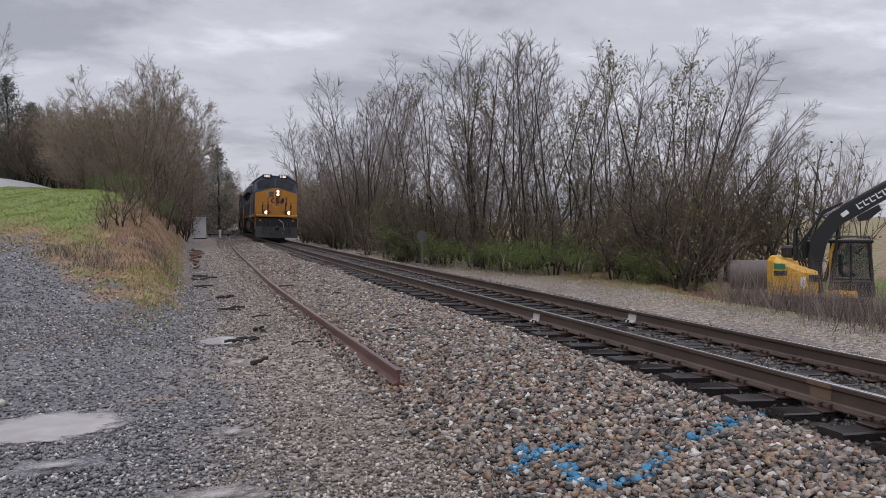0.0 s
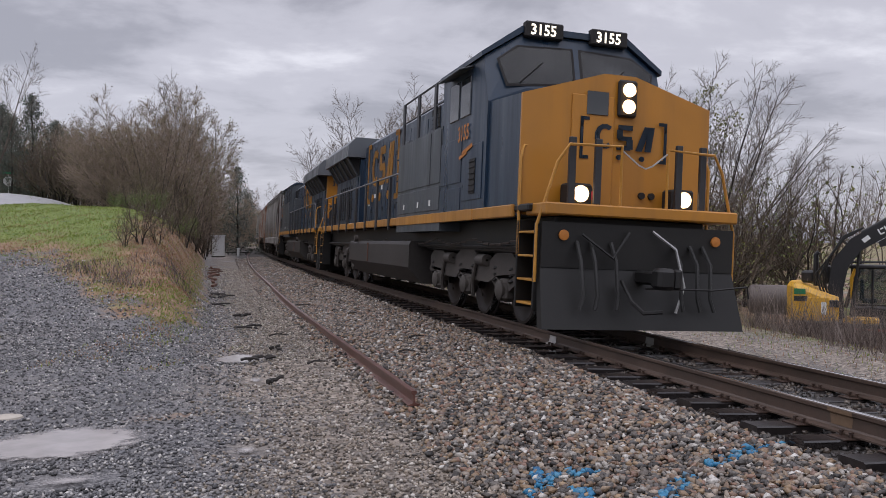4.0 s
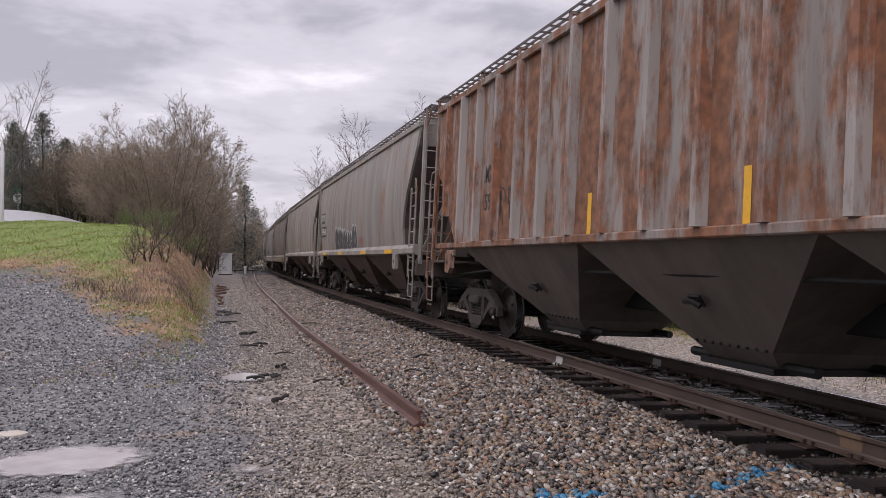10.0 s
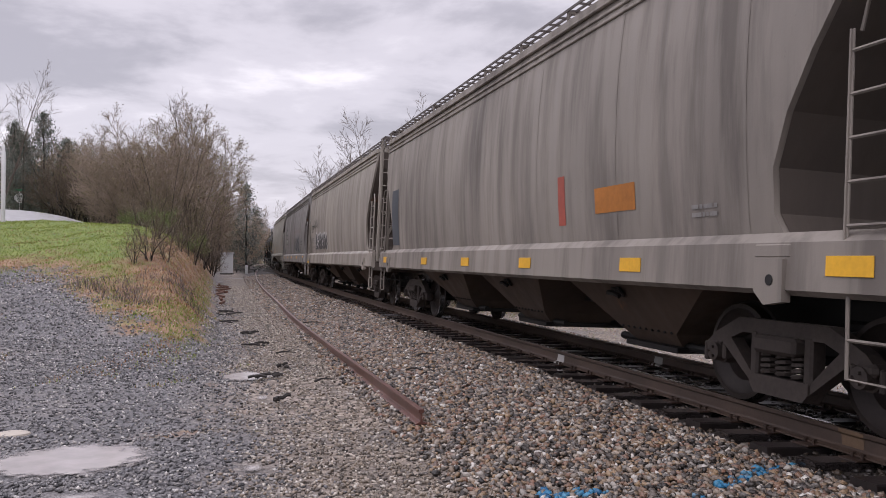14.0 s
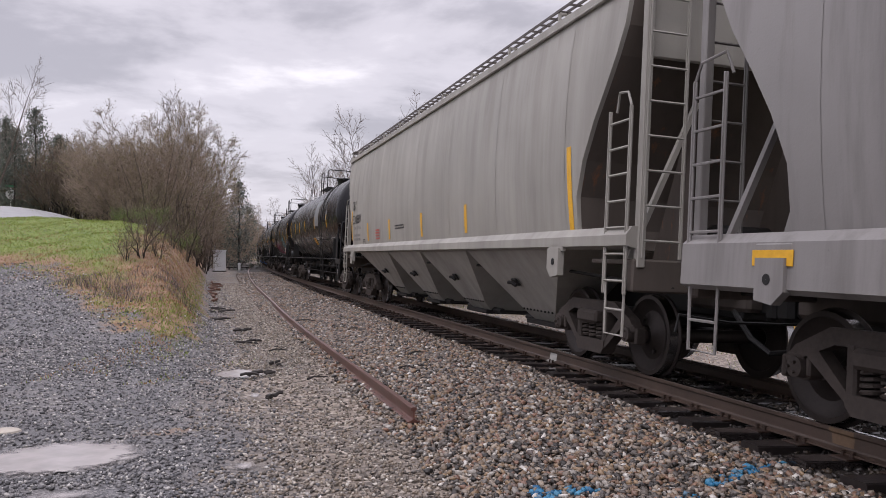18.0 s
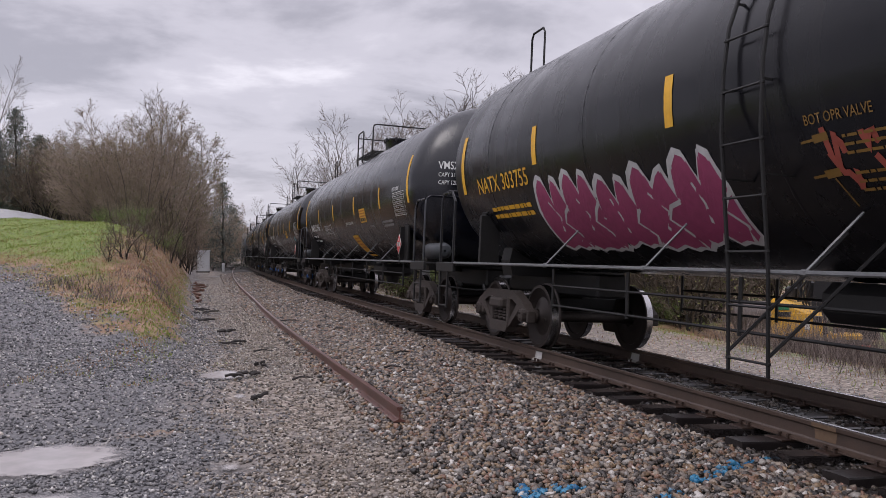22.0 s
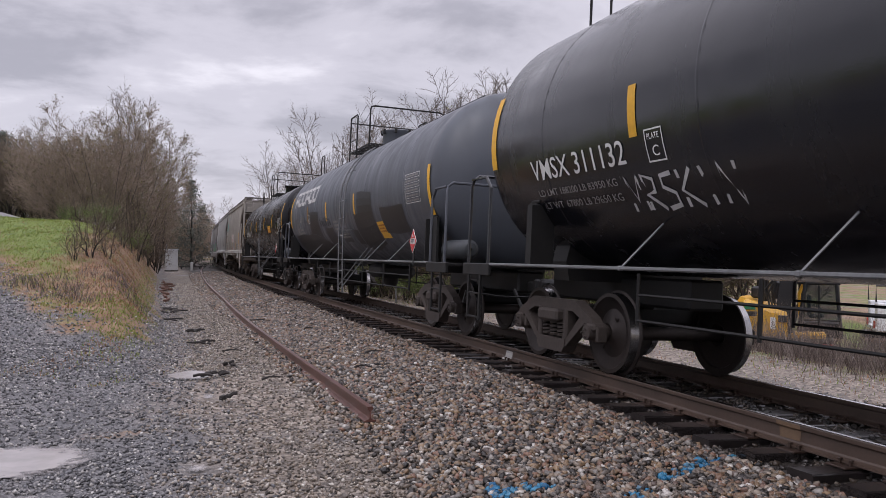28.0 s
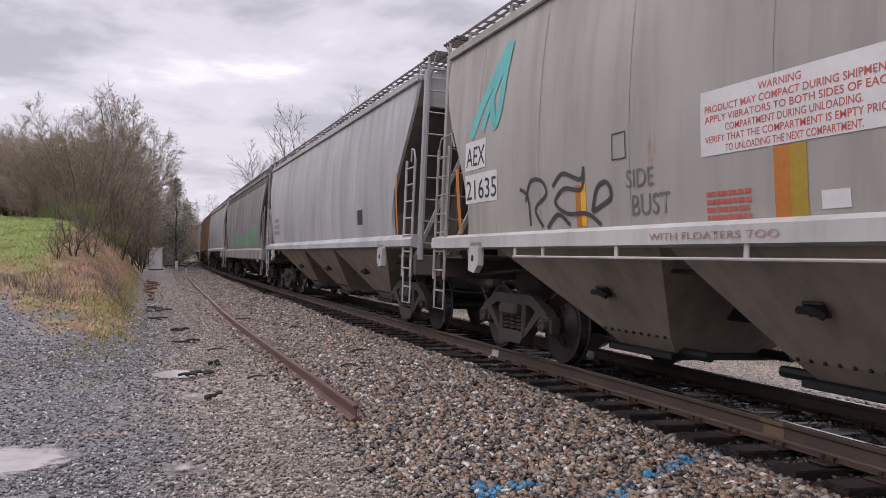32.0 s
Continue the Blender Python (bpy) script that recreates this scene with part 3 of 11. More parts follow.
# ---- stones ----
ICO = (1 + 5 ** 0.5) / 2
ICO_V = np.array([(-1, ICO, 0), (1, ICO, 0), (-1, -ICO, 0), (1, -ICO, 0), (0, -1, ICO), (0, 1, ICO), (0, -1, -ICO), (0, 1, -ICO), (ICO, 0, -1), (ICO, 0, 1), (-ICO, 0, -1), (-ICO, 0, 1)]) / math.sqrt(1 + ICO * ICO)
ICO_F = np.array([(0, 11, 5), (0, 5, 1), (0, 1, 7), (0, 7, 10), (0, 10, 11), (1, 5, 9), (5, 11, 4), (11, 10, 2), (10, 7, 6), (7, 1, 8), (3, 9, 4), (3, 4, 2), (3, 2, 6), (3, 6, 8), (3, 8, 9), (4, 9, 5), (2, 4, 11), (6, 2, 10), (8, 6, 7), (9, 8, 1)])


def island_mat(name, stops, rough=0.7, grain=60.0, gloss=None):
    """One colour for each loose piece of a mesh, with a fine grain."""
    m, n, l, b = node_mat(name)
    g = n.new("ShaderNodeNewGeometry")
    c = ramp(n, l, g.outputs["Random Per Island"], stops)
    fine = tex(n, l, grain, detail=4)
    c = mixed(n, l, ramp(n, l, fine, [(0.35, 0.0), (0.7, 0.45)]), c, mixed(n, l, 1.0, c, (0.35, 0.35, 0.35), "MULTIPLY"))
    l.new(c, b.inputs["Base Color"])
    b.inputs["Roughness"].default_value = rough
    bump(n, l, b, fine, 0.5, 0.006)
    return m


BALLAST = island_mat("ballast_stone", [(0.0, (0.012, 0.010, 0.009)), (0.16, (0.037, 0.030, 0.025)), (0.25, (0.122, 0.104, 0.090)), (0.35, (0.296, 0.200, 0.116)), (0.45, (0.153, 0.102, 0.064)), (0.54, (0.235, 0.130, 0.088)), (0.62, (0.071, 0.065, 0.062)),
                                       (0.74, (0.35, 0.285, 0.225)), (0.84, (0.05, 0.043, 0.042)), (0.94, (0.36, 0.33, 0.295)), (1.0, (0.58, 0.55, 0.51))], 0.45)
BED_BALLAST = island_mat("grimy_ballast", [(0.0, (0.007, 0.006, 0.006)), (0.4, (0.025, 0.020, 0.018)), (0.75, (0.065, 0.049, 0.036)), (1.0, (0.144, 0.119, 0.096))], 0.35)
GRAVEL = island_mat("lot_gravel", [(0.0, (0.028, 0.028, 0.03)), (0.3, (0.11, 0.108, 0.114)), (0.55, (0.22, 0.21, 0.21)), (0.72, (0.155, 0.157, 0.17)), (0.88, (0.37, 0.35, 0.33)), (1.0, (0.56, 0.54, 0.52))], 0.5)
TAN_GRAVEL = island_mat("tan_gravel", [(0.0, (0.04, 0.034, 0.03)), (0.25, (0.14, 0.115, 0.092)), (0.5, (0.29, 0.235, 0.18)), (0.66, (0.19, 0.172, 0.16)), (0.85, (0.42, 0.365, 0.30)), (1.0, (0.58, 0.54, 0.49))], 0.55)
BLUE_STONE = island_mat("blue_sprayed_stone", [(0.0, (0.01, 0.09, 0.20)), (0.5, (0.015, 0.16, 0.31)), (0.8, (0.05, 0.22, 0.36)), (1.0, (0.16, 0.18, 0.20))], 0.55)


OCTA_V = np.array([(1, 0, 0.1), (0, 1, -0.1), (-1, 0, 0.15), (0, -1, 0), (0.1, 0.1, 1), (0, 0, -1.0)])
OCTA_F = np.array([(0, 1, 4), (1, 2, 4), (2, 3, 4), (3, 0, 4), (1, 0, 5), (2, 1, 5), (3, 2, 5), (0, 3, 5)])


def pebbles(xy, size, seed, lift=0.4, flat=0.78, base=ICO_V, skin=ICO_F):
    g = np.random.default_rng(seed)
    n = len(xy)
    forms = []
    for k in range(24):
        f = base * (1 + g.uniform(-0.42, 0.36, (len(base), 1)))
        forms.append(f * np.array([1.25, 0.95, flat]) * g.uniform(0.8, 1.2, (1, 3)))
    forms = np.array(forms)[g.integers(0, 24, n)]
    a, t1, t2 = g.uniform(0, 6.283, n), g.normal(0, 0.45, n), g.normal(0, 0.45, n)
    ca, sa = np.cos(a)[:, None], np.sin(a)[:, None]
    x, y, z = forms[..., 0], forms[..., 1], forms[..., 2]
    x, z = x * np.cos(t1)[:, None] + z * np.sin(t1)[:, None], -x * np.sin(t1)[:, None] + z * np.cos(t1)[:, None]
    y, z = y * np.cos(t2)[:, None] + z * np.sin(t2)[:, None], -y * np.sin(t2)[:, None] + z * np.cos(t2)[:, None]
    x, y = x * ca - y * sa, x * sa + y * ca
    s = size[:, None]
    gz = ground_z(xy[:, 0], xy[:, 1]) + roughness(xy[:, 0], xy[:, 1])
    v = np.stack([x * s + xy[:, :1], y * s + xy[:, 1:], z * s + (gz + lift * size)[:, None]], -1).reshape(-1, 3)
    f = (np.arange(n)[:, None, None] * len(base) + skin[None]).reshape(-1, 3)
    return v, f


BLUE_LINES = [[(2.28, 5.45), (2.26, 5.2), (2.10, 5.05)], [(2.26, 5.22), (2.42, 5.35), (2.66, 5.30)], [(2.42, 4.95), (2.36, 4.68), (2.44, 4.47), (2.78, 4.52)], [(2.78, 4.52), (2.95, 4.66), (3.16, 4.8)], [(3.5, 5.0), (3.78, 5.12), (4.2, 5.24)]]


def near_lines(xy, lines, reach):
    d = np.full(len(xy), 9.0)
    for line in lines:
        for p, q in zip(line[:-1], line[1:]):
            p, q = np.array(p), np.array(q)
            t = np.clip(((xy - p) @ (q - p)) / ((q - p) @ (q - p)), 0, 1)
            d = np.minimum(d, np.linalg.norm(xy - (p + t[:, None] * (q - p)), axis=1))
    return d < reach


def make_stones():
    g = np.random.default_rng(11)

    def cloud(n, u0, u1, y0, y1, power=1.0):
        y = y0 + (y1 - y0) * g.random(n) ** power
        u = g.uniform(u0, u1, n)
        return np.stack([centre_x(y) + u, y], 1)
    near = np.concatenate([cloud(46000, -3.85, -1.26, 3.2, 24, 1.3), cloud(5000, -3.6, -1.3, -6, 3.2)])
    # the stones thin out towards the lot
    keep = g.random(len(near)) < np.clip((near[:, 0] - centre_x(near[:, 1]) + 4.1) / 0.9, 0.0, 1)
    near = near[keep]
    size = (0.011 + 0.021 * g.random(len(near)) ** 1.4) * (1 + 0.012 * near[:, 1])
    blue = near_lines(near, BLUE_LINES, 0.065) & (g.random(len(near)) < 0.72)
    v, f = pebbles(near[~blue], size[~blue], 1, 0.6)
    tagged(new("ballast", raw_mesh("ballast", v, f, BALLAST)), "loose tan and grey ballast stones beside the track", "ballast", kind="stuff")
    v, f = pebbles(near[blue], size[blue] * 1.04, 2)
    tagged(new("painted_ballast", raw_mesh("painted_ballast", v, f, BLUE_STONE)), "ballast stones sprayed with bright blue marking paint", "ballast", kind="stuff")
    far = np.concatenate([cloud(16000, -4.0, -1.15, 24, 75, 1.3), cloud(7000, 1.2, 3.6, 4, 45, 1.3)])
    bed = cloud(9000, -1.2, 1.3, 3.5, 40, 1.4)
    v, f = pebbles(bed, g.uniform(0.022, 0.040, len(bed)) * (1 + 0.006 * bed[:, 1]), 8, 0.15, base=OCTA_V, skin=OCTA_F)
    tagged(new("bed_ballast", raw_mesh("bed_ballast", v, f, BED_BALLAST)), "oil-dark wet ballast between the rails", "ballast", kind="stuff")
    v, f = pebbles(far, g.uniform(0.022, 0.040, len(far)) * (1 + 0.008 * far[:, 1]) * 1.12, 3, base=OCTA_V, skin=OCTA_F)
    tagged(new("track_ballast", raw_mesh("track_ballast", v, f, BALLAST)), "tan and grey ballast between and beyond the ties", "ballast", kind="stuff")
    y = 3.4 + 36 * g.random(72000) ** 2.5
    x = g.uniform(-0.42, 0.36, 72000) * y + 0.2
    lot = np.stack([x, y], 1)
    lot = lot[(lot[:, 0] < 2.2) & (lot[:, 1] < np.where(lot[:, 0] > 0.0, 60, 14 - 0.3 * lot[:, 0])) & ~np.array([inside_pool(p) for p in lot])]
    ditch = np.stack([g.normal(1.05, 0.6, 15000), 12 + 38 * g.random(15000) ** 1.3], 1)
    ditch = ditch[(ditch[:, 0] < 2.3) & (ditch[:, 0] > -0.5)]
    slope = np.stack([g.uniform(-5.5, 0.2, 16000), 12 + 9 * g.random(16000)], 1)
    slope = slope[g.random(16000) < smooth(1.1, 0.2, ground_z(slope[:, 0], slope[:, 1]) - 1.1 * np.clip((-0.7 - slope[:, 0]) / 2.7, 0, 1) + 0.85)]
    ditch = np.concatenate([ditch, slope])
    behind = np.stack([g.uniform(-5, 4.3, 9000), g.uniform(-6, 3.6, 9000)], 1)
    ditch = np.concatenate([ditch, behind])
    lot = np.concatenate([lot, ditch])
    grain = g.uniform(0.006, 0.017, len(lot)) * (1 + 0.02 * lot[:, 1]) * 1.12
    is_tan = g.random(len(lot)) < smooth(-0.5, 1.1, lot[:, 0] + 0.35 * patchy(lot[:, 0], lot[:, 1]))
    v, f = pebbles(lot[is_tan], grain[is_tan], 9, base=OCTA_V, skin=OCTA_F)
    tagged(new("tan_gravel", raw_mesh("tan_gravel", v, f, TAN_GRAVEL)), "small tan and grey gravel beside the ballast", "gravel", kind="stuff")
    lot, grain = lot[~is_tan], grain[~is_tan]
    v, f = pebbles(lot, grain, 4, base=OCTA_V, skin=OCTA_F)
    tagged(new("lot_gravel", raw_mesh("lot_gravel", v, f, GRAVEL)), "small dark grey crushed gravel of the lot", "gravel", kind="stuff")


# ---- puddles ----
def pool_edge(i, a):
    return 1 + 0.16 * math.sin(2 * a + i) + 0.10 * math.sin(5 * a + 2.1 * i) + 0.06 * math.sin(9 * a + i) + 0.035 * math.sin(17 * a)


def inside_pool(p):
    for i, (x, y, rx, ry) in enumerate(POOLS):
        dx, dy = (p[0] - x) / rx, (p[1] - y) / ry
        q = dx * dx + dy * dy
        if q < 2.2 and math.sqrt(q) < pool_edge(i, math.atan2(dy, dx)) * (0.86 if i == 0 else 1.0):
            return True
    return False


def make_pools():
    m, n, l, b = node_mat("muddy_water")
    c = ramp(n, l, tex(n, l, 2.5, detail=5), [(0.35, (0.30, 0.272, 0.262)), (0.65, (0.39, 0.36, 0.345))])
    l.new(c, b.inputs["Base Color"])
    b.inputs["Roughness"].default_value, b.inputs["IOR"].default_value, b.inputs["Specular IOR Level"].default_value = 0.10, 1.33, 0.9
    bump(n, l, b, tex(n, l, 14.0, detail=2), 0.05, 0.004)
    # the water thins out over the gravel at its rim
    tc = n.new("ShaderNodeTexCoord")
    ln = n.new("ShaderNodeVectorMath")
    ln.operation = "LENGTH"
    l.new(tc.outputs["Object"], ln.inputs[0])
    ad = n.new("ShaderNodeMath")
    ad.operation, ad.inputs[1].default_value = "MULTIPLY_ADD", 1.25
    l.new(tex(n, l, 4.2, detail=9, rough=0.75), ad.inputs[0])
    l.new(ln.outputs["Value"], ad.inputs[2])
    rim = n.new("ShaderNodeMapRange")
    rim.inputs["From Min"].default_value, rim.inputs["From Max"].default_value = 1.58, 1.34
    l.new(ad.outputs[0], rim.inputs["Value"])
    l.new(rim.outputs[0], b.inputs["Alpha"])
    thin = m.copy()
    thin.name = "thin_muddy_water"
    for q in thin.node_tree.nodes:
        if q.type == "MAP_RANGE":
            q.inputs["From Min"].default_value, q.inputs["From Max"].default_value = 1.16, 0.66
    for i, (x, y, rx, ry) in enumerate(POOLS):
        k = 72
        z = float(ground_z(x, y) + roughness(x, y)) + 0.031
        vs = [(0, 0, 0)]
        for j in range(k):
            a = 2 * math.pi * j / k
            e = pool_edge(i, a) * 1.12
            vs.append((e * math.cos(a), e * math.sin(a), 0))
        sh = Shape().add(vs, [(0, j + 1, (j + 1) % k + 1) for j in range(k)])
        solid("puddle", sh, thin if i in (2, 3, 4, 5, 6) else m, "shallow muddy puddle on the gravel lot", "puddle", "puddles on the lot", m=Matrix.Translation((x, y, z)) @ Matrix.Diagonal((rx, ry, 1, 1)))


make_pools()
make_stones()

# ---- trees ----
BARK = plain("bark", (0.095, 0.075, 0.062), 0.9, 0.0, 25, 0.45, 0.01)
BARK_DARK = plain("dark_bark", (0.026, 0.021, 0.018), 0.9, 0.0, 25, 0.45, 0.01)
TWIG = plain("twigs", (0.13, 0.105, 0.088), 0.9, 0.0, 20, 0.4)
TWIG_SCRUB = plain("dark_scrub_twigs", (0.115, 0.088, 0.064), 0.9, 0.0, 20, 0.4)
TWIG_BROWN = plain("brown_twigs", (0.245, 0.190, 0.148), 0.9, 0.0, 20, 0.4)
TWIG_PALE = plain("pale_twigs", (0.175, 0.148, 0.128), 0.9, 0.0, 20, 0.35)
BUD = island_mat("spring_leaves", [(0.0, (0.08, 0.095, 0.02)), (0.5, (0.15, 0.165, 0.035)), (1.0, (0.24, 0.22, 0.06))], 0.6)
LEAF = island_mat("green_leaves", [(0.0, (0.05, 0.08, 0.015)), (0.5, (0.11, 0.155, 0.028)), (1.0, (0.18, 0.235, 0.05))], 0.55)
OLIVE_BUD = island_mat("olive_buds", [(0.0, (0.09, 0.065, 0.04)), (0.5, (0.15, 0.12, 0.055)), (1.0, (0.21, 0.19, 0.06))], 0.7)
RED_BUD = island_mat("brown_buds", [(0.0, (0.07, 0.045, 0.03)), (0.5, (0.11, 0.075, 0.045)), (1.0, (0.16, 0.115, 0.06))], 0.7)
NEEDLE = island_mat("dark_needles", [(0.0, (0.045, 0.062, 0.050)), (0.6, (0.080, 0.10, 0.078)), (1.0, (0.12, 0.14, 0.105))], 0.6)


class Limbs:
    """Grows tapered limbs and keeps thick wood, twigs and leaf spots apart."""

    def __init__(self, seed):
        self.r = random.Random(seed)
        self.wood, self.twig, self.tips = Shape(), Shape(), []

    def grow(self, p, d, length, radius, level, deepest, lift, wild, kids, ratio=0.62, fork=0.55):
        r = self.r
        n = 6 if level == 0 else (4 if level == 1 else 3)
        pts, dirs = [p.copy()], [d.copy()]
        q, v = p.copy(), d.copy()
        for i in range(n):
            v = (v + Vector((r.uniform(-1, 1), r.uniform(-1, 1), r.uniform(-0.6, 0.6))) * wild + Vector((0, 0, lift))).normalized()
            q = q + v * (length / n)
            pts.append(q.copy())
            dirs.append(v.copy())
        tip = radius * 0.32 if level < deepest else radius * 0.4
        (self.wood if level < 2 else self.twig).tube(pts, radius, 6 if level == 0 else (4 if level == 1 else 3), False, tip)
        if level >= deepest - 1:
            self.tips += pts[1:]
        if level == deepest:
            return
        k = kids[min(level, len(kids) - 1)]
        for j in range(k):
            t = (fork + (1 - fork) * (j + r.random()) / k) if level == 0 else (0.25 + 0.75 * (j + r.random()) / k)
            i = min(int(t * n), n - 1)
            base = pts[i] + (pts[i + 1] - pts[i]) * (t * n - i)
            ax = dirs[i]
            side = ax.orthogonal().normalized()
            side.rotate(Matrix.Rotation(r.uniform(0, 6.283), 3, ax))
            a = r.uniform(0.35, 0.85)
            nd = (ax * math.cos(a) + side * math.sin(a)).normalized()
            self.grow(base, nd, length * ratio * r.uniform(0.6, 1.15) * (1.15 - 0.5 * t), radius * (1 - 0.62 * t) * 0.55, level + 1, deepest, lift, wild, kids, ratio, fork)


def leaf_cloud(tips, seed, share, size, per=1, spread=0.12):
    g = np.random.default_rng(seed)
    pts = np.array([tuple(p) for p in tips])
    pts = pts[g.random(len(pts)) < share]
    pts = np.repeat(pts, per, 0)
    n = len(pts)
    c = pts + g.normal(0, spread, (n, 3))
    a, b = g.normal(0, 1, (n, 3)), g.normal(0, 1, (n, 3))
    a /= np.linalg.norm(a, axis=1)[:, None]
    b = np.cross(a, b)
    b /= np.linalg.norm(b, axis=1)[:, None]
    s = (size * g.uniform(0.5, 1.3, n))[:, None]
    v = np.stack([c - a * s, c + b * s * 0.55, c + a * s, c - b * s * 0.55], 1).reshape(-1, 3)
    return v, np.arange(4 * n).reshape(n, 4)


def tree_kind(name, label, seed, height, stems, lean, deepest, kids, lift, wild, bark, twig, leaves=None, share=0.0, leaf_size=0.05, per=1, girth=0.011, fork=0.35, ratio=0.62, sp=0.12, category="tree"):
    """One tree of a kind, parked far below until it is copied."""
    L = Limbs(seed)
    r = L.r
    for k in range(stems):
        a = 2 * math.pi * (k + r.random()) / stems
        t = lean * r.uniform(0.4, 1.2)
        d = Vector((math.cos(a) * math.sin(t), math.sin(a) * math.sin(t), math.cos(t)))
        h = height * r.uniform(0.62, 0.95)
        L.grow(Vector((math.cos(a) * 0.12 * stems ** 0.5, math.sin(a) * 0.12 * stems ** 0.5, -0.15)), d, h, height * girth * r.uniform(0.7, 1.1), 0, deepest, lift, wild, kids, ratio, fork)
    root = thing(name, label, category)
    part("trunk", L.wood, bark, root)
    if L.twig.f:
        tagged(part("crown", L.twig, twig, root), kind="stuff")
    if leaves:
        v, f = leaf_cloud(L.tips, seed, share, leaf_size, per, sp)
        tagged(part("foliage", raw_mesh("foliage", v, f, leaves), None, root), kind="stuff")
    return root


def dome(g, n, rx, rz, zc, bumps, low=-0.75):
    """Points in a bumpy rounded crown, denser towards the outside."""
    d = g.normal(0, 1, (n, 3))
    d /= np.linalg.norm(d, axis=1)[:, None]
    r = g.random(n) ** 0.42
    k = np.zeros(n)
    for _ in range(7):
        w = g.normal(0, 1, 3)
        k += np.sin(d @ w * 2.6 + g.uniform(0, 6)) * bumps / 2.6
    r = r * (1 + k)
    p = np.column_stack([d[:, 0] * r * rx, d[:, 1] * r * rx, zc + d[:, 2] * r * rz])
    return p[d[:, 2] * r > low]


def spire(g, n, h, rx):
    """Points in an uneven cone."""
    t = g.random(n) ** 1.25 * 0.97
    a = g.uniform(0, 6.283, n)
    r = rx * (1 - t) ** 0.8 * (0.75 + 0.25 * np.sin(3 * a + 9 * t) + 0.2 * np.sin(14 * t)) * g.random(n) ** 0.4
    return np.column_stack([np.cos(a) * r, np.sin(a) * r, 0.25 + t * (h - 0.25)])


def spikes(p, d, length, radius):
    """Thin three-sided twigs from points p along d."""
    n = len(p)
    up = np.where(np.abs(d[:, 2:]) < 0.9, np.array([[0, 0, 1.0]]), np.array([[1.0, 0, 0]]))
    a = np.cross(d, up)
    a /= np.linalg.norm(a, axis=1)[:, None]
    b = np.cross(d, a)
    ring = [p + radius * (a * math.cos(q) + b * math.sin(q)) for q in (0, 2.094, 4.189)]
    v = np.stack(ring + [p + d * length[:, None]], 1).reshape(-1, 3)
    f = (np.arange(n)[:, None, None] * 4 + np.array([(0, 1, 3), (1, 2, 3), (2, 0, 3)])[None]).reshape(-1, 3)
    return v, f


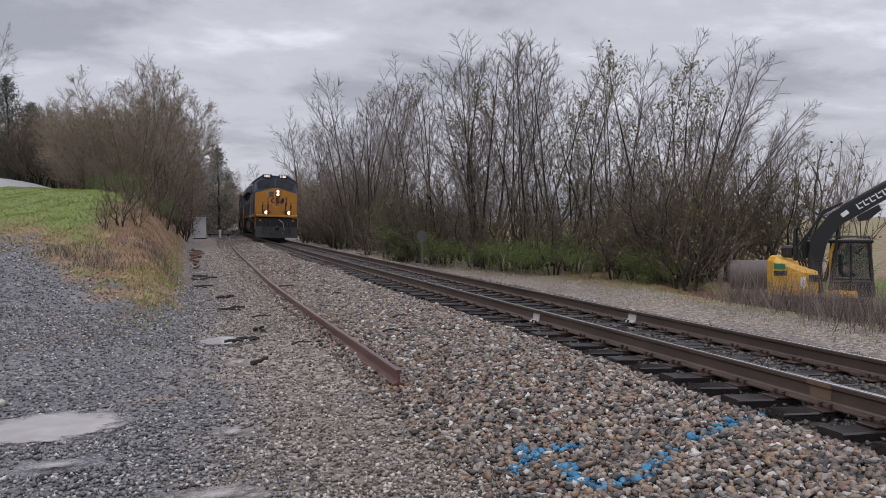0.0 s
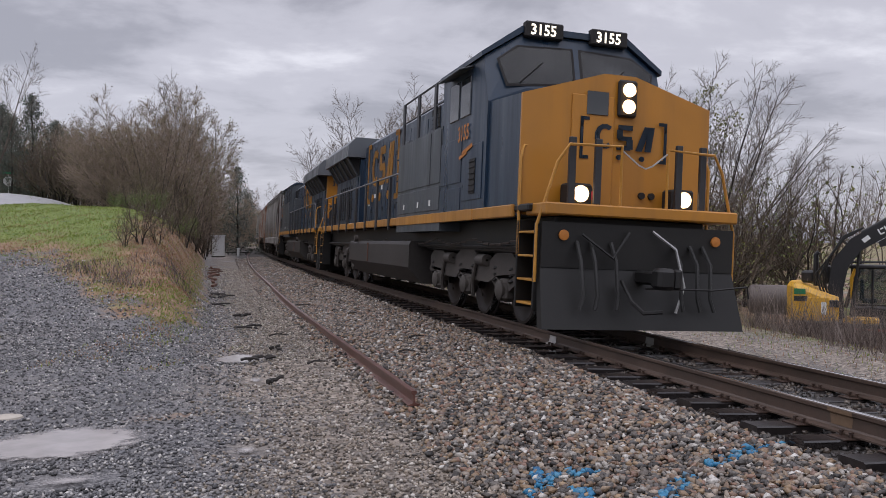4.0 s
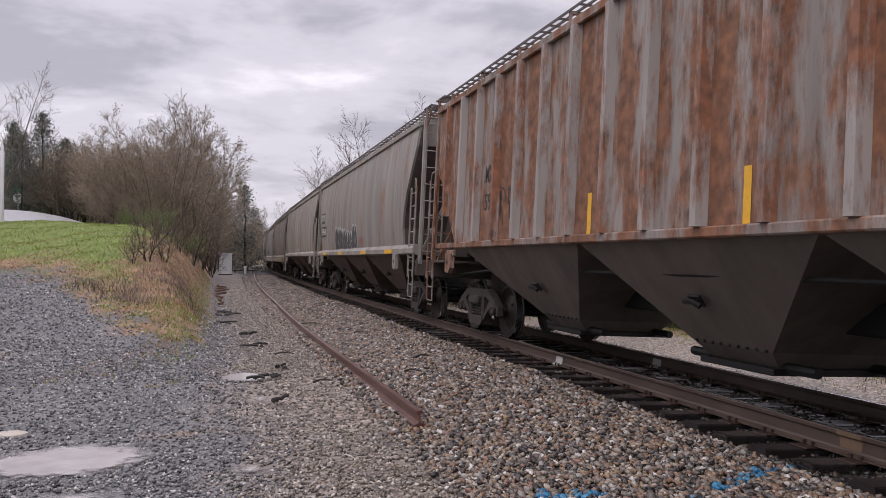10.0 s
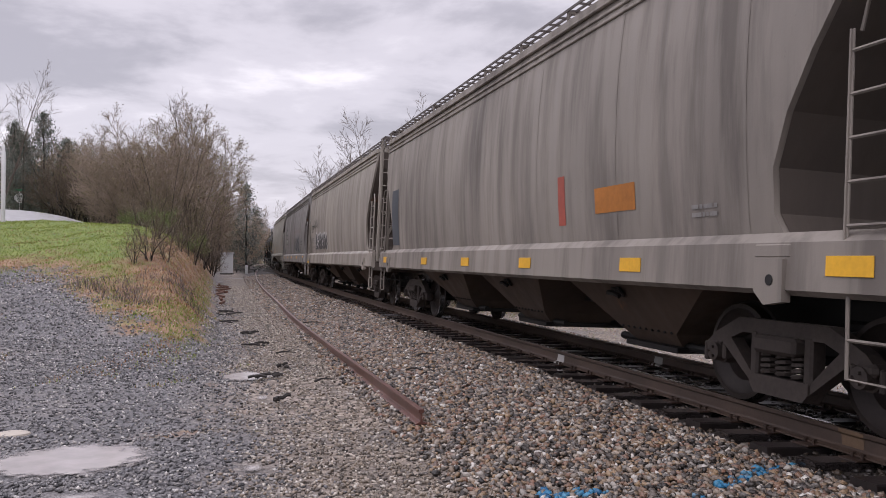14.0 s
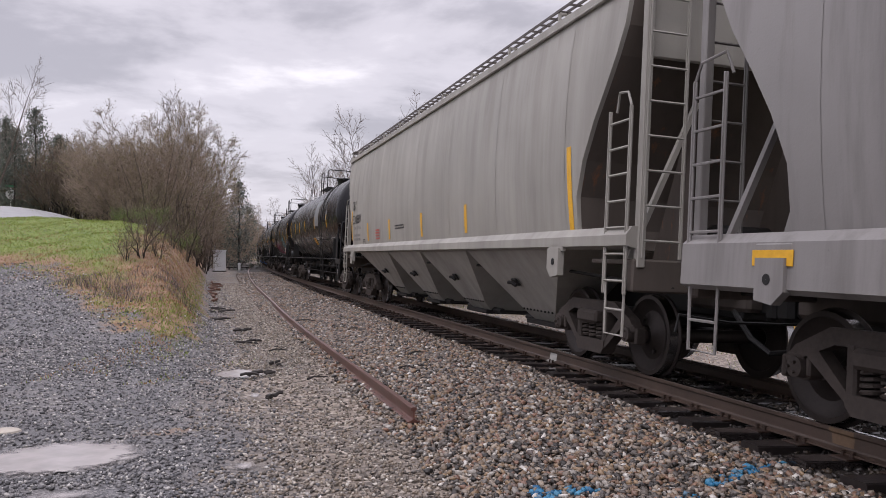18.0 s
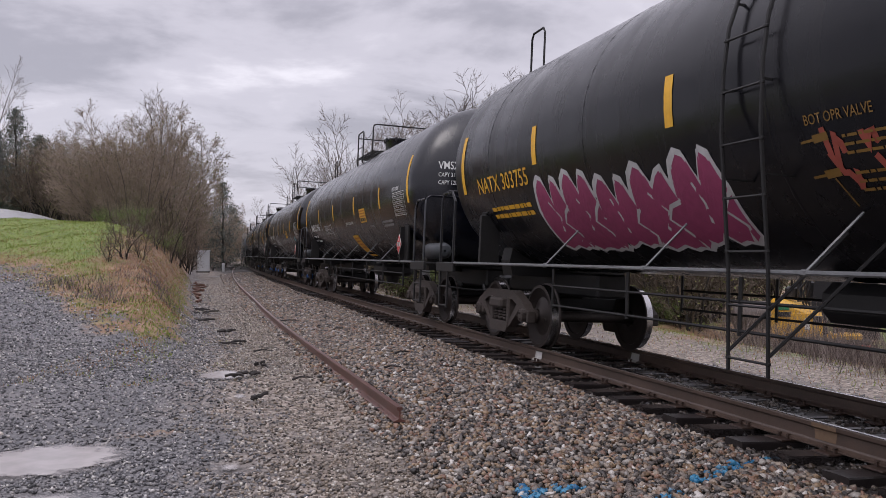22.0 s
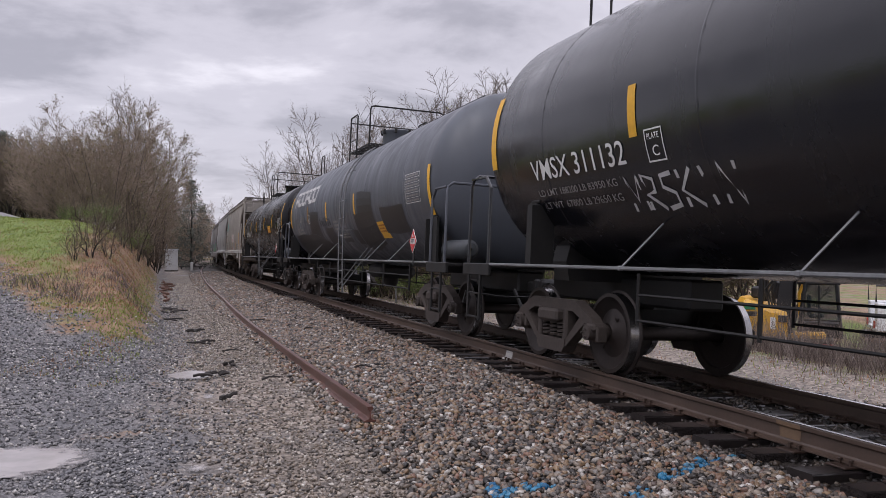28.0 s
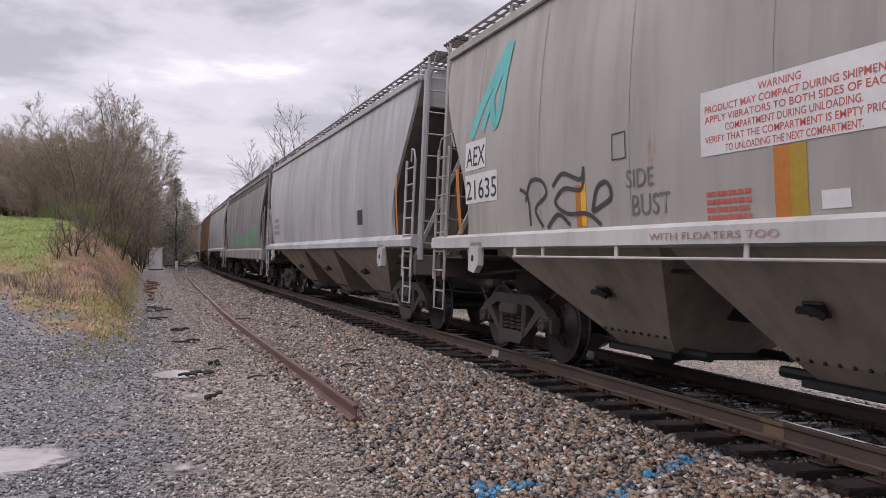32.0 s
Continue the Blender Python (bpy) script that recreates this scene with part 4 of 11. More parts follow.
def branched(name, label, seed, pts, stems, bark, twig, squash=0.6, haste=0.35, tip=0.007, per=5, reach=0.45, rise=0.35, leaves=None, share=0.0, leaf_size=0.05, leaf_per=1, sp=0.12, power=0.46, category="tree"):
    """A tree whose limbs reach every point of its crown by short ways from the stems."""
    g = np.random.default_rng(seed)
    nodes, par = [], []
    for line in stems:
        line = np.array(line, float)
        k = max(2, int(np.linalg.norm(line[-1] - line[0]) / 0.5))
        for i in range(k + 1):
            t = i / k * (len(line) - 1)
            j = min(int(t), len(line) - 2)
            q = line[j] + (line[j + 1] - line[j]) * (t - j) + (g.normal(0, 0.035, 3) if 0 < i else 0)
            par.append(len(nodes) - 1 if i else -1)
            nodes.append(q)
    m = len(nodes)
    P = np.concatenate([np.array(nodes), pts])
    n = len(P)
    par = np.array(par + [-1] * len(pts))
    path = np.zeros(n)
    for i in range(m):
        if par[i] >= 0:
            path[i] = path[par[i]] + np.linalg.norm(P[i] - P[par[i]])
    S = np.array([1, 1, squash])

    def cost(i):
        v = P[m:] - P[i]
        down = np.clip(-v[:, 2], 0, None)
        return np.linalg.norm(v * S, axis=1) + 1.2 * down + haste * path[i]
    best, who = np.full(n - m, 1e9), np.zeros(n - m, int)
    for i in range(0, m):
        c = cost(i)
        w = c < best
        best[w], who[w] = c[w], i
    order = []
    done = np.zeros(n - m, bool)
    for _ in range(n - m):
        j = int(np.argmin(np.where(done, 1e9, best)))
        done[j] = True
        par[m + j] = who[j]
        order.append(m + j)
        path[m + j] = path[who[j]] + np.linalg.norm(P[m + j] - P[who[j]])
        c = cost(m + j)
        w = (c < best) & ~done
        best[w], who[w] = c[w], m + j
    # straighten the limbs
    for _ in range(5):
        mean = np.zeros((n, 3))
        cnt = np.zeros(n)
        kid = par >= 0
        np.add.at(mean, par[kid], P[kid])
        np.add.at(cnt, par[kid], 1)
        mid = (cnt > 0) & kid
        mid[:m] = False
        Q = P.copy()
        Q[mid] = 0.45 * P[mid] + 0.33 * P[par[mid]] + 0.22 * mean[mid] / cnt[mid][:, None]
        P = Q
    load = np.ones(n)
    for i in order[::-1]:
        load[par[i]] += load[i]
    for i in range(m - 1, -1, -1):
        if par[i] >= 0:
            load[par[i]] += load[i]
    rad = tip * load ** power
    kids = collections.defaultdict(list)
    for i in range(n):
        if par[i] >= 0:
            kids[par[i]].append(i)
    wood, thin = Shape(), Shape()
    todo = [(i, None) for i in range(n) if par[i] < 0]
    while todo:
        i, start = todo.pop()
        line, r0 = ([] if start is None else [Vector(P[start])]), rad[i]
        line.append(Vector(P[i]))
        cur = i
        while kids[cur]:
            nxt = max(kids[cur], key=lambda q: load[q])
            todo += [(q, cur) for q in kids[cur] if q != nxt]
            line.append(Vector(P[nxt]))
            cur = nxt
        if len(line) > 1:
            thick = r0 > 5.0 * tip
            (wood if thick else thin).tube(line, r0, 5 if thick else 3, False, tip * 0.8)
    # fine twigs at the outer nodes
    ends = np.array([i for i in range(m, n) if load[i] < 12])
    base = np.repeat(P[ends], per, 0)
    go = np.repeat(P[ends] - P[par[ends]], per, 0)
    go /= np.linalg.norm(go, axis=1)[:, None] + 1e-6
    go = go + g.normal(0, 0.65, go.shape) + np.array([0, 0, rise])
    go /= np.linalg.norm(go, axis=1)[:, None]
    v, f = spikes(base, go, reach * g.uniform(0.4, 1.3, len(base)), tip * 0.8)
    thin.add([tuple(q) for q in v], [tuple(int(w) for w in q) for q in f])
    root = thing(name, label, category)
    part("trunk", wood, bark, root)
    tagged(part("crown", thin, twig, root), kind="stuff")
    if leaves:
        v, f = leaf_cloud([tuple(q) for q in base + go * 0.5 * reach], seed, share, leaf_size, leaf_per, sp)
        tagged(part("foliage", raw_mesh("foliage", v, f, leaves), None, root), kind="stuff")
    return root


def leaning(g, k, h, spread, base=0.15):
    """Stems that part from one foot."""
    out = []
    for i in range(k):
        a = 6.283 * (i + g.random()) / k
        q = np.array([math.cos(a), math.sin(a), 0])
        out.append([tuple(q * base - np.array([0, 0, 0.2])), tuple(q * (base + spread * 0.35) + np.array([0, 0, h * 0.5])), tuple(q * (base + spread) + np.array([0, 0, h * g.uniform(0.85, 1.1)]))])
    return out


def fan_tree(name, label, seed, height, stems, spread, bark, twig, limbs=13, twigs=7, per=5, reach=0.42, open_at=0.24, angle=0.6, wide=0.30, girth=0.0075, toward=None, leaves=None, share=0.0, leaf_size=0.05, leaf_per=1, sp=0.12, fine=0.0045, low=0.0, round_off=0.0, crown=None, category="tree"):
    """A bare tree whose straight stems part at the foot; limbs rise from them at narrow angles and end in fine twigs."""
    r = random.Random(seed)
    wood, thin = Shape(), Shape()
    base, go, tips = [], [], []

    def line(p, d, length, n, wild, lift):
        pts, q, v = [p.copy()], p.copy(), d.copy()
        for _ in range(n):
            v = (v + Vector((r.gauss(0, wild), r.gauss(0, wild), r.gauss(0, wild * 0.5) + lift))).normalized()
            q = q + v * (length / n)
            pts.append(q.copy())
        return pts

    def at(pts, t):
        u = min(t, 0.999) * (len(pts) - 1)
        i = int(u)
        return pts[i].lerp(pts[i + 1], u - i), (pts[i + 1] - pts[i]).normalized()

    def held(p, d, n):
        while crown and n > 0.12 and ((p.x + d.x * n) ** 2 + (p.y + d.y * n) ** 2) / crown[0] ** 2 + ((p.z + d.z * n - crown[2]) / crown[1]) ** 2 > 1:
            n *= 0.82
        return n

    def side(d, a, turn):
        o = d.orthogonal().normalized()
        o.rotate(Matrix.Rotation(turn, 3, d))
        return (d * math.cos(a) + o * math.sin(a)).normalized()
    for k in range(stems):
        a = 6.283 * (k + r.random() * 0.7) / stems
        t = spread * (0.25 + 0.75 * r.random())
        d = Vector((math.cos(a) * math.sin(t), math.sin(a) * math.sin(t), math.cos(t)))
        if toward:
            lean = toward[0] + (toward[1] - toward[0]) * (k + r.random()) / stems
            d = Vector((math.sin(lean), 0.2 * r.uniform(-1, 1), math.cos(lean))).normalized()
        h = height * (r.uniform(0.78, 1.0) if k else 1.0) * (0.35 + 0.65 * d.z) ** round_off
        stem = line(Vector((math.cos(a) * 0.12 * stems ** 0.5, math.sin(a) * 0.12 * stems ** 0.5, -0.2)), d, held(Vector(), d, h) * r.uniform(0.86, 1.0) if crown else h, 9, 0.05, 0.015)
        r0 = height * girth * r.uniform(0.65, 1.1)
        wood.tube(stem, r0, 6, False, r0 * 0.14)
        turn = r.uniform(0, 6.28)
        for i in range(limbs):
            t = open_at + (0.98 - open_at) * (i + r.random()) / limbs
            p, v = at(stem, t)
            turn += 2.4
            n = height * wide * (1.12 - 0.72 * t) * r.uniform(0.6, 1.2)
            way = side(v, angle * r.uniform(0.6, 1.3), turn)
            n = held(p, way, n)
            limb = line(p, way, n, 5, 0.07, 0.05)
            r1 = max(0.011, r0 * (1 - 0.86 * t) * 0.42)
            (wood if r1 > 0.022 else thin).tube(limb, r1, 4, False, 0.007)
            turn2 = r.uniform(0, 6.28)
            for j in range(twigs):
                t2 = 0.18 + 0.82 * (j + r.random()) / twigs
                p2, v2 = at(limb, t2)
                turn2 += 2.4
                n2 = n * 0.48 * (1.1 - 0.55 * t2) * r.uniform(0.6, 1.3)
                way2 = side(v2, 0.65 * r.uniform(0.6, 1.3), turn2)
                n2 = max(0.25, held(p2, way2, n2))
                sub = line(p2, way2, n2, 3, 0.14, 0.02)
                thin.tube(sub, fine * 1.7, 3, False, fine)
                for _ in range(per):
                    p3, v3 = at(sub, r.random())
                    base.append(p3)
                    go.append((v3 + Vector((r.gauss(0, 0.6), r.gauss(0, 0.6), r.gauss(0.05, 0.5)))).normalized())
    if low:
        # suckers and dead undergrowth round the foot
        for _ in range(int(low * 60)):
            p = Vector((r.gauss(0, 1.1), r.gauss(0, 1.1), 0.0))
            sub = line(p, Vector((r.gauss(0, 0.3), r.gauss(0, 0.3), 1)).normalized(), r.uniform(0.8, 2.6), 3, 0.1, 0.02)
            thin.tube(sub, 0.010, 3, False, 0.005)
            for _ in range(5):
                p3, v3 = at(sub, 0.2 + 0.8 * r.random())
                base.append(p3)
                go.append((v3 + Vector((r.gauss(0, 0.6), r.gauss(0, 0.6), r.gauss(0.1, 0.4)))).normalized())
    p, d = np.array([tuple(q) for q in base]), np.array([tuple(q) for q in go])
    g = np.random.default_rng(seed)
    v, f = spikes(p, d, reach * g.uniform(0.4, 1.3, len(p)), fine)
    thin.add([tuple(q) for q in v], [tuple(int(w) for w in q) for q in f])
    root = thing(name, label, category)
    part("trunk", wood, bark, root)
    tagged(part("crown", thin, twig, root), kind="stuff")
    if leaves:
        v, f = leaf_cloud([tuple(q) for q in p + d * 0.5 * reach], seed, share, leaf_size, leaf_per, sp)
        tagged(part("foliage", raw_mesh("foliage", v, f, leaves), None, root), kind="stuff")
    return root


def scatter(protos, spots, group, spin=180.0):
    """Copies kinds of trees to (x, y, scale, kind) spots; the first use of a kind takes the original."""
    used = set()
    r = random.Random(len(spots))
    for x, y, s, k in spots:
        ob = protos[k % len(protos)]
        z = float(ground_z(x, y)) - 0.02
        m = pose(x, y, z, 0, 0, r.uniform(-spin, spin))
        if id(ob) not in used:
            used.add(id(ob))
            c = ob
            c.matrix_basis = m
        else:
            c = copy_thing(ob, m)
        q = s * r.uniform(0.92, 1.08)
        c.scale = (q, q, q * r.uniform(0.94, 1.06))
        tagged(c, group=group)
    for ob in protos:
        if id(ob) not in used:
            for o in (*ob.children_recursive, ob):
                bpy.data.objects.remove(o)


def make_woods():
    g = np.random.default_rng(500)
    # each kind is 10 m tall and scaled by its spot
    tall = [fan_tree("bare_tree", "slender bare tree with dark forking stems", 100 + k, 10.0, (2, 3, 3, 2, 4)[k], 0.26, BARK_DARK, TWIG_PALE if k % 2 else TWIG, 14, 7, 8, 0.32, 0.30, 0.66, 0.29, fine=0.0056) for k in range(5)]
    tall.append(fan_tree("budding_tree", "slender tree with first yellow-green leaves", 140, 10.0, 3, 0.22, BARK_DARK, TWIG, 13, 7, 6, 0.32, 0.3, 0.66, 0.29, leaves=BUD, share=0.5, leaf_size=0.075, leaf_per=2, sp=0.14))
    slanted = [fan_tree("leaning_tree", "clump of bare stems leaning out of the thicket", 150 + k, 10.0, 6, 0.3, BARK_DARK, TWIG_PALE, 13, 7, 6, 0.30, 0.28, 0.62, 0.27, toward=((0.12, 0.72), (0.30, 0.95))[k]) for k in range(2)]
    bushy = [fan_tree("brown_tree", "round-crowned bare tree with dense brown twigs", 200 + k, 8.2, 10, 0.72, BARK, TWIG_BROWN, 16, 8, 11, 0.32, 0.08, 0.85, 0.36, girth=0.0048, leaves=OLIVE_BUD, share=0.34, leaf_size=0.04, fine=0.0056, low=0.8, round_off=0.3, crown=(3.9, 4.3, 4.0)) for k in range(2)]
    bushy.append(fan_tree("budding_dome_tree", "round-crowned tree with sparse olive buds", 210, 8.2, 8, 0.6, BARK, TWIG_BROWN, 16, 8, 10, 0.32, 0.08, 0.85, 0.36, girth=0.0048, leaves=BUD, share=0.36, leaf_size=0.042, fine=0.0056, low=0.8, round_off=0.3, crown=(3.4, 4.4, 4.0)))
    scrub = [branched("scrub_bush", "tangled leafless scrub at the wood's edge", 300 + k, dome(g, 200, 1.5, 1.75, 1.7, 0.3, -0.9), leaning(g, 5, 0.9, 0.5), BARK_DARK, TWIG_SCRUB, 0.7, 0.25, 0.0075, 6, 0.45, 0.15, (BUD, RED_BUD, BUD, LEAF)[k], (0.55, 0.3, 0.3, 0.3)[k], 0.045, 1, 0.12, category="bush") for k in range(4)]
    green = [tree_kind("green_bush", "leafy bright green spring bush", 330 + k, 2.0, 7, 0.55, 3, (7, 5, 4), 0.0, 0.16, BARK, TWIG, LEAF, 0.6, 0.042, 2, 0.008, 0.1, 0.6, category="bush") for k in range(2)]
    cedar = [branched("cedar_tree", "dark evergreen cedar with ragged outline", 360 + k, spire(g, 420, 8.2, 3.2), [[(0, 0, -0.2), (0, 0, 7.6)]], BARK_DARK, TWIG, 1.6, 0.1, 0.007, 5, 0.4, -0.1, NEEDLE, 0.95, 0.075, 4, 0.16) for k in range(2)]
    lone = [fan_tree("tall_bare_tree", "tall bare tree with fine pale branches", 400 + k, 12.0, 3 + k, 0.5, BARK, TWIG_PALE, 16, 9, 8, 0.34, 0.2, 0.75, 0.36, girth=0.007, fine=0.006, crown=(4.4, 5.4, 6.9)) for k in range(2)]

    r = random.Random(77)
    # thicket beyond the track: the tall front row, then the lower rows behind; (x, y, height, kind)
    rows = [(12.4, 45, 8.3, 1), (12.9, 42, 8.6, 3), (13.3, 36, 10.6, 4), (13.9, 37, 10.2, 2), (14.75, 36, 10.9, 0), (15.2, 34, 10.2, 1), (16.0, 33, 9.9, 2), (16.45, 30, 10.3, 4), (17.2, 30.5, 9.7, 0), (17.4, 28, 8.6, 5), (17.9, 27.2, 8.4, 3), (18.3, 26.8, 9.0, 1), (14.0, 39, 8.5, 5), (15.6, 31.5, 7.4, 5),
            (12.8, 52, 10.2, 0), (12.2, 56, 10.4, 2), (12.0, 62, 11.6, 3), (13.8, 58, 10.8, 1), (-1.6, 60, 10.0, 3), (-1.0, 72, 11.6, 0), (-0.4, 88, 13.6, 1), (16.9, 29, 7.6, 2), (14.3, 33.5, 7.8, 3)]
    spots = [(x, y, (1.08 if x < 0.42 * y else 0.97) * h / 10.0, k) for x, y, h, k in rows]
    for i in range(22):
        y = 26 + 34 * (i + r.random()) / 22
        spots.append((float(np.interp(y, (26, 36, 60), (18.6, 15.6, 13.0))) + 7 * r.random(), y, r.uniform(0.42, 0.62), r.randrange(6)))
    for i in range(26):
        y = 58 + 80 * (i + r.random()) / 26
        spots.append((float(centre_x(y)) + 6.2 + 9 * r.random() ** 1.4, y, r.uniform(0.72, 0.98), r.choice((0, 1, 2, 3, 4))))
    scatter(tall, [q for q in spots if q[0] / q[1] < 0.685], "trees beyond the track")
    scatter(slanted, [(17.4, 25.6, 0.88, 0), (17.8, 25.2, 0.72, 1), (17.9, 26.4, 0.80, 0)], "trees beyond the track", 18.0)
    spots = []
    for i in range(120):
        y = 22.5 + 80 * r.random() ** 1.5
        e = float(np.interp(y, (22.5, 26, 29, 32, 36, 43, 60, 100), (15.4, 14.9, 14.2, 13.0, 11.8, 10.7, 11.2, 12.4)))
        spots.append((e + 6 * r.random() ** 1.4, y, r.uniform(0.7, 1.4), r.choice((0, 0, 1, 2, 1, 3))))
    for x, y, s in ((-2.9, 44, 0.7), (-3.8, 46, 0.7), (-1.9, 50, 0.9), (-0.9, 56, 0.9), (-1.3, 62, 0.9), (-0.4, 68, 0.9), (-0.7, 76, 1.0), (-1.66, 22.0, 0.42), (-2.0, 21.5, 0.25), (-1.3, 22.6, 0.3), (-1.9, 28.5, 0.3), (-1.5, 36, 0.45), (-1.1, 41, 0.7), (-1.2, 96, 1.2), (-0.6, 108, 1.2)):
        spots.append((x, y, s, r.choice((1, 2, 2, 0))))
    for i in range(18):
        spots.append((-4.5 - 9.5 * i / 17 + r.uniform(-0.4, 0.4), 56 + 14 * i / 17 + r.uniform(-2, 2), r.uniform(1.1, 1.5), r.choice((1, 2, 0))))
    for i in range(30):
        x = 20.5 + 24 * i / 29
        spots.append((x + r.uniform(-0.6, 0.6), 0.93 * x + 13 + r.uniform(-2, 4), r.uniform(0.55, 0.9), r.choice((1, 1, 2, 2))))
    scatter(scrub, [q for q in spots if q[0] / q[1] < 0.80 or q[0] > 20], "scrub along the line")
    spots = [(12.4, 34.5, 0.6, 1), (14.4, 27.6, 0.6, 0), (-2.6, 40.0, 0.5, 0), (-1.4, 47.0, 0.6, 1), (13.0, 32.0, 0.75, 0), (13.9, 29.6, 0.85, 1), (14.9, 24.4, 0.6, 0), (11.6, 37.5, 0.8, 1), (15.3, 23.4, 0.5, 1), (10.9, 42, 0.9, 0), (-4.3, 46.5, 0.62, 1), (13.2, 31.0, 0.6, 0)]
    scatter(green, spots, "green bushes")
    spots = [(-2.9, 50, 1.04, 0), (-4.7, 52, 0.94, 1), (-1.9, 60, 1.28, 2), (-1.5, 74, 1.40, 0), (-7.3, 60, 0.86, 2), (-6.0, 56, 0.85, 1), (-1.4, 90, 1.4, 2), (0.6, 104, 1.35, 1), (2.0, 120, 1.35, 0), (-3.6, 66, 1.15, 1), (-9.5, 80, 1.1, 0), (-17, 84, 1.1, 2), (5, 178, 1.5, 0), (8, 205, 1.6, 1), (2.5, 192, 1.5, 2), (11.5, 232, 1.7, 0),
             (6.5, 165, 1.2, 2), (25, 205, 1.6, 1), (29, 235, 1.7, 0), (15.5, 262, 1.8, 1), (-9.2, 68, 0.9, 0), (-11.2, 82, 1.15, 1), (-14, 92, 1.25, 0), (-19, 90, 1.1, 1), (3.6, 140, 1.4, 0), (14.9, 100, 1.45, 1), (17, 135, 1.6, 0), (13.5, 66, 1.1, 1), (12.6, 80, 1.15, 0)]
    scatter(bushy, spots, "trees on the bank")
    spots = [(-13.3, 70, 0.98, 0), (-14.3, 68, 0.86, 1), (-12.2, 74, 0.84, 1), (-15.6, 71, 0.95, 0), (3.3, 98, 1.28, 0), (-16.5, 76, 1.0, 1)]
    scatter(cedar, spots, "evergreens")
    spots = [(12.3, 60, 1.24, 0), (11.4, 84, 1.2, 0), (12.6, 75, 1.2, 1), (14.2, 37.5, 0.98, 1), (-14.6, 61, 1.02, 1), (-3.4, 92, 1.05, 0), (-15.6, 100, 1.05, 1), (-19, 96, 1.1, 0), (-11, 104, 1.15, 1), (30, 44, 0.42, 1), (44, 46, 0.6, 1), (52, 52, 0.7, 0), (26, 70, 0.8, 1), (40, 66, 0.8, 0), (60, 44, 0.7, 1), (22, 120, 1.1, 0), (14, 150, 1.1, 1)]
    scatter(lone, spots, "tall bare trees")


make_woods()


# ---- turf and weeds ----
def blades(xy, height, width, seed, lean=0.35):
    g = np.random.default_rng(seed)
    n = len(xy)
    z = ground_z(xy[:, 0], xy[:, 1]) + roughness(xy[:, 0], xy[:, 1])
    base = np.column_stack([xy, z - 0.01])
    a = g.uniform(0, 6.283, n)
    w = np.column_stack([np.cos(a), np.sin(a), np.zeros(n)]) * (width * g.uniform(0.6, 1.3, n))[:, None]
    h = height * g.uniform(0.5, 1.25, n)
    b = g.uniform(0, 6.283, n)
    tip = base + np.column_stack([np.cos(b) * h * lean * g.random(n), np.sin(b) * h * lean * g.random(n), h])
    if lean > 1.0:
        # short grass lies along the slope
        tip[:, 2] = ground_z(tip[:, 0], tip[:, 1]) + roughness(tip[:, 0], tip[:, 1]) + h
    feet = [base - w, base + w]
    if lean > 1.0:
        for q in feet:
            q[:, 2] = ground_z(q[:, 0], q[:, 1]) + roughness(q[:, 0], q[:, 1]) + 0.004
    v = np.stack([feet[0], feet[1], tip], 1).reshape(-1, 3)
    return v, np.arange(3 * n).reshape(n, 3)


GRASS = island_mat("grass_blades", [(0.0, (0.13, 0.185, 0.024)), (0.5, (0.20, 0.275, 0.038)), (0.8, (0.255, 0.30, 0.055)), (1.0, (0.31, 0.27, 0.10))], 0.6)
STRAW = island_mat("dry_grass", [(0.0, (0.21, 0.095, 0.045)), (0.4, (0.34, 0.175, 0.09)), (0.75, (0.43, 0.265, 0.15)), (1.0, (0.23, 0.19, 0.065))], 0.8)


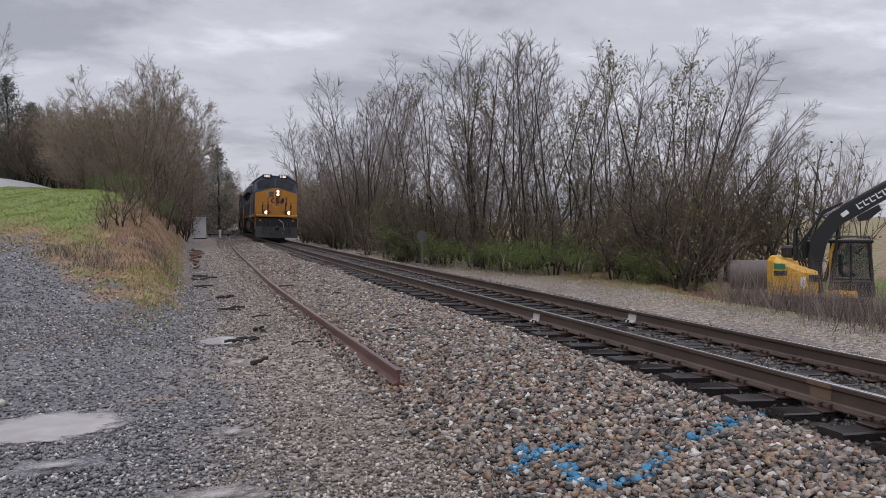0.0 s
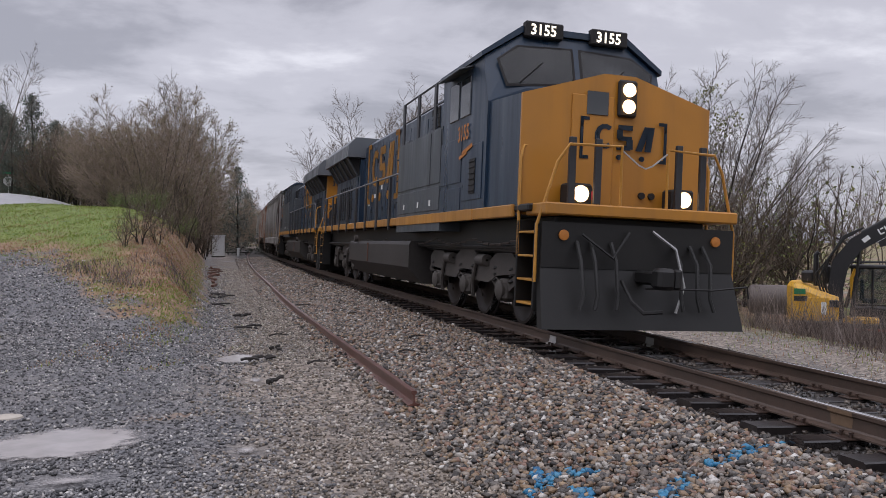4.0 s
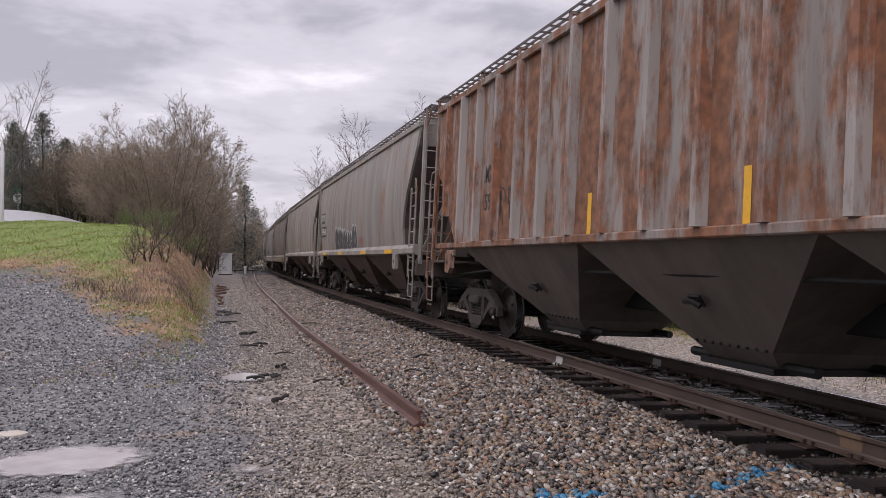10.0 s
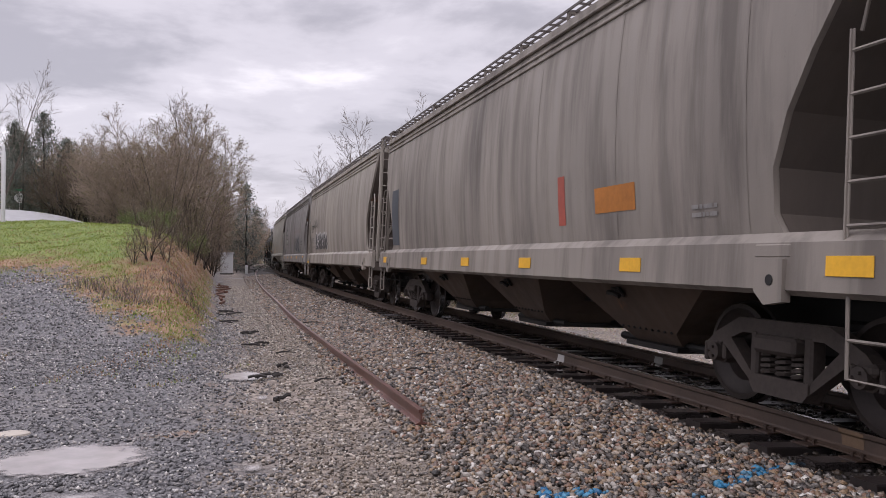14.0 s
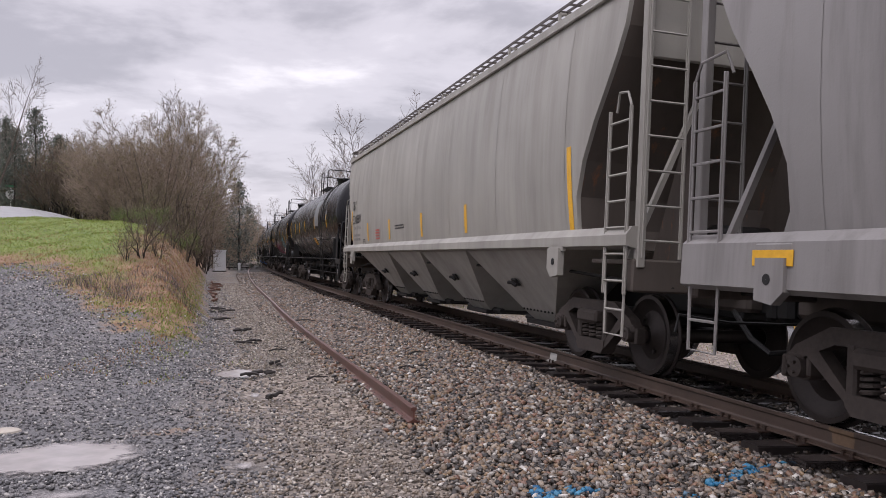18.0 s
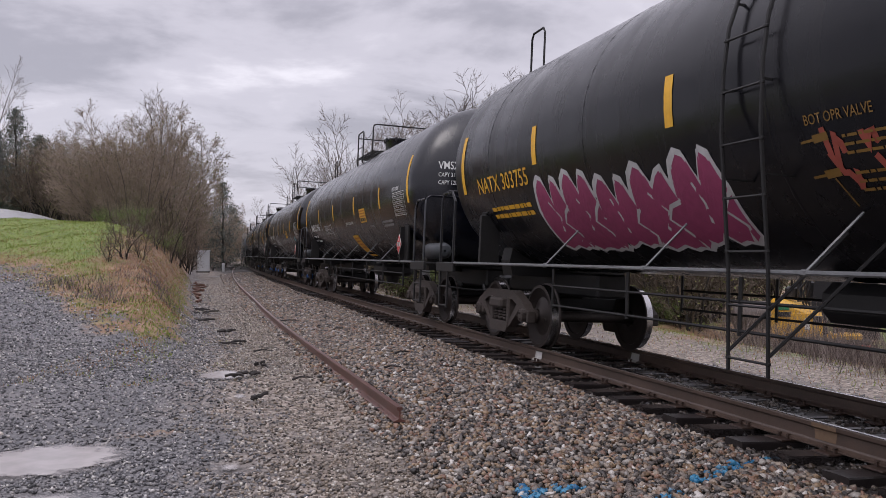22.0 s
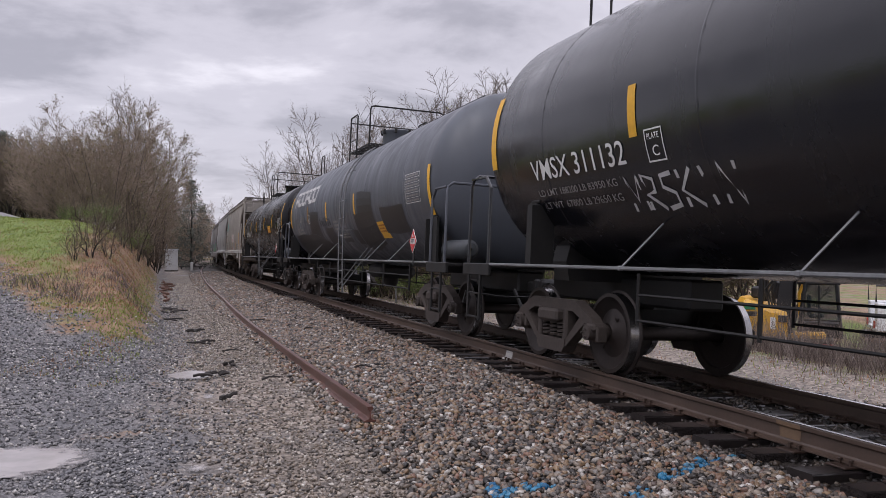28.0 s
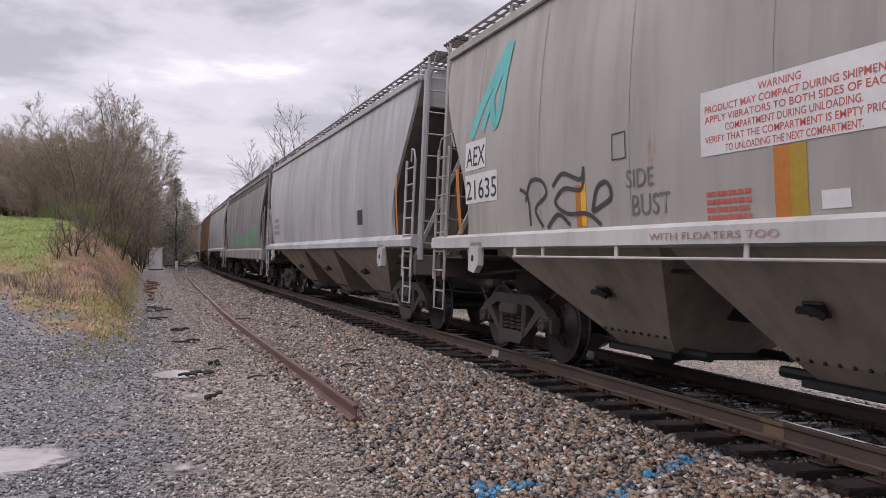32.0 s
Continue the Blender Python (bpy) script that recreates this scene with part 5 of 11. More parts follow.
def make_turf():
    g = np.random.default_rng(21)
    n = 190000
    y = 11.5 + 48 * g.random(n) ** 1.5
    x = 0.75 - g.random(n) * 0.33 * y
    z = ground_z(x, y)
    t = patchy(x, y)
    xy = np.stack([x, y], 1)
    d = BANK_FOOT - x
    grown = g.random(n) < np.maximum(smooth(-0.4, 0.12, z + 0.22 * t - 1.1 * np.clip((-0.7 - x) / 2.7, 0, 1)), 0.16 * smooth(0.1, 0.6, t) * smooth(0.9, 0.2, x))
    on_face = smooth(3.1, 1.7, d + 0.5 * t) * smooth(0.2, 1.2, z + 0.3)
    dry = np.clip(on_face * 0.93 + 0.8 * smooth(0.0, 0.55, t) * smooth(2.5, 1.1, z) + 0.22 * smooth(0.2, 0.7, patchy(x * 2.3 + 4, y * 1.7)), 0, 0.95)
    is_dry = g.random(n) < dry
    pick = grown & ~is_dry
    v, f = blades(xy[pick], 0.034 + 0.03 * g.random(int(pick.sum())), 0.012, 1, 0.95)
    tagged(new("bank_grass", raw_mesh("bank_grass", v, f, GRASS)), "short fresh green grass on top of the bank", "grass", kind="stuff")
    pick = grown & is_dry & (g.random(n) < 0.8)
    v, f = blades(xy[pick], 0.045, 0.011, 2, 0.99)
    tagged(new("dry_grass", raw_mesh("dry_grass", v, f, STRAW)), "dry straw-coloured grass on the bank's face", "grass", kind="stuff")
    # taller dead stalks on the face and at the foot of the bank
    n = 1500
    y = 17 + 34 * g.random(n)
    x = BANK_FOOT - 0.5 - 2.2 * g.random(n)
    keep = patchy(x * 1.4, y * 0.6) > 0.1
    v, f = blades(np.stack([x, y], 1)[keep], 0.24, 0.006, 6, 0.8)
    tagged(new("bank_stalks", raw_mesh("bank_stalks", v, f, STALK)), "thin dead stalks on the bank's face", "weeds", kind="stuff")
    # low clumps of dead weeds part of the way up
    spots = np.array([(-2.73, 18.5), (-2.5, 18.3), (-2.0, 18.9), (-1.6, 18.2), (-1.3, 19.6), (-0.75, 19.6), (-0.9, 20.6), (-1.5, 17.2), (-1.9, 17.4), (-0.6, 18.6)])
    xy = np.concatenate([q + g.normal(0, 0.22, (130, 2)) * (1.2, 0.8) for q in spots])
    v, f = blades(xy, 0.22, 0.005, 31, 0.9)
    tagged(new("weed_clumps", raw_mesh("weed_clumps", v, f, STALK_GREY)), "low clumps of dead grey-brown weeds on the bank", "weeds", kind="stuff")
    # weeds by the machines and the verge beyond the track
    n = 5200
    t = g.random(n)
    x = 14.9 - 1.1 * t + g.normal(0, 0.7, n)
    y = 18.6 - 7.6 * t + g.normal(0, 0.6, n)
    keep = patchy(x * 0.9, y * 0.9) > -0.35
    v, f = blades(np.stack([x, y], 1)[keep], 1.05 * (0.55 + 0.75 * g.random(int(keep.sum()))), 0.007, 4, 0.75)
    tagged(new("dead_weeds", raw_mesh("dead_weeds", v, f, STALK)), "tall dead brown weeds beside the machines", "weeds", kind="stuff")
    n = 9000
    y = 8 + 46 * g.random(n)
    x = centre_x(y) + np.interp(y, (8, 20, 30, 48), (5.6, 7.4, 6.4, 4.4)) + g.normal(0.9, 1.3, n)
    v, f = blades(np.stack([x, y], 1), 0.09, 0.010, 5, 0.9)
    half = len(f) // 2
    tagged(new("verge_weeds", raw_mesh("verge_weeds", v, f[:half], STRAW)), "low straw-coloured weeds beyond the track", "weeds", kind="stuff")
    tagged(new("verge_turf", raw_mesh("verge_turf", v, f[half:], GRASS)), "low green weeds beyond the track", "weeds", kind="stuff")


STALK_GREY = island_mat("grey_weeds", [(0.0, (0.05, 0.038, 0.035)), (0.5, (0.13, 0.10, 0.092)), (1.0, (0.24, 0.20, 0.185))], 0.8)
STALK = island_mat("dead_stalks", [(0.0, (0.075, 0.055, 0.048)), (0.5, (0.17, 0.132, 0.115)), (1.0, (0.29, 0.24, 0.21))], 0.8)
make_turf()

# ---- things beside the line ----
MACHINE_YELLOW = plain("machine_yellow", (0.66, 0.36, 0.03), 0.4, 0.0, 12, 0.25)
MACHINE_BLACK = plain("machine_black", (0.011, 0.011, 0.013), 0.5, 0.0, 20, 0.4)
TRACK_MUD = plain("muddy_steel", (0.07, 0.055, 0.045), 0.8, 0.2, 20, 0.5)
WHITE_PAINT = plain("vehicle_white", (0.68, 0.69, 0.70), 0.35, 0.0, 10, 0.12)
CABINET_GREY = plain("cabinet_grey", (0.46, 0.47, 0.48), 0.5, 0.2, 12, 0.18)
PIPE_BROWN = plain("weathered_tank", (0.13, 0.108, 0.10), 0.7, 0.0, 8, 0.35)
SIGN_GREEN = plain("sign_green", (0.02, 0.16, 0.07), 0.4, 0.0, 15, 0.2)
SIGN_BACK = plain("sign_back", (0.55, 0.55, 0.55), 0.4, 0.4, 15, 0.2)
PLATE_DARK = plain("dull_sign_back", (0.16, 0.16, 0.165), 0.6, 0.3, 15, 0.3)
ASPHALT = plain("road_asphalt", (0.30, 0.30, 0.305), 0.7, 0.0, 30, 0.2)
WINDOW, _n, _l, _b = node_mat("window_glass")
_b.inputs["Base Color"].default_value = (0.03, 0.045, 0.05, 1)
_b.inputs["Roughness"].default_value, _b.inputs["Specular IOR Level"].default_value, _b.inputs["Alpha"].default_value = 0.08, 0.8, 0.35
RED_PROP = plain("machine_red", (0.45, 0.05, 0.03), 0.45, 0.0, 15, 0.25)
STONE_DARK = plain("dark_debris", (0.03, 0.026, 0.024), 0.8, 0.0, 20, 0.5)


def excavator():
    """A compact tracked excavator; x forward, the boom beside the cab."""
    root = thing("excavator", "yellow and black compact tracked excavator parked in weeds", "excavator", pose(17.45, 19.0, float(ground_z(17.45, 19.0)), 0, 0, -44))
    for s in (-1, 1):
        sh = Shape().prism([(-1.1, 0.12), (-0.95, 0.0), (1.35, 0.0), (1.55, 0.14), (1.55, 0.5), (1.40, 0.66), (-0.95, 0.66), (-1.1, 0.5)], "y", s * 0.55, s * 0.98)
        for i in range(16):
            sh.box((-0.95 + i * 0.155, s * 0.765, 0.0), (0.06, 0.46, 0.05), 0.01)
            sh.box((-0.95 + i * 0.155, s * 0.765, 0.67), (0.06, 0.46, 0.05), 0.01)
        part("track", sh, TRACK_MUD, root)
        for i in range(5):
            part("roller", Shape().lathe((-0.75 + i * 0.5, s * 0.99, 0.25), "y", [(0, 0.001), (0, 0.14), (s * 0.03, 0.14), (s * 0.04, 0.001)], 12), MACHINE_BLACK, root)
    part("turntable", Shape().lathe((0.1, 0, 0.6), "z", [(0, 0.5), (0.22, 0.5)], 20), MACHINE_BLACK, root)
    part("deck", Shape().box((0.05, 0, 0.90), (2.3, 1.85, 0.12), 0.03), MACHINE_BLACK, root)
    part("step_plate", Shape().box((0.75, -0.72, 0.80), (0.9, 0.35, 0.05), 0.01).box((0.75, -0.80, 0.62), (0.5, 0.2, 0.04), 0.01), RED_PROP, root, "red step plate")
    sh = Shape()
    rim = ((-1.18, -0.93), (-1.38, -0.4), (-1.38, 0.4), (-1.18, 0.93), (0.0, 0.93), (0.0, -0.93))
    sh.loft([[(x, y, 1.0) for x, y in rim], [(x, y, 1.95 if x < -0.5 else 1.5) for x, y in rim], [(x * 0.93 - 0.02, y * 0.92, 2.07 if x < -0.5 else 1.68) for x, y in rim]])
    part("engine_cover", sh, MACHINE_YELLOW, root, "yellow engine cover")
    part("side_door", Shape().box((-0.55, -0.94, 1.38), (0.62, 0.02, 0.56), 0.01), MACHINE_YELLOW, root)
    part("maker_plate", Shape().box((-0.98, -0.945, 1.62), (0.34, 0.02, 0.14), 0.003), MACHINE_BLACK, root)
    part("front_box", Shape().box((0.55, -0.5, 1.02), (0.9, 0.7, 0.2), 0.05), MACHINE_YELLOW, root)
    part("lamp", Shape().box((-0.12, -0.97, 1.50), (0.24, 0.1, 0.2), 0.02), MACHINE_BLACK, root)
    part("exhaust", Shape().tube([(-0.62, -0.2, 1.95), (-0.62, -0.2, 2.85), (-0.54, -0.2, 2.92)], 0.07, 8).box((-0.85, 0.1, 2.2), (0.34, 0.34, 0.36), 0.06), MACHINE_BLACK, root)
    # cab as a frame with glass
    x0, x1, y0, y1, z0, z1 = 0.32, 1.40, -0.35, 0.6, 0.95, 2.48
    for x, y in ((x0, y0), (x0, y1), (x1, y0), (x1, y1)):
        part("cab_post", Shape().tube([(x, y, z0), (x - (0.12 if x == x1 else 0), y, z1)], 0.045, 6), MACHINE_BLACK, root)
    part("cab_roof", Shape().box(((x0 + x1) / 2 - 0.05, (y0 + y1) / 2, z1 + 0.03), (1.15, 1.0, 0.10), 0.03), MACHINE_BLACK, root)
    part("cab_base", Shape().box(((x0 + x1) / 2, (y0 + y1) / 2, z0 + 0.2), (1.1, 0.93, 0.42), 0.03), MACHINE_BLACK, root)
    part("seat", Shape().box((0.75, 0.1, 1.55), (0.4, 0.45, 0.12), 0.04).box((0.56, 0.1, 1.85), (0.12, 0.42, 0.6), 0.04), MACHINE_BLACK, root)
    for c, d in ((((x0 + x1) / 2 - 0.05, y0, 1.95), (1.05, 0.012, 1.05)), (((x0 + x1) / 2 - 0.05, y1, 1.95), (1.05, 0.012, 1.05)), ((x1 - 0.05, (y0 + y1) / 2, 1.9), (0.012, 0.85, 1.1)), ((x0, (y0 + y1) / 2, 1.95), (0.012, 0.85, 0.9))):
        part("window_pane", Shape().box(c, d), WINDOW, root)
    # boom, arm, rams
    line = [(-0.02, 1.05), (-0.10, 1.9), (0.02, 2.6), (0.42, 3.15), (1.75, 3.95), (2.7, 4.45)]
    sh = Shape()
    wd = (0.15, 0.19, 0.22, 0.21, 0.19, 0.15)
    vs = []
    rings = []
    for i, (x, z) in enumerate(line):
        a, b = line[max(i - 1, 0)], line[min(i + 1, 5)]
        d = Vector((b[0] - a[0], b[1] - a[1])).normalized()
        nx, nz = -d.y * wd[i], d.x * wd[i]
        rings.append([(x + nx, -0.72, z + nz), (x + nx, -0.46, z + nz), (x - nx, -0.46, z - nz), (x - nx, -0.72, z - nz)])
    sh.loft(rings)
    part("boom", sh, MACHINE_BLACK, root)
    for i in range(5):
        c = Vector((0.98 + i * 0.155, 3.49 + i * 0.093))
        sh = Shape().box((c.x, -0.728, c.y), (0.035, 0.012, 0.17), 0.003, pose(0, 0, 0, 0, -31, 0))
        sh.box((c.x + 0.055, -0.728, c.y + 0.095), (0.085, 0.012, 0.035), 0.003, pose(0, 0, 0, 0, -31, 0)).box((c.x + 0.09, -0.728, c.y - 0.03), (0.085, 0.012, 0.035), 0.003, pose(0, 0, 0, 0, -31, 0))
        part("maker_mark", sh, WHITE_PAINT, root)
    part("maker_badge", Shape().box((0.66, -0.728, 3.30), (0.20, 0.012, 0.12), 0.003, pose(0, 0, 0, 0, -38, 0)), WHITE_PAINT, root)
    part("ram_bracket", Shape().prism([(0.95, 3.22), (1.5, 3.55), (1.55, 3.38), (1.25, 3.12), (1.0, 3.08)], "y", -0.70, -0.48), MACHINE_BLACK, root)
    part("cab_pillar", Shape().tube([(0.34, -0.40, 1.2), (0.30, -0.40, 2.2), (0.40, -0.40, 2.46)], 0.05, 6), MACHINE_YELLOW, root, "yellow cab pillar")
    part("door_frame", Shape().tube([(0.82, -0.365, 0.95), (0.82, -0.365, 2.45)], 0.035, 6).tube([(0.34, -0.365, 1.45), (1.36, -0.365, 1.45)], 0.03, 6), MACHINE_BLACK, root)
    part("roof_guard", Shape().tube([(0.30, -0.33, 2.56), (0.30, -0.33, 2.64), (1.30, -0.33, 2.64), (1.30, -0.33, 2.56)], 0.018, 5).tube([(0.30, 0.55, 2.56), (0.30, 0.55, 2.64), (1.30, 0.55, 2.64), (1.30, 0.55, 2.56)], 0.018, 5), MACHINE_BLACK, root)
    part("muffler", Shape().lathe((-0.35, 0.15, 2.0), "z", [(0, 0.12), (0.5, 0.13), (0.55, 0.06), (0.7, 0.06)], 12), MACHINE_BLACK, root)
    part("teal_sticker", Shape().box((-1.0, -0.946, 1.82), (0.30, 0.015, 0.16), 0.003), SIGN_GREEN, root, "green and black sticker")
    part("white_sticker", Shape().box((-0.38, -0.957, 1.36), (0.14, 0.012, 0.34), 0.003), WHITE_PAINT, root)
    part("boom_ram", Shape().tube([(0.30, -0.59, 1.1), (0.42, -0.59, 2.2)], 0.06, 8).tube([(0.42, -0.59, 2.2), (0.50, -0.59, 3.0)], 0.04, 8), MACHINE_BLACK, root)
    part("arm_ram", Shape().tube([(0.55, -0.59, 3.45), (1.7, -0.59, 4.15)], 0.07, 8).tube([(1.7, -0.59, 4.15), (2.8, -0.59, 4.72)], 0.045, 8), MACHINE_BLACK, root)
    part("arm", Shape().loft([[(2.55, -0.7, 4.95), (2.9, -0.7, 4.85), (2.9, -0.48, 4.85), (2.55, -0.48, 4.95)], [(2.6, -0.7, 4.2), (3.0, -0.7, 4.25), (3.0, -0.48, 4.25), (2.6, -0.48, 4.2)], [(3.2, -0.68, 1.9), (3.4, -0.68, 1.9), (3.4, -0.5, 1.9), (3.2, -0.5, 1.9)]]), MACHINE_BLACK, root)
    part("bucket", Shape().prism([(3.1, 1.9), (3.5, 1.85), (3.6, 1.3), (3.25, 0.9), (2.85, 1.05), (2.8, 1.4)], "y", -0.95, -0.25), TRACK_MUD, root)
    for k in range(3):
        part("hose", Shape().tube([(-0.25 - 0.08 * k, -0.5, 1.6), (-0.42 - 0.1 * k, -0.55, 2.1 + 0.1 * k), (-0.28, -0.58, 2.75), (0.1, -0.58, 3.3 + 0.04 * k), (0.6, -0.58, 3.62)], 0.028, 6), HOSE_PROP, root)
    part("blade", Shape().box((1.95, 0, 0.25), (0.08, 1.9, 0.42), 0.02).box((1.6, 0.5, 0.3), (0.7, 0.12, 0.12), 0.02).box((1.6, -0.5, 0.3), (0.7, 0.12, 0.12), 0.02), WHITE_PAINT, root)


HOSE_PROP = plain("hose_black", (0.016, 0.016, 0.016), 0.6, 0.0, 20, 0.3)
excavator()


def truck():
    root = thing("utility_truck", "white utility truck parked beyond the excavator", "truck", pose(25.4, 19.3, float(ground_z(25.4, 19.3)), 0, 0, -40))
    part("chassis", Shape().box((0, 0, 0.62), (6.6, 0.9, 0.22), 0.03), MACHINE_BLACK, root)
    sh = Shape().prism([(0.9, 0.7), (3.2, 0.7), (3.25, 1.25), (2.5, 1.4), (2.0, 2.25), (1.0, 2.3), (0.9, 2.1)], "y", -1.0, 1.0)
    part("cab", sh, WHITE_PAINT, root)
    for s in (-1, 1):
        part("side_window", Shape().prism([(1.1, 1.45), (2.25, 1.45), (1.9, 2.1), (1.1, 2.12)], "y", s * 1.005, s * 1.0), WINDOW, root)
        for x in (2.35, -1.9):
            w = part("wheel", Shape().lathe((x, s * 0.9, 0.46), "y", [(-0.14, 0.25), (-0.14, 0.42), (-0.1, 0.46), (0.1, 0.46), (0.14, 0.42), (0.14, 0.25), (0.08, 0.22), (0.08, 0.001)], 22), HOSE_PROP, root)
            part("rim", Shape().lathe((x, s * 1.0, 0.46), "y", [(s * 0.04, 0.001), (s * 0.05, 0.12), (s * 0.02, 0.24)], 16), WHITE_PAINT, w)
        part("tool_box", Shape().box((-1.2, s * 0.85, 1.25), (3.6, 0.45, 0.95), 0.03), WHITE_PAINT, root)
        part("tail_light", Shape().box((-3.05, s * 0.8, 1.0), (0.05, 0.16, 0.25), 0.01), RED_PROP, root)
    part("windshield", Shape().box((2.28, 0, 1.82), (0.03, 1.7, 0.85), 0.02, pose(0, 0, 0, 0, -30, 0)), WINDOW, root)
    part("bed", Shape().box((-1.2, 0, 0.85), (3.7, 2.0, 0.14), 0.02), WHITE_PAINT, root)
    part("bumper", Shape().box((3.3, 0, 0.62), (0.14, 2.0, 0.25), 0.04), RED_PROP, root)
    part("ladder_rack", Shape().tube([(-3, -0.9, 1.75), (-3, -0.9, 2.3), (0.8, -0.9, 2.3), (0.8, -0.9, 1.75)], 0.03, 6).tube([(-3, 0.9, 1.75), (-3, 0.9, 2.3), (0.8, 0.9, 2.3), (0.8, 0.9, 1.75)], 0.03, 6), MACHINE_BLACK, root)


truck()


def lying_tank():
    root = thing("storage_tank", "rusty grey cylindrical steel tank lying in the weeds", "tank", pose(17.1, 21.2, float(ground_z(17.1, 21.2)) + 0.02, 0, 0, -40))
    part("shell", Shape().lathe((0, 0, 1.25), "x", [(-0.9, 0.001), (-0.9, 0.25), (-0.82, 0.42), (-0.75, 0.46), (0.95, 0.46), (1.02, 0.42), (1.1, 0.25), (1.1, 0.001)], 26), PIPE_BROWN, root)
    for x in (-0.55, 0.75):
        part("cradle", Shape().box((x, 0, 0.42), (0.14, 0.8, 0.86), 0.02), TRACK_MUD, root)


lying_tank()


def cabinet():
    root = thing("signal_cabinet", "grey steel signal cabinet with flat lid", "signal cabinet", pose(1.0, 86.0, float(ground_z(1.0, 86.0)), 0, 0, 8))
    part("body", Shape().box((0, 0, 1.12), (1.15, 0.9, 2.05), 0.03), CABINET_GREY, root)
    part("lid", Shape().box((0, 0, 2.2), (1.32, 1.05, 0.10), 0.02), CABINET_GREY, root)
    part("door", Shape().box((0, -0.46, 1.12), (1.0, 0.02, 1.85), 0.01), CABINET_GREY, root)
    part("base", Shape().box((0, 0, 0.05), (1.25, 1.0, 0.14), 0.02), STONE_DARK, root)
    part("mast", Shape().tube([(-0.5, 0, 2.2), (-0.5, 0, 2.75)], 0.03, 6), CABINET_GREY, root)
    solid("marker_post", Shape().box((0, 0, 0.45), (0.28, 0.2, 0.9), 0.03), CABINET_GREY, "short grey concrete post by the switch", "post", m=pose(3.05, 88, float(ground_z(3.05, 88))))
    frame_th = thing("switch_stand", "low rusty switch frame beside the track", "switch stand", pose(3.2, 96, float(ground_z(3.2, 96))))
    part("beam", Shape().box((0, 0, 0.3), (2.6, 0.15, 0.12), 0.02).box((-1.0, 0, 0.12), (0.12, 0.12, 0.3), 0.02).box((1.0, 0, 0.12), (0.12, 0.12, 0.3), 0.02), STONE_DARK, frame_th)
    part("lever", Shape().tube([(0.4, 0, 0.3), (0.55, 0, 1.1)], 0.03, 6), STONE_DARK, frame_th)


cabinet()


def road_signs():
    gz = float(ground_z(-14.56, 68.0))
    root = thing("stop_sign", "octagonal road sign seen from its pale back", "road sign", pose(-14.56, 68.0, gz, 0, 0, 10))
    top = 5.84 - gz
    part("post", Shape().box((0, 0, (top + 0.5) / 2), (0.06, 0.05, top + 0.5), 0.006), SIGN_BACK, root)
    sh = Shape().prism([(0.38 * math.cos(math.pi / 8 + k * math.pi / 4), top + 0.38 * math.sin(math.pi / 8 + k * math.pi / 4)) for k in range(8)], "y", -0.035, -0.030)
    part("sign_plate", sh, SIGN_BACK, root)
    part("street_plate", Shape().box((0, -0.03, top + 0.62), (0.75, 0.02, 0.17), 0.004), SIGN_GREEN, root, "green street name plate")
    gz = float(ground_z(-6.92, 30.0))
    root = thing("pole", "pale grey metal post on the bank", "post", pose(-6.92, 30.0, gz))
    part("shaft", Shape().lathe((0, 0, 0), "z", [(-0.2, 0.07), (4.85 - gz, 0.07), (4.9 - gz, 0.05)], 14), SIGN_BACK, root)
    part("cap", Shape().lathe((0, 0, 4.9 - gz), "z", [(0, 0.05), (0.16, 0.05), (0.2, 0.03), (0.22, 0.001)], 10), SIGN_BACK, root)
    gz = float(ground_z(10.6, 37.0))
    root = thing("track_sign", "small grey round sign on a thin post", "track sign", pose(10.6, 37.0, gz, 0, 0, 15))
    part("post", Shape().tube([(0, 0, -0.1), (0, 0, 1.35)], 0.035, 6), PLATE_DARK, root)
    part("sign_plate", Shape().lathe((0, 0, 1.5), "y", [(-0.01, 0.001), (-0.01, 0.28), (0.01, 0.28), (0.01, 0.001)], 18), PLATE_DARK, root)


road_signs()


def road():
    pts = [(-30, 27), (-19, 32), (-12.0, 38), (-9.7, 45), (-9.6, 51), (-12.5, 58), (-19, 65), (-32, 72)]
    fine = []
    for (x0, y0), (x1, y1) in zip(pts[:-1], pts[1:]):
        for i in range(10):
            fine.append((x0 + (x1 - x0) * i / 10, y0 + (y1 - y0) * i / 10))
    a = np.array(fine)
    for _ in range(10):
        a[1:-1] = 0.25 * a[:-2] + 0.5 * a[1:-1] + 0.25 * a[2:]
    vs, fs = [], []
    n = 7
    for i, p in enumerate(a):
        d = a[min(i + 1, len(a) - 1)] - a[max(i - 1, 0)]
        d = d / np.linalg.norm(d)
        for j in range(n):
            q = p + np.array([-d[1], d[0]]) * (j - (n - 1) / 2) * 0.95
            vs.append((q[0], q[1], float(ground_z(q[0], q[1])) + 0.05))
    for i in range(len(a) - 1):
        for j in range(n - 1):
            fs.append((i * n + j, i * n + j + 1, (i + 1) * n + j + 1, (i + 1) * n + j))
    tagged(new("road", raw_mesh("road", vs, fs, ASPHALT, True)), "pale wet asphalt road along the top of the bank", "road", kind="structure")


road()


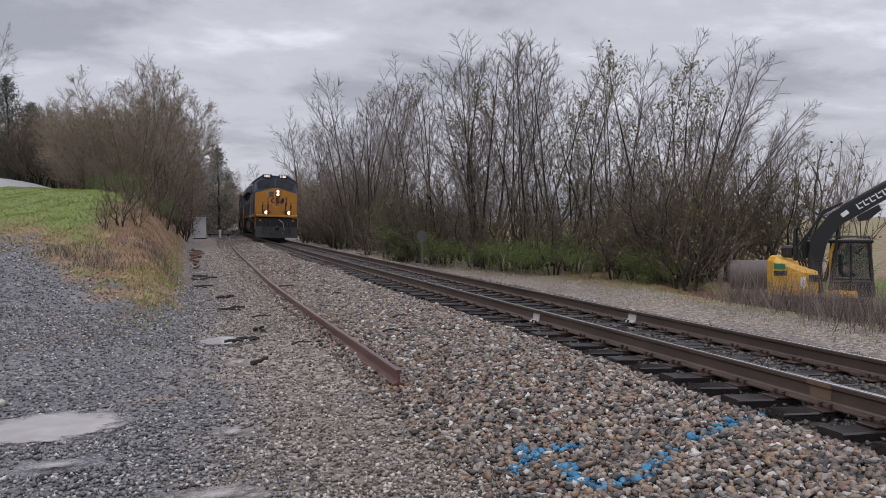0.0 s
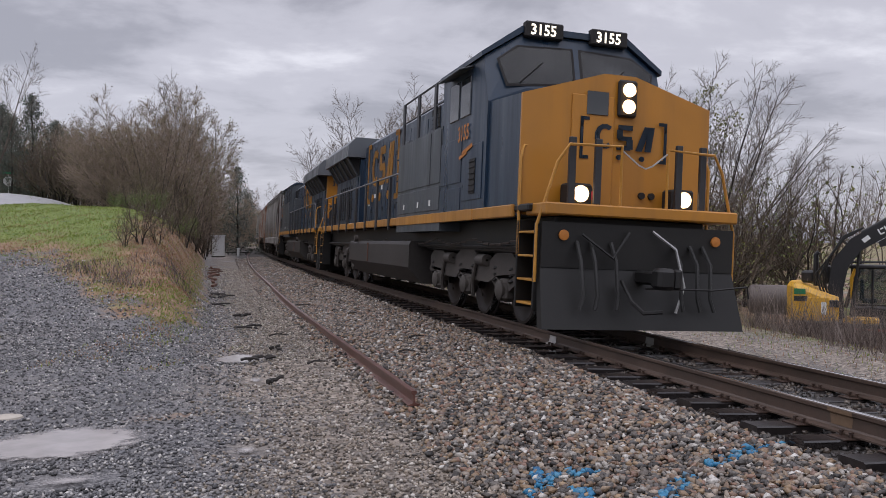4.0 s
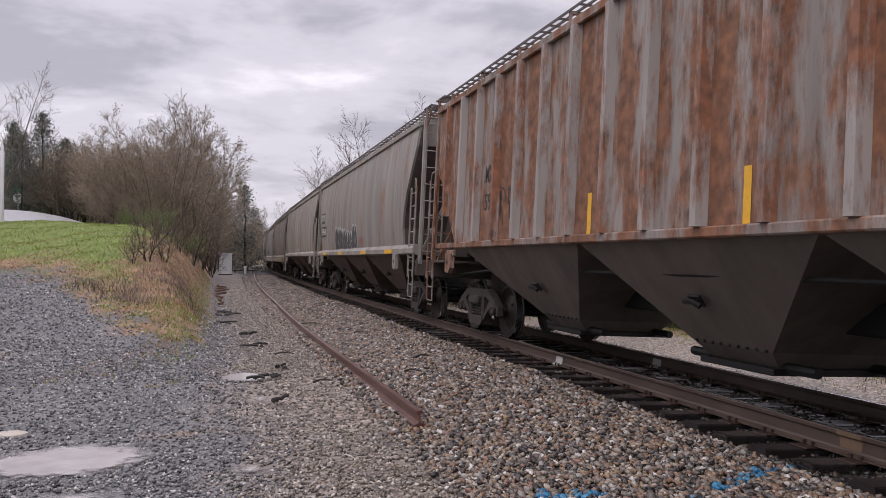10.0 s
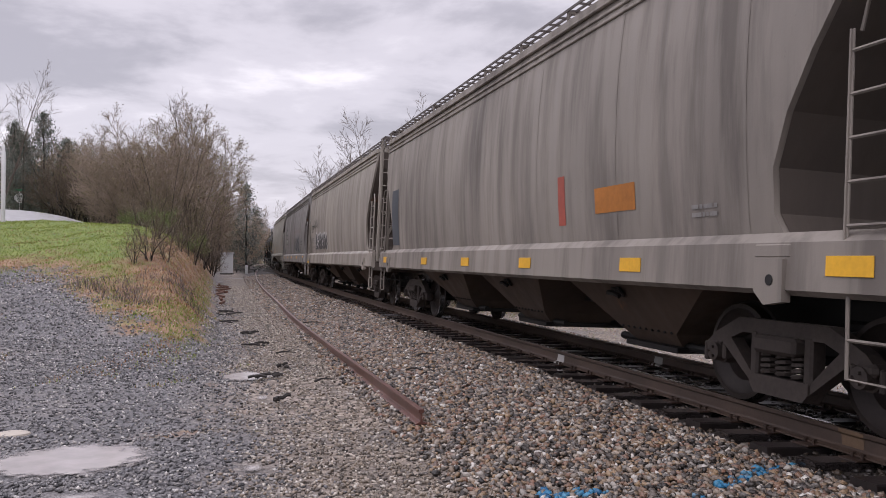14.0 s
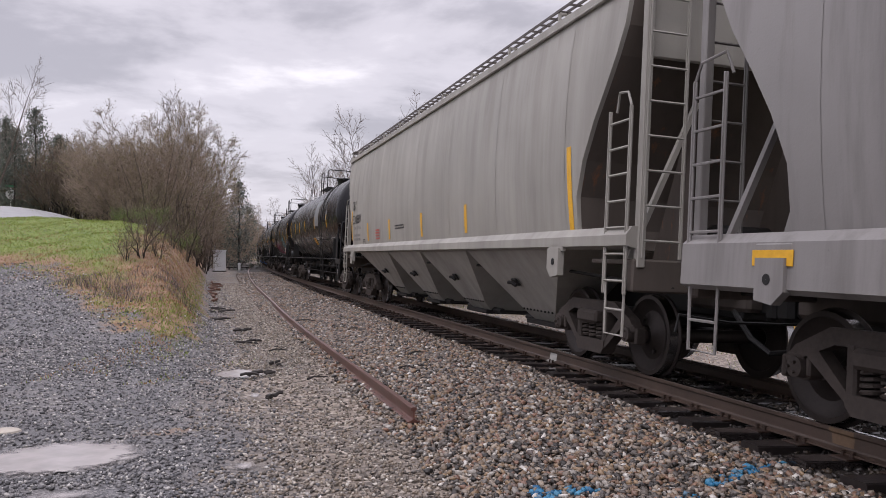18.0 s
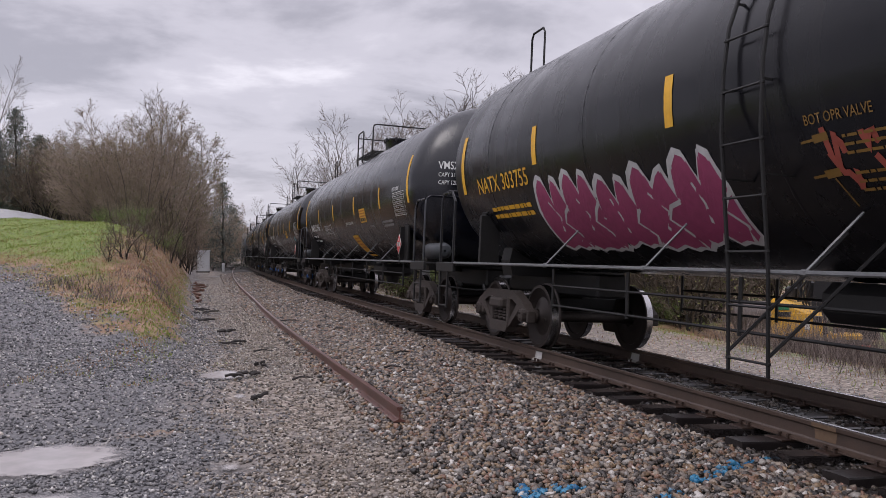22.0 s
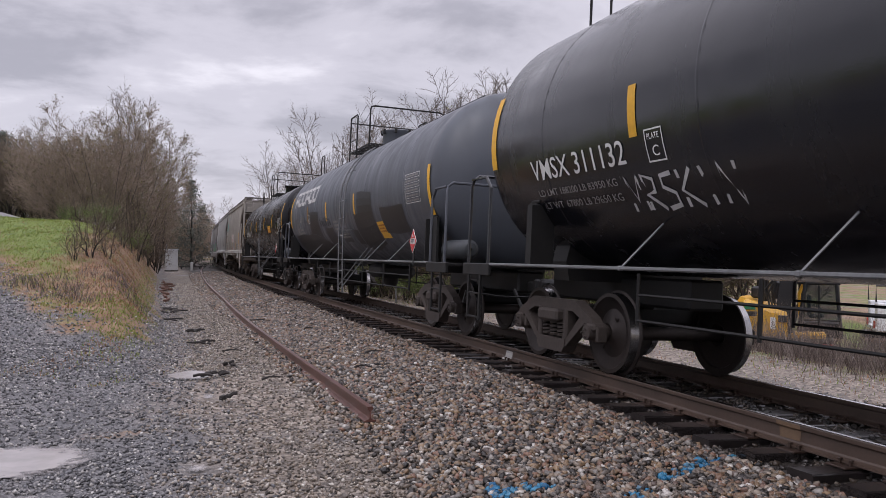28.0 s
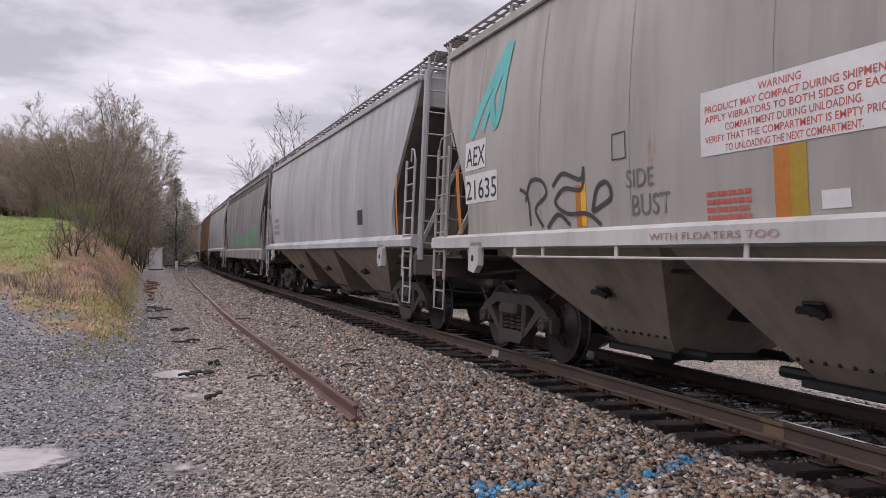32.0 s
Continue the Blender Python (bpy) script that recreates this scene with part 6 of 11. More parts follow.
def litter():
    r = random.Random(9)
    spots = [(0.62, 11.95, 0.10), (0.80, 12.1, 0.07), (0.35, 22.0, 0.25), (0.15, 24.5, 0.28), (0.75, 16.2, 0.16), (0.85, 18.6, 0.15), (0.45, 26.5, 0.2), (0.72, 9.9, 0.06), (0.98, 12.9, 0.05)]
    for x, y, k in spots:
        sh = Shape()
        for i in range(6):
            a = r.uniform(0, 6.28)
            p = Vector((r.uniform(-k, k), r.uniform(-k, k), 0.03 + 0.03 * r.random()))
            q = p + Vector((math.cos(a) * k * 1.6, math.sin(a) * k * 0.9, r.uniform(-0.01, 0.04)))
            sh.tube([p, (p + q) / 2 + Vector((0, 0, 0.015)), q], 0.022, 5)
        solid("debris", sh, STONE_DARK, "clump of dark wet twigs on the gravel", "debris", "debris on the lot", m=pose(x, y, float(ground_z(x, y)) + 0.005))
    for x, y, a, n in ((1.45, 11.2, 20, 0.30), (2.35, 20.5, -35, 0.55), (3.0, 17.3, 55, 0.4), (3.25, 12.6, 15, 0.3), (2.75, 11.3, -20, 0.25), (1.2, 14.6, -8, 0.35)):
        sh = Shape().tube([(-n / 2, 0, 0.02), (-0.1 * n, 0.03, 0.045), (n / 2, -0.02, 0.03)], 0.018, 5, True, 0.008).tube([(0, 0.01, 0.04), (0.2 * n, 0.12 * n, 0.06)], 0.009, 4)
        solid("stick", sh, STONE_DARK, "dark broken stick lying on ballast", "stick", "sticks on the ballast", m=pose(x, y, float(ground_z(x, y)) + 0.035, 0, 0, a))
    solid("flat_stone", Shape().lathe((0, 0, 0), "z", [(0.0, 0.17), (0.025, 0.16), (0.035, 0.12), (0.037, 0.001)], 11), PIPE_PALE, "pale flat piece of board on the gravel", "board", m=Matrix.Translation((-1.92, 8.75, float(ground_z(-1.92, 8.75)) + 0.01)) @ Matrix.Diagonal((1.0, 0.8, 1.0, 1.0)))
    # old rails and plates piled by the ditch
    for k in range(9):
        x, y = 0.05 + 0.35 * r.random(), 31 + 2.6 * k
        sh = Shape().box((0, 0, 0.06), (0.10, 2.2 * r.uniform(0.5, 1.2), 0.10), 0.015)
        solid("scrap_iron", sh, RUST_IRON, "rusty scrap iron bar in the ditch", "scrap iron", "scrap in the ditch", m=pose(x, y, float(ground_z(x, y)), 0, 0, r.uniform(-30, 30)))


PIPE_PALE = plain("pale_board", (0.40, 0.36, 0.31), 0.7, 0.0, 15, 0.2)
litter()


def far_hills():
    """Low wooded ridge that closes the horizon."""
    m, n, l, b = node_mat("hazed_distant_woods")
    # the haze of the distance is put into this pale blue-grey colour
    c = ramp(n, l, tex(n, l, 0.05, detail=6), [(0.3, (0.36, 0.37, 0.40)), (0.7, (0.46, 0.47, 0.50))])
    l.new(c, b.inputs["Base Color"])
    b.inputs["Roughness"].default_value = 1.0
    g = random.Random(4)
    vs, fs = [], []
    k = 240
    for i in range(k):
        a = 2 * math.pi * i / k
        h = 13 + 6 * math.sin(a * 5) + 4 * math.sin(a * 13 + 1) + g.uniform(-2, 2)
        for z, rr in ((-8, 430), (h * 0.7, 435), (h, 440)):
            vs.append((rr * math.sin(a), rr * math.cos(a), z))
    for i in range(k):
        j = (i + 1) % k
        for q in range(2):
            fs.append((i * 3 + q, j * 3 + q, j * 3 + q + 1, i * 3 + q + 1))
    tagged(new("backdrop", raw_mesh("backdrop", vs, fs, m)), "low wooded ridge with haze painted into its pale grey", "backdrop", kind="structure")


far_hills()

# ---- train: shared pieces ----
SPEED = 12.3
TRAIN = []             # (root, place at the start, wheels, wheel radius)
BLACK_IRON = plain("black_iron", (0.011, 0.0105, 0.0105), 0.6, 0.2, 30, 0.5)
DUST_IRON = plain("dusty_iron", (0.058, 0.046, 0.040), 0.75, 0.2, 25, 0.5)
WHEEL_STEEL = plain("wheel_steel", (0.038, 0.030, 0.027), 0.55, 0.5, 30, 0.45)
TREAD_STEEL = plain("tread_steel", (0.36, 0.35, 0.35), 0.25, 1.0, 60, 0.2, 0.0005)
OLIVE_TAPE = plain("olive_yellow_tape", (0.33, 0.22, 0.02), 0.55, 0.0, 20, 0.3)
DULL_YELLOW = plain("dull_yellow_stencil", (0.22, 0.12, 0.02), 0.6, 0.0, 20, 0.3)
YELLOW = plain("yellow_tape", (0.72, 0.385, 0.02), 0.5, 0.0, 20, 0.25)
ORANGE = plain("orange_tape", (0.42, 0.15, 0.02), 0.6, 0.0, 20, 0.3)
LETTER_WHITE = plain("white_lettering", (0.66, 0.66, 0.64), 0.55, 0.0, 25, 0.2)
LETTER_BLACK = plain("black_lettering", (0.022, 0.022, 0.024), 0.6, 0.0, 25, 0.3)
LETTER_FADED = plain("faded_lettering", (0.24, 0.23, 0.22), 0.7, 0.0, 25, 0.3)
LETTER_RED = plain("red_lettering", (0.50, 0.10, 0.08), 0.6, 0.0, 25, 0.3)
RED = plain("red_paint", (0.50, 0.03, 0.03), 0.5, 0.0, 25, 0.25)
BLUE_CAP = plain("blue_paint", (0.03, 0.12, 0.36), 0.5, 0.0, 25, 0.3)
RAIL_STEEL = plain("grey_rail_steel", (0.16, 0.165, 0.17), 0.45, 0.2, 30, 0.35)
RESERVOIR_GREY = plain("grey_reservoir_paint", (0.040, 0.045, 0.050), 0.5, 0.0, 12, 0.35)
GALV = plain("galvanised_steel", (0.40, 0.40, 0.40), 0.5, 0.6, 30, 0.3)
WALK_STEEL = plain("grating_steel", (0.11, 0.095, 0.09), 0.6, 0.3, 30, 0.4)
HOSE = plain("black_rubber", (0.015, 0.015, 0.015), 0.7, 0.0, 30, 0.3)
CACHE = {}


def cached(key, build, material):
    if key not in CACHE:
        CACHE[key] = build().mesh(key, material)
    return CACHE[key]


def text_mesh(words, size, material, w_at, y0, z0, squeeze=1.0, name="lettering", proud=0.007):
    """Letters laid on a car's side: from y0 towards smaller y, baseline z0; w_at(z) is the half width there."""
    cu = bpy.data.curves.new(name, "FONT")
    cu.body, cu.size, cu.resolution_u, cu.offset = words, size, 3, size * 0.005
    tmp = bpy.data.objects.new(name, cu)
    me = bpy.data.meshes.new_from_object(tmp)
    bpy.data.objects.remove(tmp)
    bpy.data.curves.remove(cu)
    bm = bmesh.new()
    bm.from_mesh(me)
    if size > 0.5:
        bmesh.ops.subdivide_edges(bm, edges=bm.edges, cuts=1)
    for v in bm.verts:
        u, h = v.co.x * squeeze, v.co.y
        z = z0 + h
        v.co = (-(w_at(z) + proud), y0 - u, z)
    bm.to_mesh(me)
    bm.free()
    me.materials.clear()
    me.materials.append(material)
    me.name = name
    return me


def patch(w_at, y0, y1, z0, z1, proud=0.005, shape=None, lean=0.0):
    """A thin panel on a car's side between y0 > y1 and z0 < z1, bent to its form."""
    sh = shape or Shape()
    n = max(1, int((z1 - z0) / 0.12))
    vs = []
    for i in range(n + 1):
        z = z0 + (z1 - z0) * i / n
        x = -(w_at(z) + proud)
        d = lean * (z - z0)
        vs += [(x, y0 - d, z), (x, y1 - d, z)]
    sh.add(vs, [(2 * i, 2 * i + 1, 2 * i + 3, 2 * i + 2) for i in range(n)])
    return sh


def stroke(w_at, pts, width, proud=0.006, shape=None):
    """A painted line over (along, height) points on a car's side."""
    sh = shape or Shape()
    pts = [Vector(p) for p in pts]
    fine = []
    for a, b in zip(pts[:-1], pts[1:]):
        k = max(1, int((b - a).length / 0.18))
        fine += [a + (b - a) * (i / k) for i in range(k)]
    fine.append(pts[-1])
    vs = []
    for i, p in enumerate(fine):
        d = (fine[min(i + 1, len(fine) - 1)] - fine[max(i - 1, 0)]).normalized() * (width / 2)
        for q in (p + Vector((-d.y, d.x)), p - Vector((-d.y, d.x))):
            vs.append((-(w_at(q.y) + proud), q.x, q.y))
    sh.add(vs, [(2 * i, 2 * i + 1, 2 * i + 3, 2 * i + 2) for i in range(len(fine) - 1)])
    return sh


def scrawl(seed, y0, y1, z0, z1, count):
    """Wild spray-can letter shapes, no real writing."""
    r = random.Random(seed)
    lines = []
    for i in range(count):
        c = y0 + (y1 - y0) * (i + 0.5) / count
        w, h = abs(y1 - y0) / count * 0.8, z1 - z0
        a, ph = r.uniform(0.5, 1.0), r.uniform(0, 6)
        line = []
        for j in range(14):
            u = j / 13
            line.append((c - w * 0.5 * math.cos(u * 5.2 + ph) * a, z0 + h * (0.5 + 0.48 * math.sin(u * r.choice((4.1, 5.3, 6.2)) + ph * 0.7) * (0.6 + 0.4 * u))))
        lines.append(line)
    return lines


def side_frame():
    """Cast side frame of a freight truck, centred on the bolster."""
    sh = Shape()
    a, b = -0.065, 0.065
    sh.prism([(-1.02, 0.53), (-0.92, 0.63), (-0.55, 0.80), (0.55, 0.80), (0.92, 0.63), (1.02, 0.53), (0.86, 0.53), (0.50, 0.67), (-0.50, 0.67), (-0.86, 0.53)], "x", a, b)
    sh.prism([(-0.80, 0.56), (-0.68, 0.62), (-0.36, 0.33), (-0.30, 0.20)], "x", a, b)
    sh.prism([(0.80, 0.56), (0.30, 0.20), (0.36, 0.33), (0.68, 0.62)], "x", a, b)
    sh.prism([(-0.36, 0.33), (0.36, 0.33), (0.36, 0.24), (0.30, 0.17), (-0.30, 0.17), (-0.36, 0.24)], "x", a - 0.02, b + 0.02)
    for s in (-1, 1):
        sh.box((0, s * 0.33, 0.5), (0.15, 0.10, 0.40), 0.02)
        sh.box((0, s * 0.93, 0.52), (0.17, 0.20, 0.10), 0.03)
        sh.box((0, s * 1.06, 0.45), (0.13, 0.05, 0.18), 0.015)
        sh.box((0, s * 0.78, 0.47), (0.13, 0.05, 0.16), 0.015)
    sh.box((0, 0, 0.60), (0.30, 0.52, 0.15), 0.03)
    return sh


def springs():
    sh = Shape()
    for y in (-0.19, 0.0, 0.19):
        pts = []
        for i in range(33):
            a = i / 8 * 2 * math.pi
            pts.append((0.07 * math.cos(a), y + 0.07 * math.sin(a), 0.34 + 0.19 * i / 32))
        sh.tube(pts, 0.019, 5)
    return sh


def axle_cap():
    sh = Shape()
    sh.lathe((0, 0, 0), "x", [(-0.13, 0.001), (-0.13, 0.05), (-0.12, 0.085), (-0.02, 0.09), (-0.015, 0.11), (0.11, 0.11)], 14)
    for i in range(3):
        a = i * 2.094
        sh.lathe((-0.135, 0.045 * math.cos(a), 0.045 * math.sin(a)), "x", [(-0.02, 0.001), (-0.02, 0.014), (0.01, 0.014)], 6)
    return sh


def wheel_pair(r):
    def build():
        sh = Shape()
        for s in (-1, 1):
            prof = [(0.70, 0.10), (0.675, r * 0.30), (0.71, r * 0.55), (0.695, r - 0.07), (0.672, r - 0.055), (0.672, r + 0.026), (0.690, r + 0.028), (0.705, r + 0.004)]
            sh.lathe((0, 0, 0), "x", [(s * u, q) for u, q in prof], 36)
            prof = [(0.805, r - 0.006), (0.81, r - 0.05), (0.785, r - 0.07), (0.745, r * 0.6), (0.80, r * 0.30), (0.83, 0.11), (0.83, 0.085), (0.90, 0.08)]
            sh.lathe((0, 0, 0), "x", [(s * u, q) for u, q in prof], 36)
            for k in range(2):
                a = k * math.pi + 0.4
                sh.box((s * 0.79, r * 0.45 * math.cos(a), r * 0.45 * math.sin(a)), (0.02, 0.05, 0.05), 0.008)
        sh.lathe((0, 0, 0), "x", [(-0.72, 0.085), (-0.6, 0.08), (0.6, 0.08), (0.72, 0.085)], 14)
        return sh
    return build


def wheel_tread(r, s):
    def build():
        sh = Shape()
        sh.lathe((0, 0, 0), "x", [(s * u, q) for u, q in ((0.705, r + 0.004), (0.73, r + 0.001), (0.805, r - 0.006))], 36)
        return sh
    return build


def add_truck(root, y0, wheels, cap_material=None):
    """A two-axle truck under a car, at y0 along it."""
    tr = new("truck")
    tr.parent = root
    tr.location = (0, y0, 0)
    part("bolster", cached("bolster", lambda: Shape().box((0, 0, 0.62), (2.1, 0.38, 0.22), 0.03).box((0, 0, 0.76), (0.5, 0.5, 0.12), 0.03), BLACK_IRON), BLACK_IRON, tr)
    for s in (-1, 1):
        sf = part("side_frame", cached("side_frame", side_frame, DUST_IRON), None, tr)
        sf.location = (s * 1.0, 0, 0)
        sp = part("spring_set", cached("spring_set", springs, DUST_IRON), None, tr)
        sp.location = (s * 1.0, 0, 0)
        for dy in (-0.89, 0.89):
            c = part("axle_cap", cached("axle_cap" + (cap_material.name if cap_material else ""), axle_cap, cap_material or DUST_IRON), None, tr)
            c.location = (s * 0.98, dy, 0.457)
            c.scale = (-s if s > 0 else 1, 1, 1)
    tag = "brake_beam"
    part(tag, cached(tag, lambda: Shape().box((0, 0.45, 0.42), (1.9, 0.07, 0.09), 0.02).box((0, -0.45, 0.42), (1.9, 0.07, 0.09), 0.02).box((-0.72, 0.43, 0.45), (0.09, 0.06, 0.3), 0.02).box((-0.72, -0.43, 0.45), (0.09, 0.06, 0.3), 0.02), BLACK_IRON), None, tr)
    for dy in (-0.89, 0.89):
        w = part("wheel_set", cached("wheel_set", wheel_pair(0.457), WHEEL_STEEL), None, root)
        w.location = (0, y0 + dy, 0.457)
        for s in (-1, 1):
            part("tread", cached("tread" + str(s), wheel_tread(0.457, s), TREAD_STEEL), None, w, "polished steel tread")
        wheels.append((w, y0 + dy, 0.457))


def coupler():
    sh = Shape()
    sh.box((0, 0.25, 0.86), (0.16, 0.62, 0.18), 0.03)
    sh.box((0.03, 0.60, 0.86), (0.26, 0.24, 0.28), 0.05)
    sh.box((-0.12, 0.68, 0.86), (0.10, 0.14, 0.26), 0.03)
    sh.tube([(0.35, 0.1, 0.80), (0.36, 0.4, 0.55), (0.30, 0.62, 0.42), (0.1, 0.72, 0.45)], 0.028, 6)
    sh.tube([(0.1, 0.3, 0.72), (-0.9, 0.3, 0.72), (-1.45, 0.3, 0.78), (-1.48, 0.3, 0.62)], 0.014, 5)
    return sh


def add_couplers(root, half):
    for s in (-1, 1):
        c = part("coupler", cached("coupler", coupler, BLACK_IRON), None, root)
        c.matrix_basis = pose(0, s * (half - 0.55), 0, 0, 0, 0 if s > 0 else 180)


def ladder_shape(pts0, pts1, rungs, z0, z1, r=0.014, stile=0.045):
    """Two upright stiles at (x, y) points and rungs between them."""
    sh = Shape()
    for p in (pts0, pts1):
        sh.box((p[0], p[1], (z0 + z1) / 2), (stile * 0.4, stile, z1 - z0), 0.004)
        sh.box((p[0], p[1], (z0 + z1) / 2), (stile, stile * 0.35, z1 - z0), 0.004)
    for i in range(rungs):
        z = z0 + (z1 - z0) * (i + 0.5) / rungs
        sh.tube([(*pts0, z), (*pts1, z)], r, 5)
    return sh


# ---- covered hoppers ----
# Dirt of the end sills, and recess shade painted onto the slope sheets
END_GRIME_SHADE = car_paint("grimy_shaded_end_paint", (0.075, 0.060, 0.050), 0.7, 0.25, 0.6, seed=17)
ROUND = [(1.42, 1.50, 1.15), (1.65, 1.535, 1.28), (2.0, 1.57, 1.27), (2.4, 1.597, 1.10), (2.8, 1.605, 0.85), (3.15, 1.60, 0.60), (3.45, 1.585, 0.42), (3.75, 1.56, 0.30), (4.05, 1.525, 0.28), (4.20, 1.50, 0.28)]
FLAT = [(1.50, 1.49, 1.66), (1.6, 1.49, 1.6), (2.0, 1.49, 1.25), (2.6, 1.49, 0.72), (3.0, 1.49, 0.36), (3.3, 1.49, 0.30), (3.8, 1.49, 0.28), (4.22, 1.49, 0.28)]


def width_of(profile):
    zs, ws = [p[0] for p in profile], [p[1] for p in profile]
    return lambda z: float(np.interp(z, zs, ws))


def hopper_car(label, length, paint, bays=3, deep=True, posts=False, seams=7, dark_under=None, low_sill=False, group="covered hoppers of the train"):
    """A covered hopper, its visible side at -x; returns root, wheels and the side's half width by height."""
    root = thing("hopper_car", label, "hopper car", group=group)
    wheels = []
    half = length / 2
    end = half - 0.50          # end sill
    prof = FLAT if posts else ROUND
    wid = width_of(prof)
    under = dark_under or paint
    # body shell with sloping ends
    sh = Shape()
    rings = []
    top = prof + ([(4.30, 1.42, 0.3), (4.40, 1.05, 0.3), (4.46, 0.5, 0.3)] if not posts else [(4.30, 1.36, 0.3), (4.36, 0.9, 0.3), (4.40, 0.4, 0.3)])
    for z, w, ins in top:
        e = end - ins
        rings.append([(-w, -e, z), (-w, e, z), (w, e, z), (w, -e, z)])
    fine = []
    for r0, r1 in zip(rings[:-1], rings[1:]):
        fine.append(r0)
        fine.append([tuple((a + b) / 2 for a, b in zip(p, q)) for p, q in zip(r0, r1)])
    fine.append(rings[-1])
    sh.loft(fine, smooth=True)
    part("body", sh, paint, root)
    # roof edge, side sill, end sills
    for s in (-1, 1):
        sh = Shape().box((s * 1.50, 0, 4.225), (0.10, 2 * end - 0.5, 0.11), 0.015).box((s * 1.535, 0, 4.17), (0.05, 2 * end - 0.5, 0.035), 0.01)
        part("roof_rail", sh, paint, root)
        if deep:
            sh = Shape().prism([(s * 1.50, 1.44), (s * 1.52, 1.50), (s * 1.60, 1.42), (s * 1.61, 1.07), (s * 1.54, 1.03), (s * 1.50, 1.05)], "y", -end, end)
        elif posts:
            sh = Shape().box((s * 1.52, 0, 1.55), (0.07, 2 * end - 0.7, 0.10), 0.015)
        elif low_sill:
            sh = Shape().prism([(s * 1.48, 1.56), (s * 1.54, 1.56), (s * 1.61, 1.52), (s * 1.61, 1.38), (s * 1.48, 1.36)], "y", -end, end)
        else:
            sh = Shape().prism([(s * 1.48, 1.62), (s * 1.54, 1.62), (s * 1.61, 1.53), (s * 1.61, 1.42), (s * 1.48, 1.39)], "y", -end, end)
        part("side_sill", sh, SILL_PALE if low_sill else paint, root)
    for s in (-1, 1):
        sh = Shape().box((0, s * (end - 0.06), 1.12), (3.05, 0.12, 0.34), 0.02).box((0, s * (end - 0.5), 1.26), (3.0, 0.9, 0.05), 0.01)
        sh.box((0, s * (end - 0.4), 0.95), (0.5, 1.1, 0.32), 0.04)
        part("end_sill", sh, END_GRIME_SHADE, root)
        for sx in (-1, 1):
            sh = Shape().box((sx * 1.44, s * (end - 0.02), 2.75), (0.09, 0.09, 3.1), 0.01)
            sh.prism([(sx * 1.40, 1.25), (sx * 1.46, 1.25), (sx * 0.7, 3.0), (sx * 0.64, 3.0)], "y", s * (end - 0.32), s * (end - 0.26))
            part("corner_post", sh, paint, root)
            sh = ladder_shape((sx * 1.575, s * (end - 0.06)), (sx * 1.575, s * (end - 0.50)), 7 if not deep else 6, 0.92 if not deep else 1.08, 2.85, 0.014)
            sh.tube([(sx * 1.575, s * (end - 0.06), 2.85), (sx * 1.575, s * (end - 0.14), 3.0), (sx * 1.52, s * (end - 0.42), 3.05), (sx * 1.5, s * (end - 0.5), 2.85)], 0.015, 5)
            part("side_ladder", sh, paint, root)
            sh = ladder_shape((sx * 1.44, s * (end + 0.02)), (sx * 1.0, s * (end + 0.02)), 9, 1.3, 4.5, 0.013)
            part("end_ladder", sh, paint, root)
            sh = Shape().tube([(sx * 1.56, s * (end - 0.08), 1.05), (sx * 1.56, s * (end - 0.09), 0.50), (sx * 1.56, s * (end - 0.47), 0.50), (sx * 1.56, s * (end - 0.48), 1.05)], 0.016, 5)
            sh.tube([(sx * 1.56, s * (end - 0.09), 0.76), (sx * 1.56, s * (end - 0.47), 0.76)], 0.014, 5)
            part("sill_step", sh, paint, root)
        # jacking pad beside the bolster, with a round hole
        j, up = (end - 1.20, 0.0) if deep else (end - 1.72, 0.10)
        for sx in (-1, 1):
            sh = Shape().prism([(s * (j + 0.16), 1.30 + up), (s * (j - 0.16), 1.30 + up), (s * (j - 0.16), 1.05 + up), (s * (j - 0.04), 0.95 + up), (s * (j + 0.16), 0.98 + up)], "x", sx * 1.56, sx * 1.64)
            sh.box((sx * 1.58, s * j, 1.36 + up * 0.5), (0.06, 0.40, 0.10), 0.01)
            pad = part("jacking_pad", sh, SILL_PALE if low_sill else paint, root)
            part("pad_hole", Shape().lathe((sx * 1.642, s * (j + 0.02), 1.14 + up), "x", [(-0.004, 0.002), (-0.004, 0.042), (0.0, 0.042), (0.003, 0.035), (0.003, 0.002)], 12), BLACK_IRON, pad)
    if low_sill:
        part("air_line", Shape().tube([(-1.58, 4.1, 1.27), (-1.58, -4.6, 1.26)], 0.013, 6), SILL_PALE, root, "pale pipe under the sill")
        for y in (4.05, 3.35, 1.9, 0.2, -1.4, -3.0, -4.5):
            part("pipe_hanger", Shape().box((-1.58, y, 1.32), (0.02, 0.05, 0.13), 0.005), SILL_PALE, root)
    part("centre_sill", Shape().box((0, 0, 0.86), (0.42, 2 * end, 0.30), 0.02), BLACK_IRON, root)
    # hopper bays and gates
    reach = half - 3.15
    n = bays
    for i in range(n):
        c0, c1 = -reach + 2 * reach * i / n, -reach + 2 * reach * (i + 1) / n
        c = (c0 + c1) / 2
        z0 = 0.34
        zt = prof[0][0] + 0.02
        e0, e1 = (c0 - (0.75 if i == 0 else 0.0)), (c1 + (0.75 if i == n - 1 else 0.0))
        w = prof[0][1] - 0.03
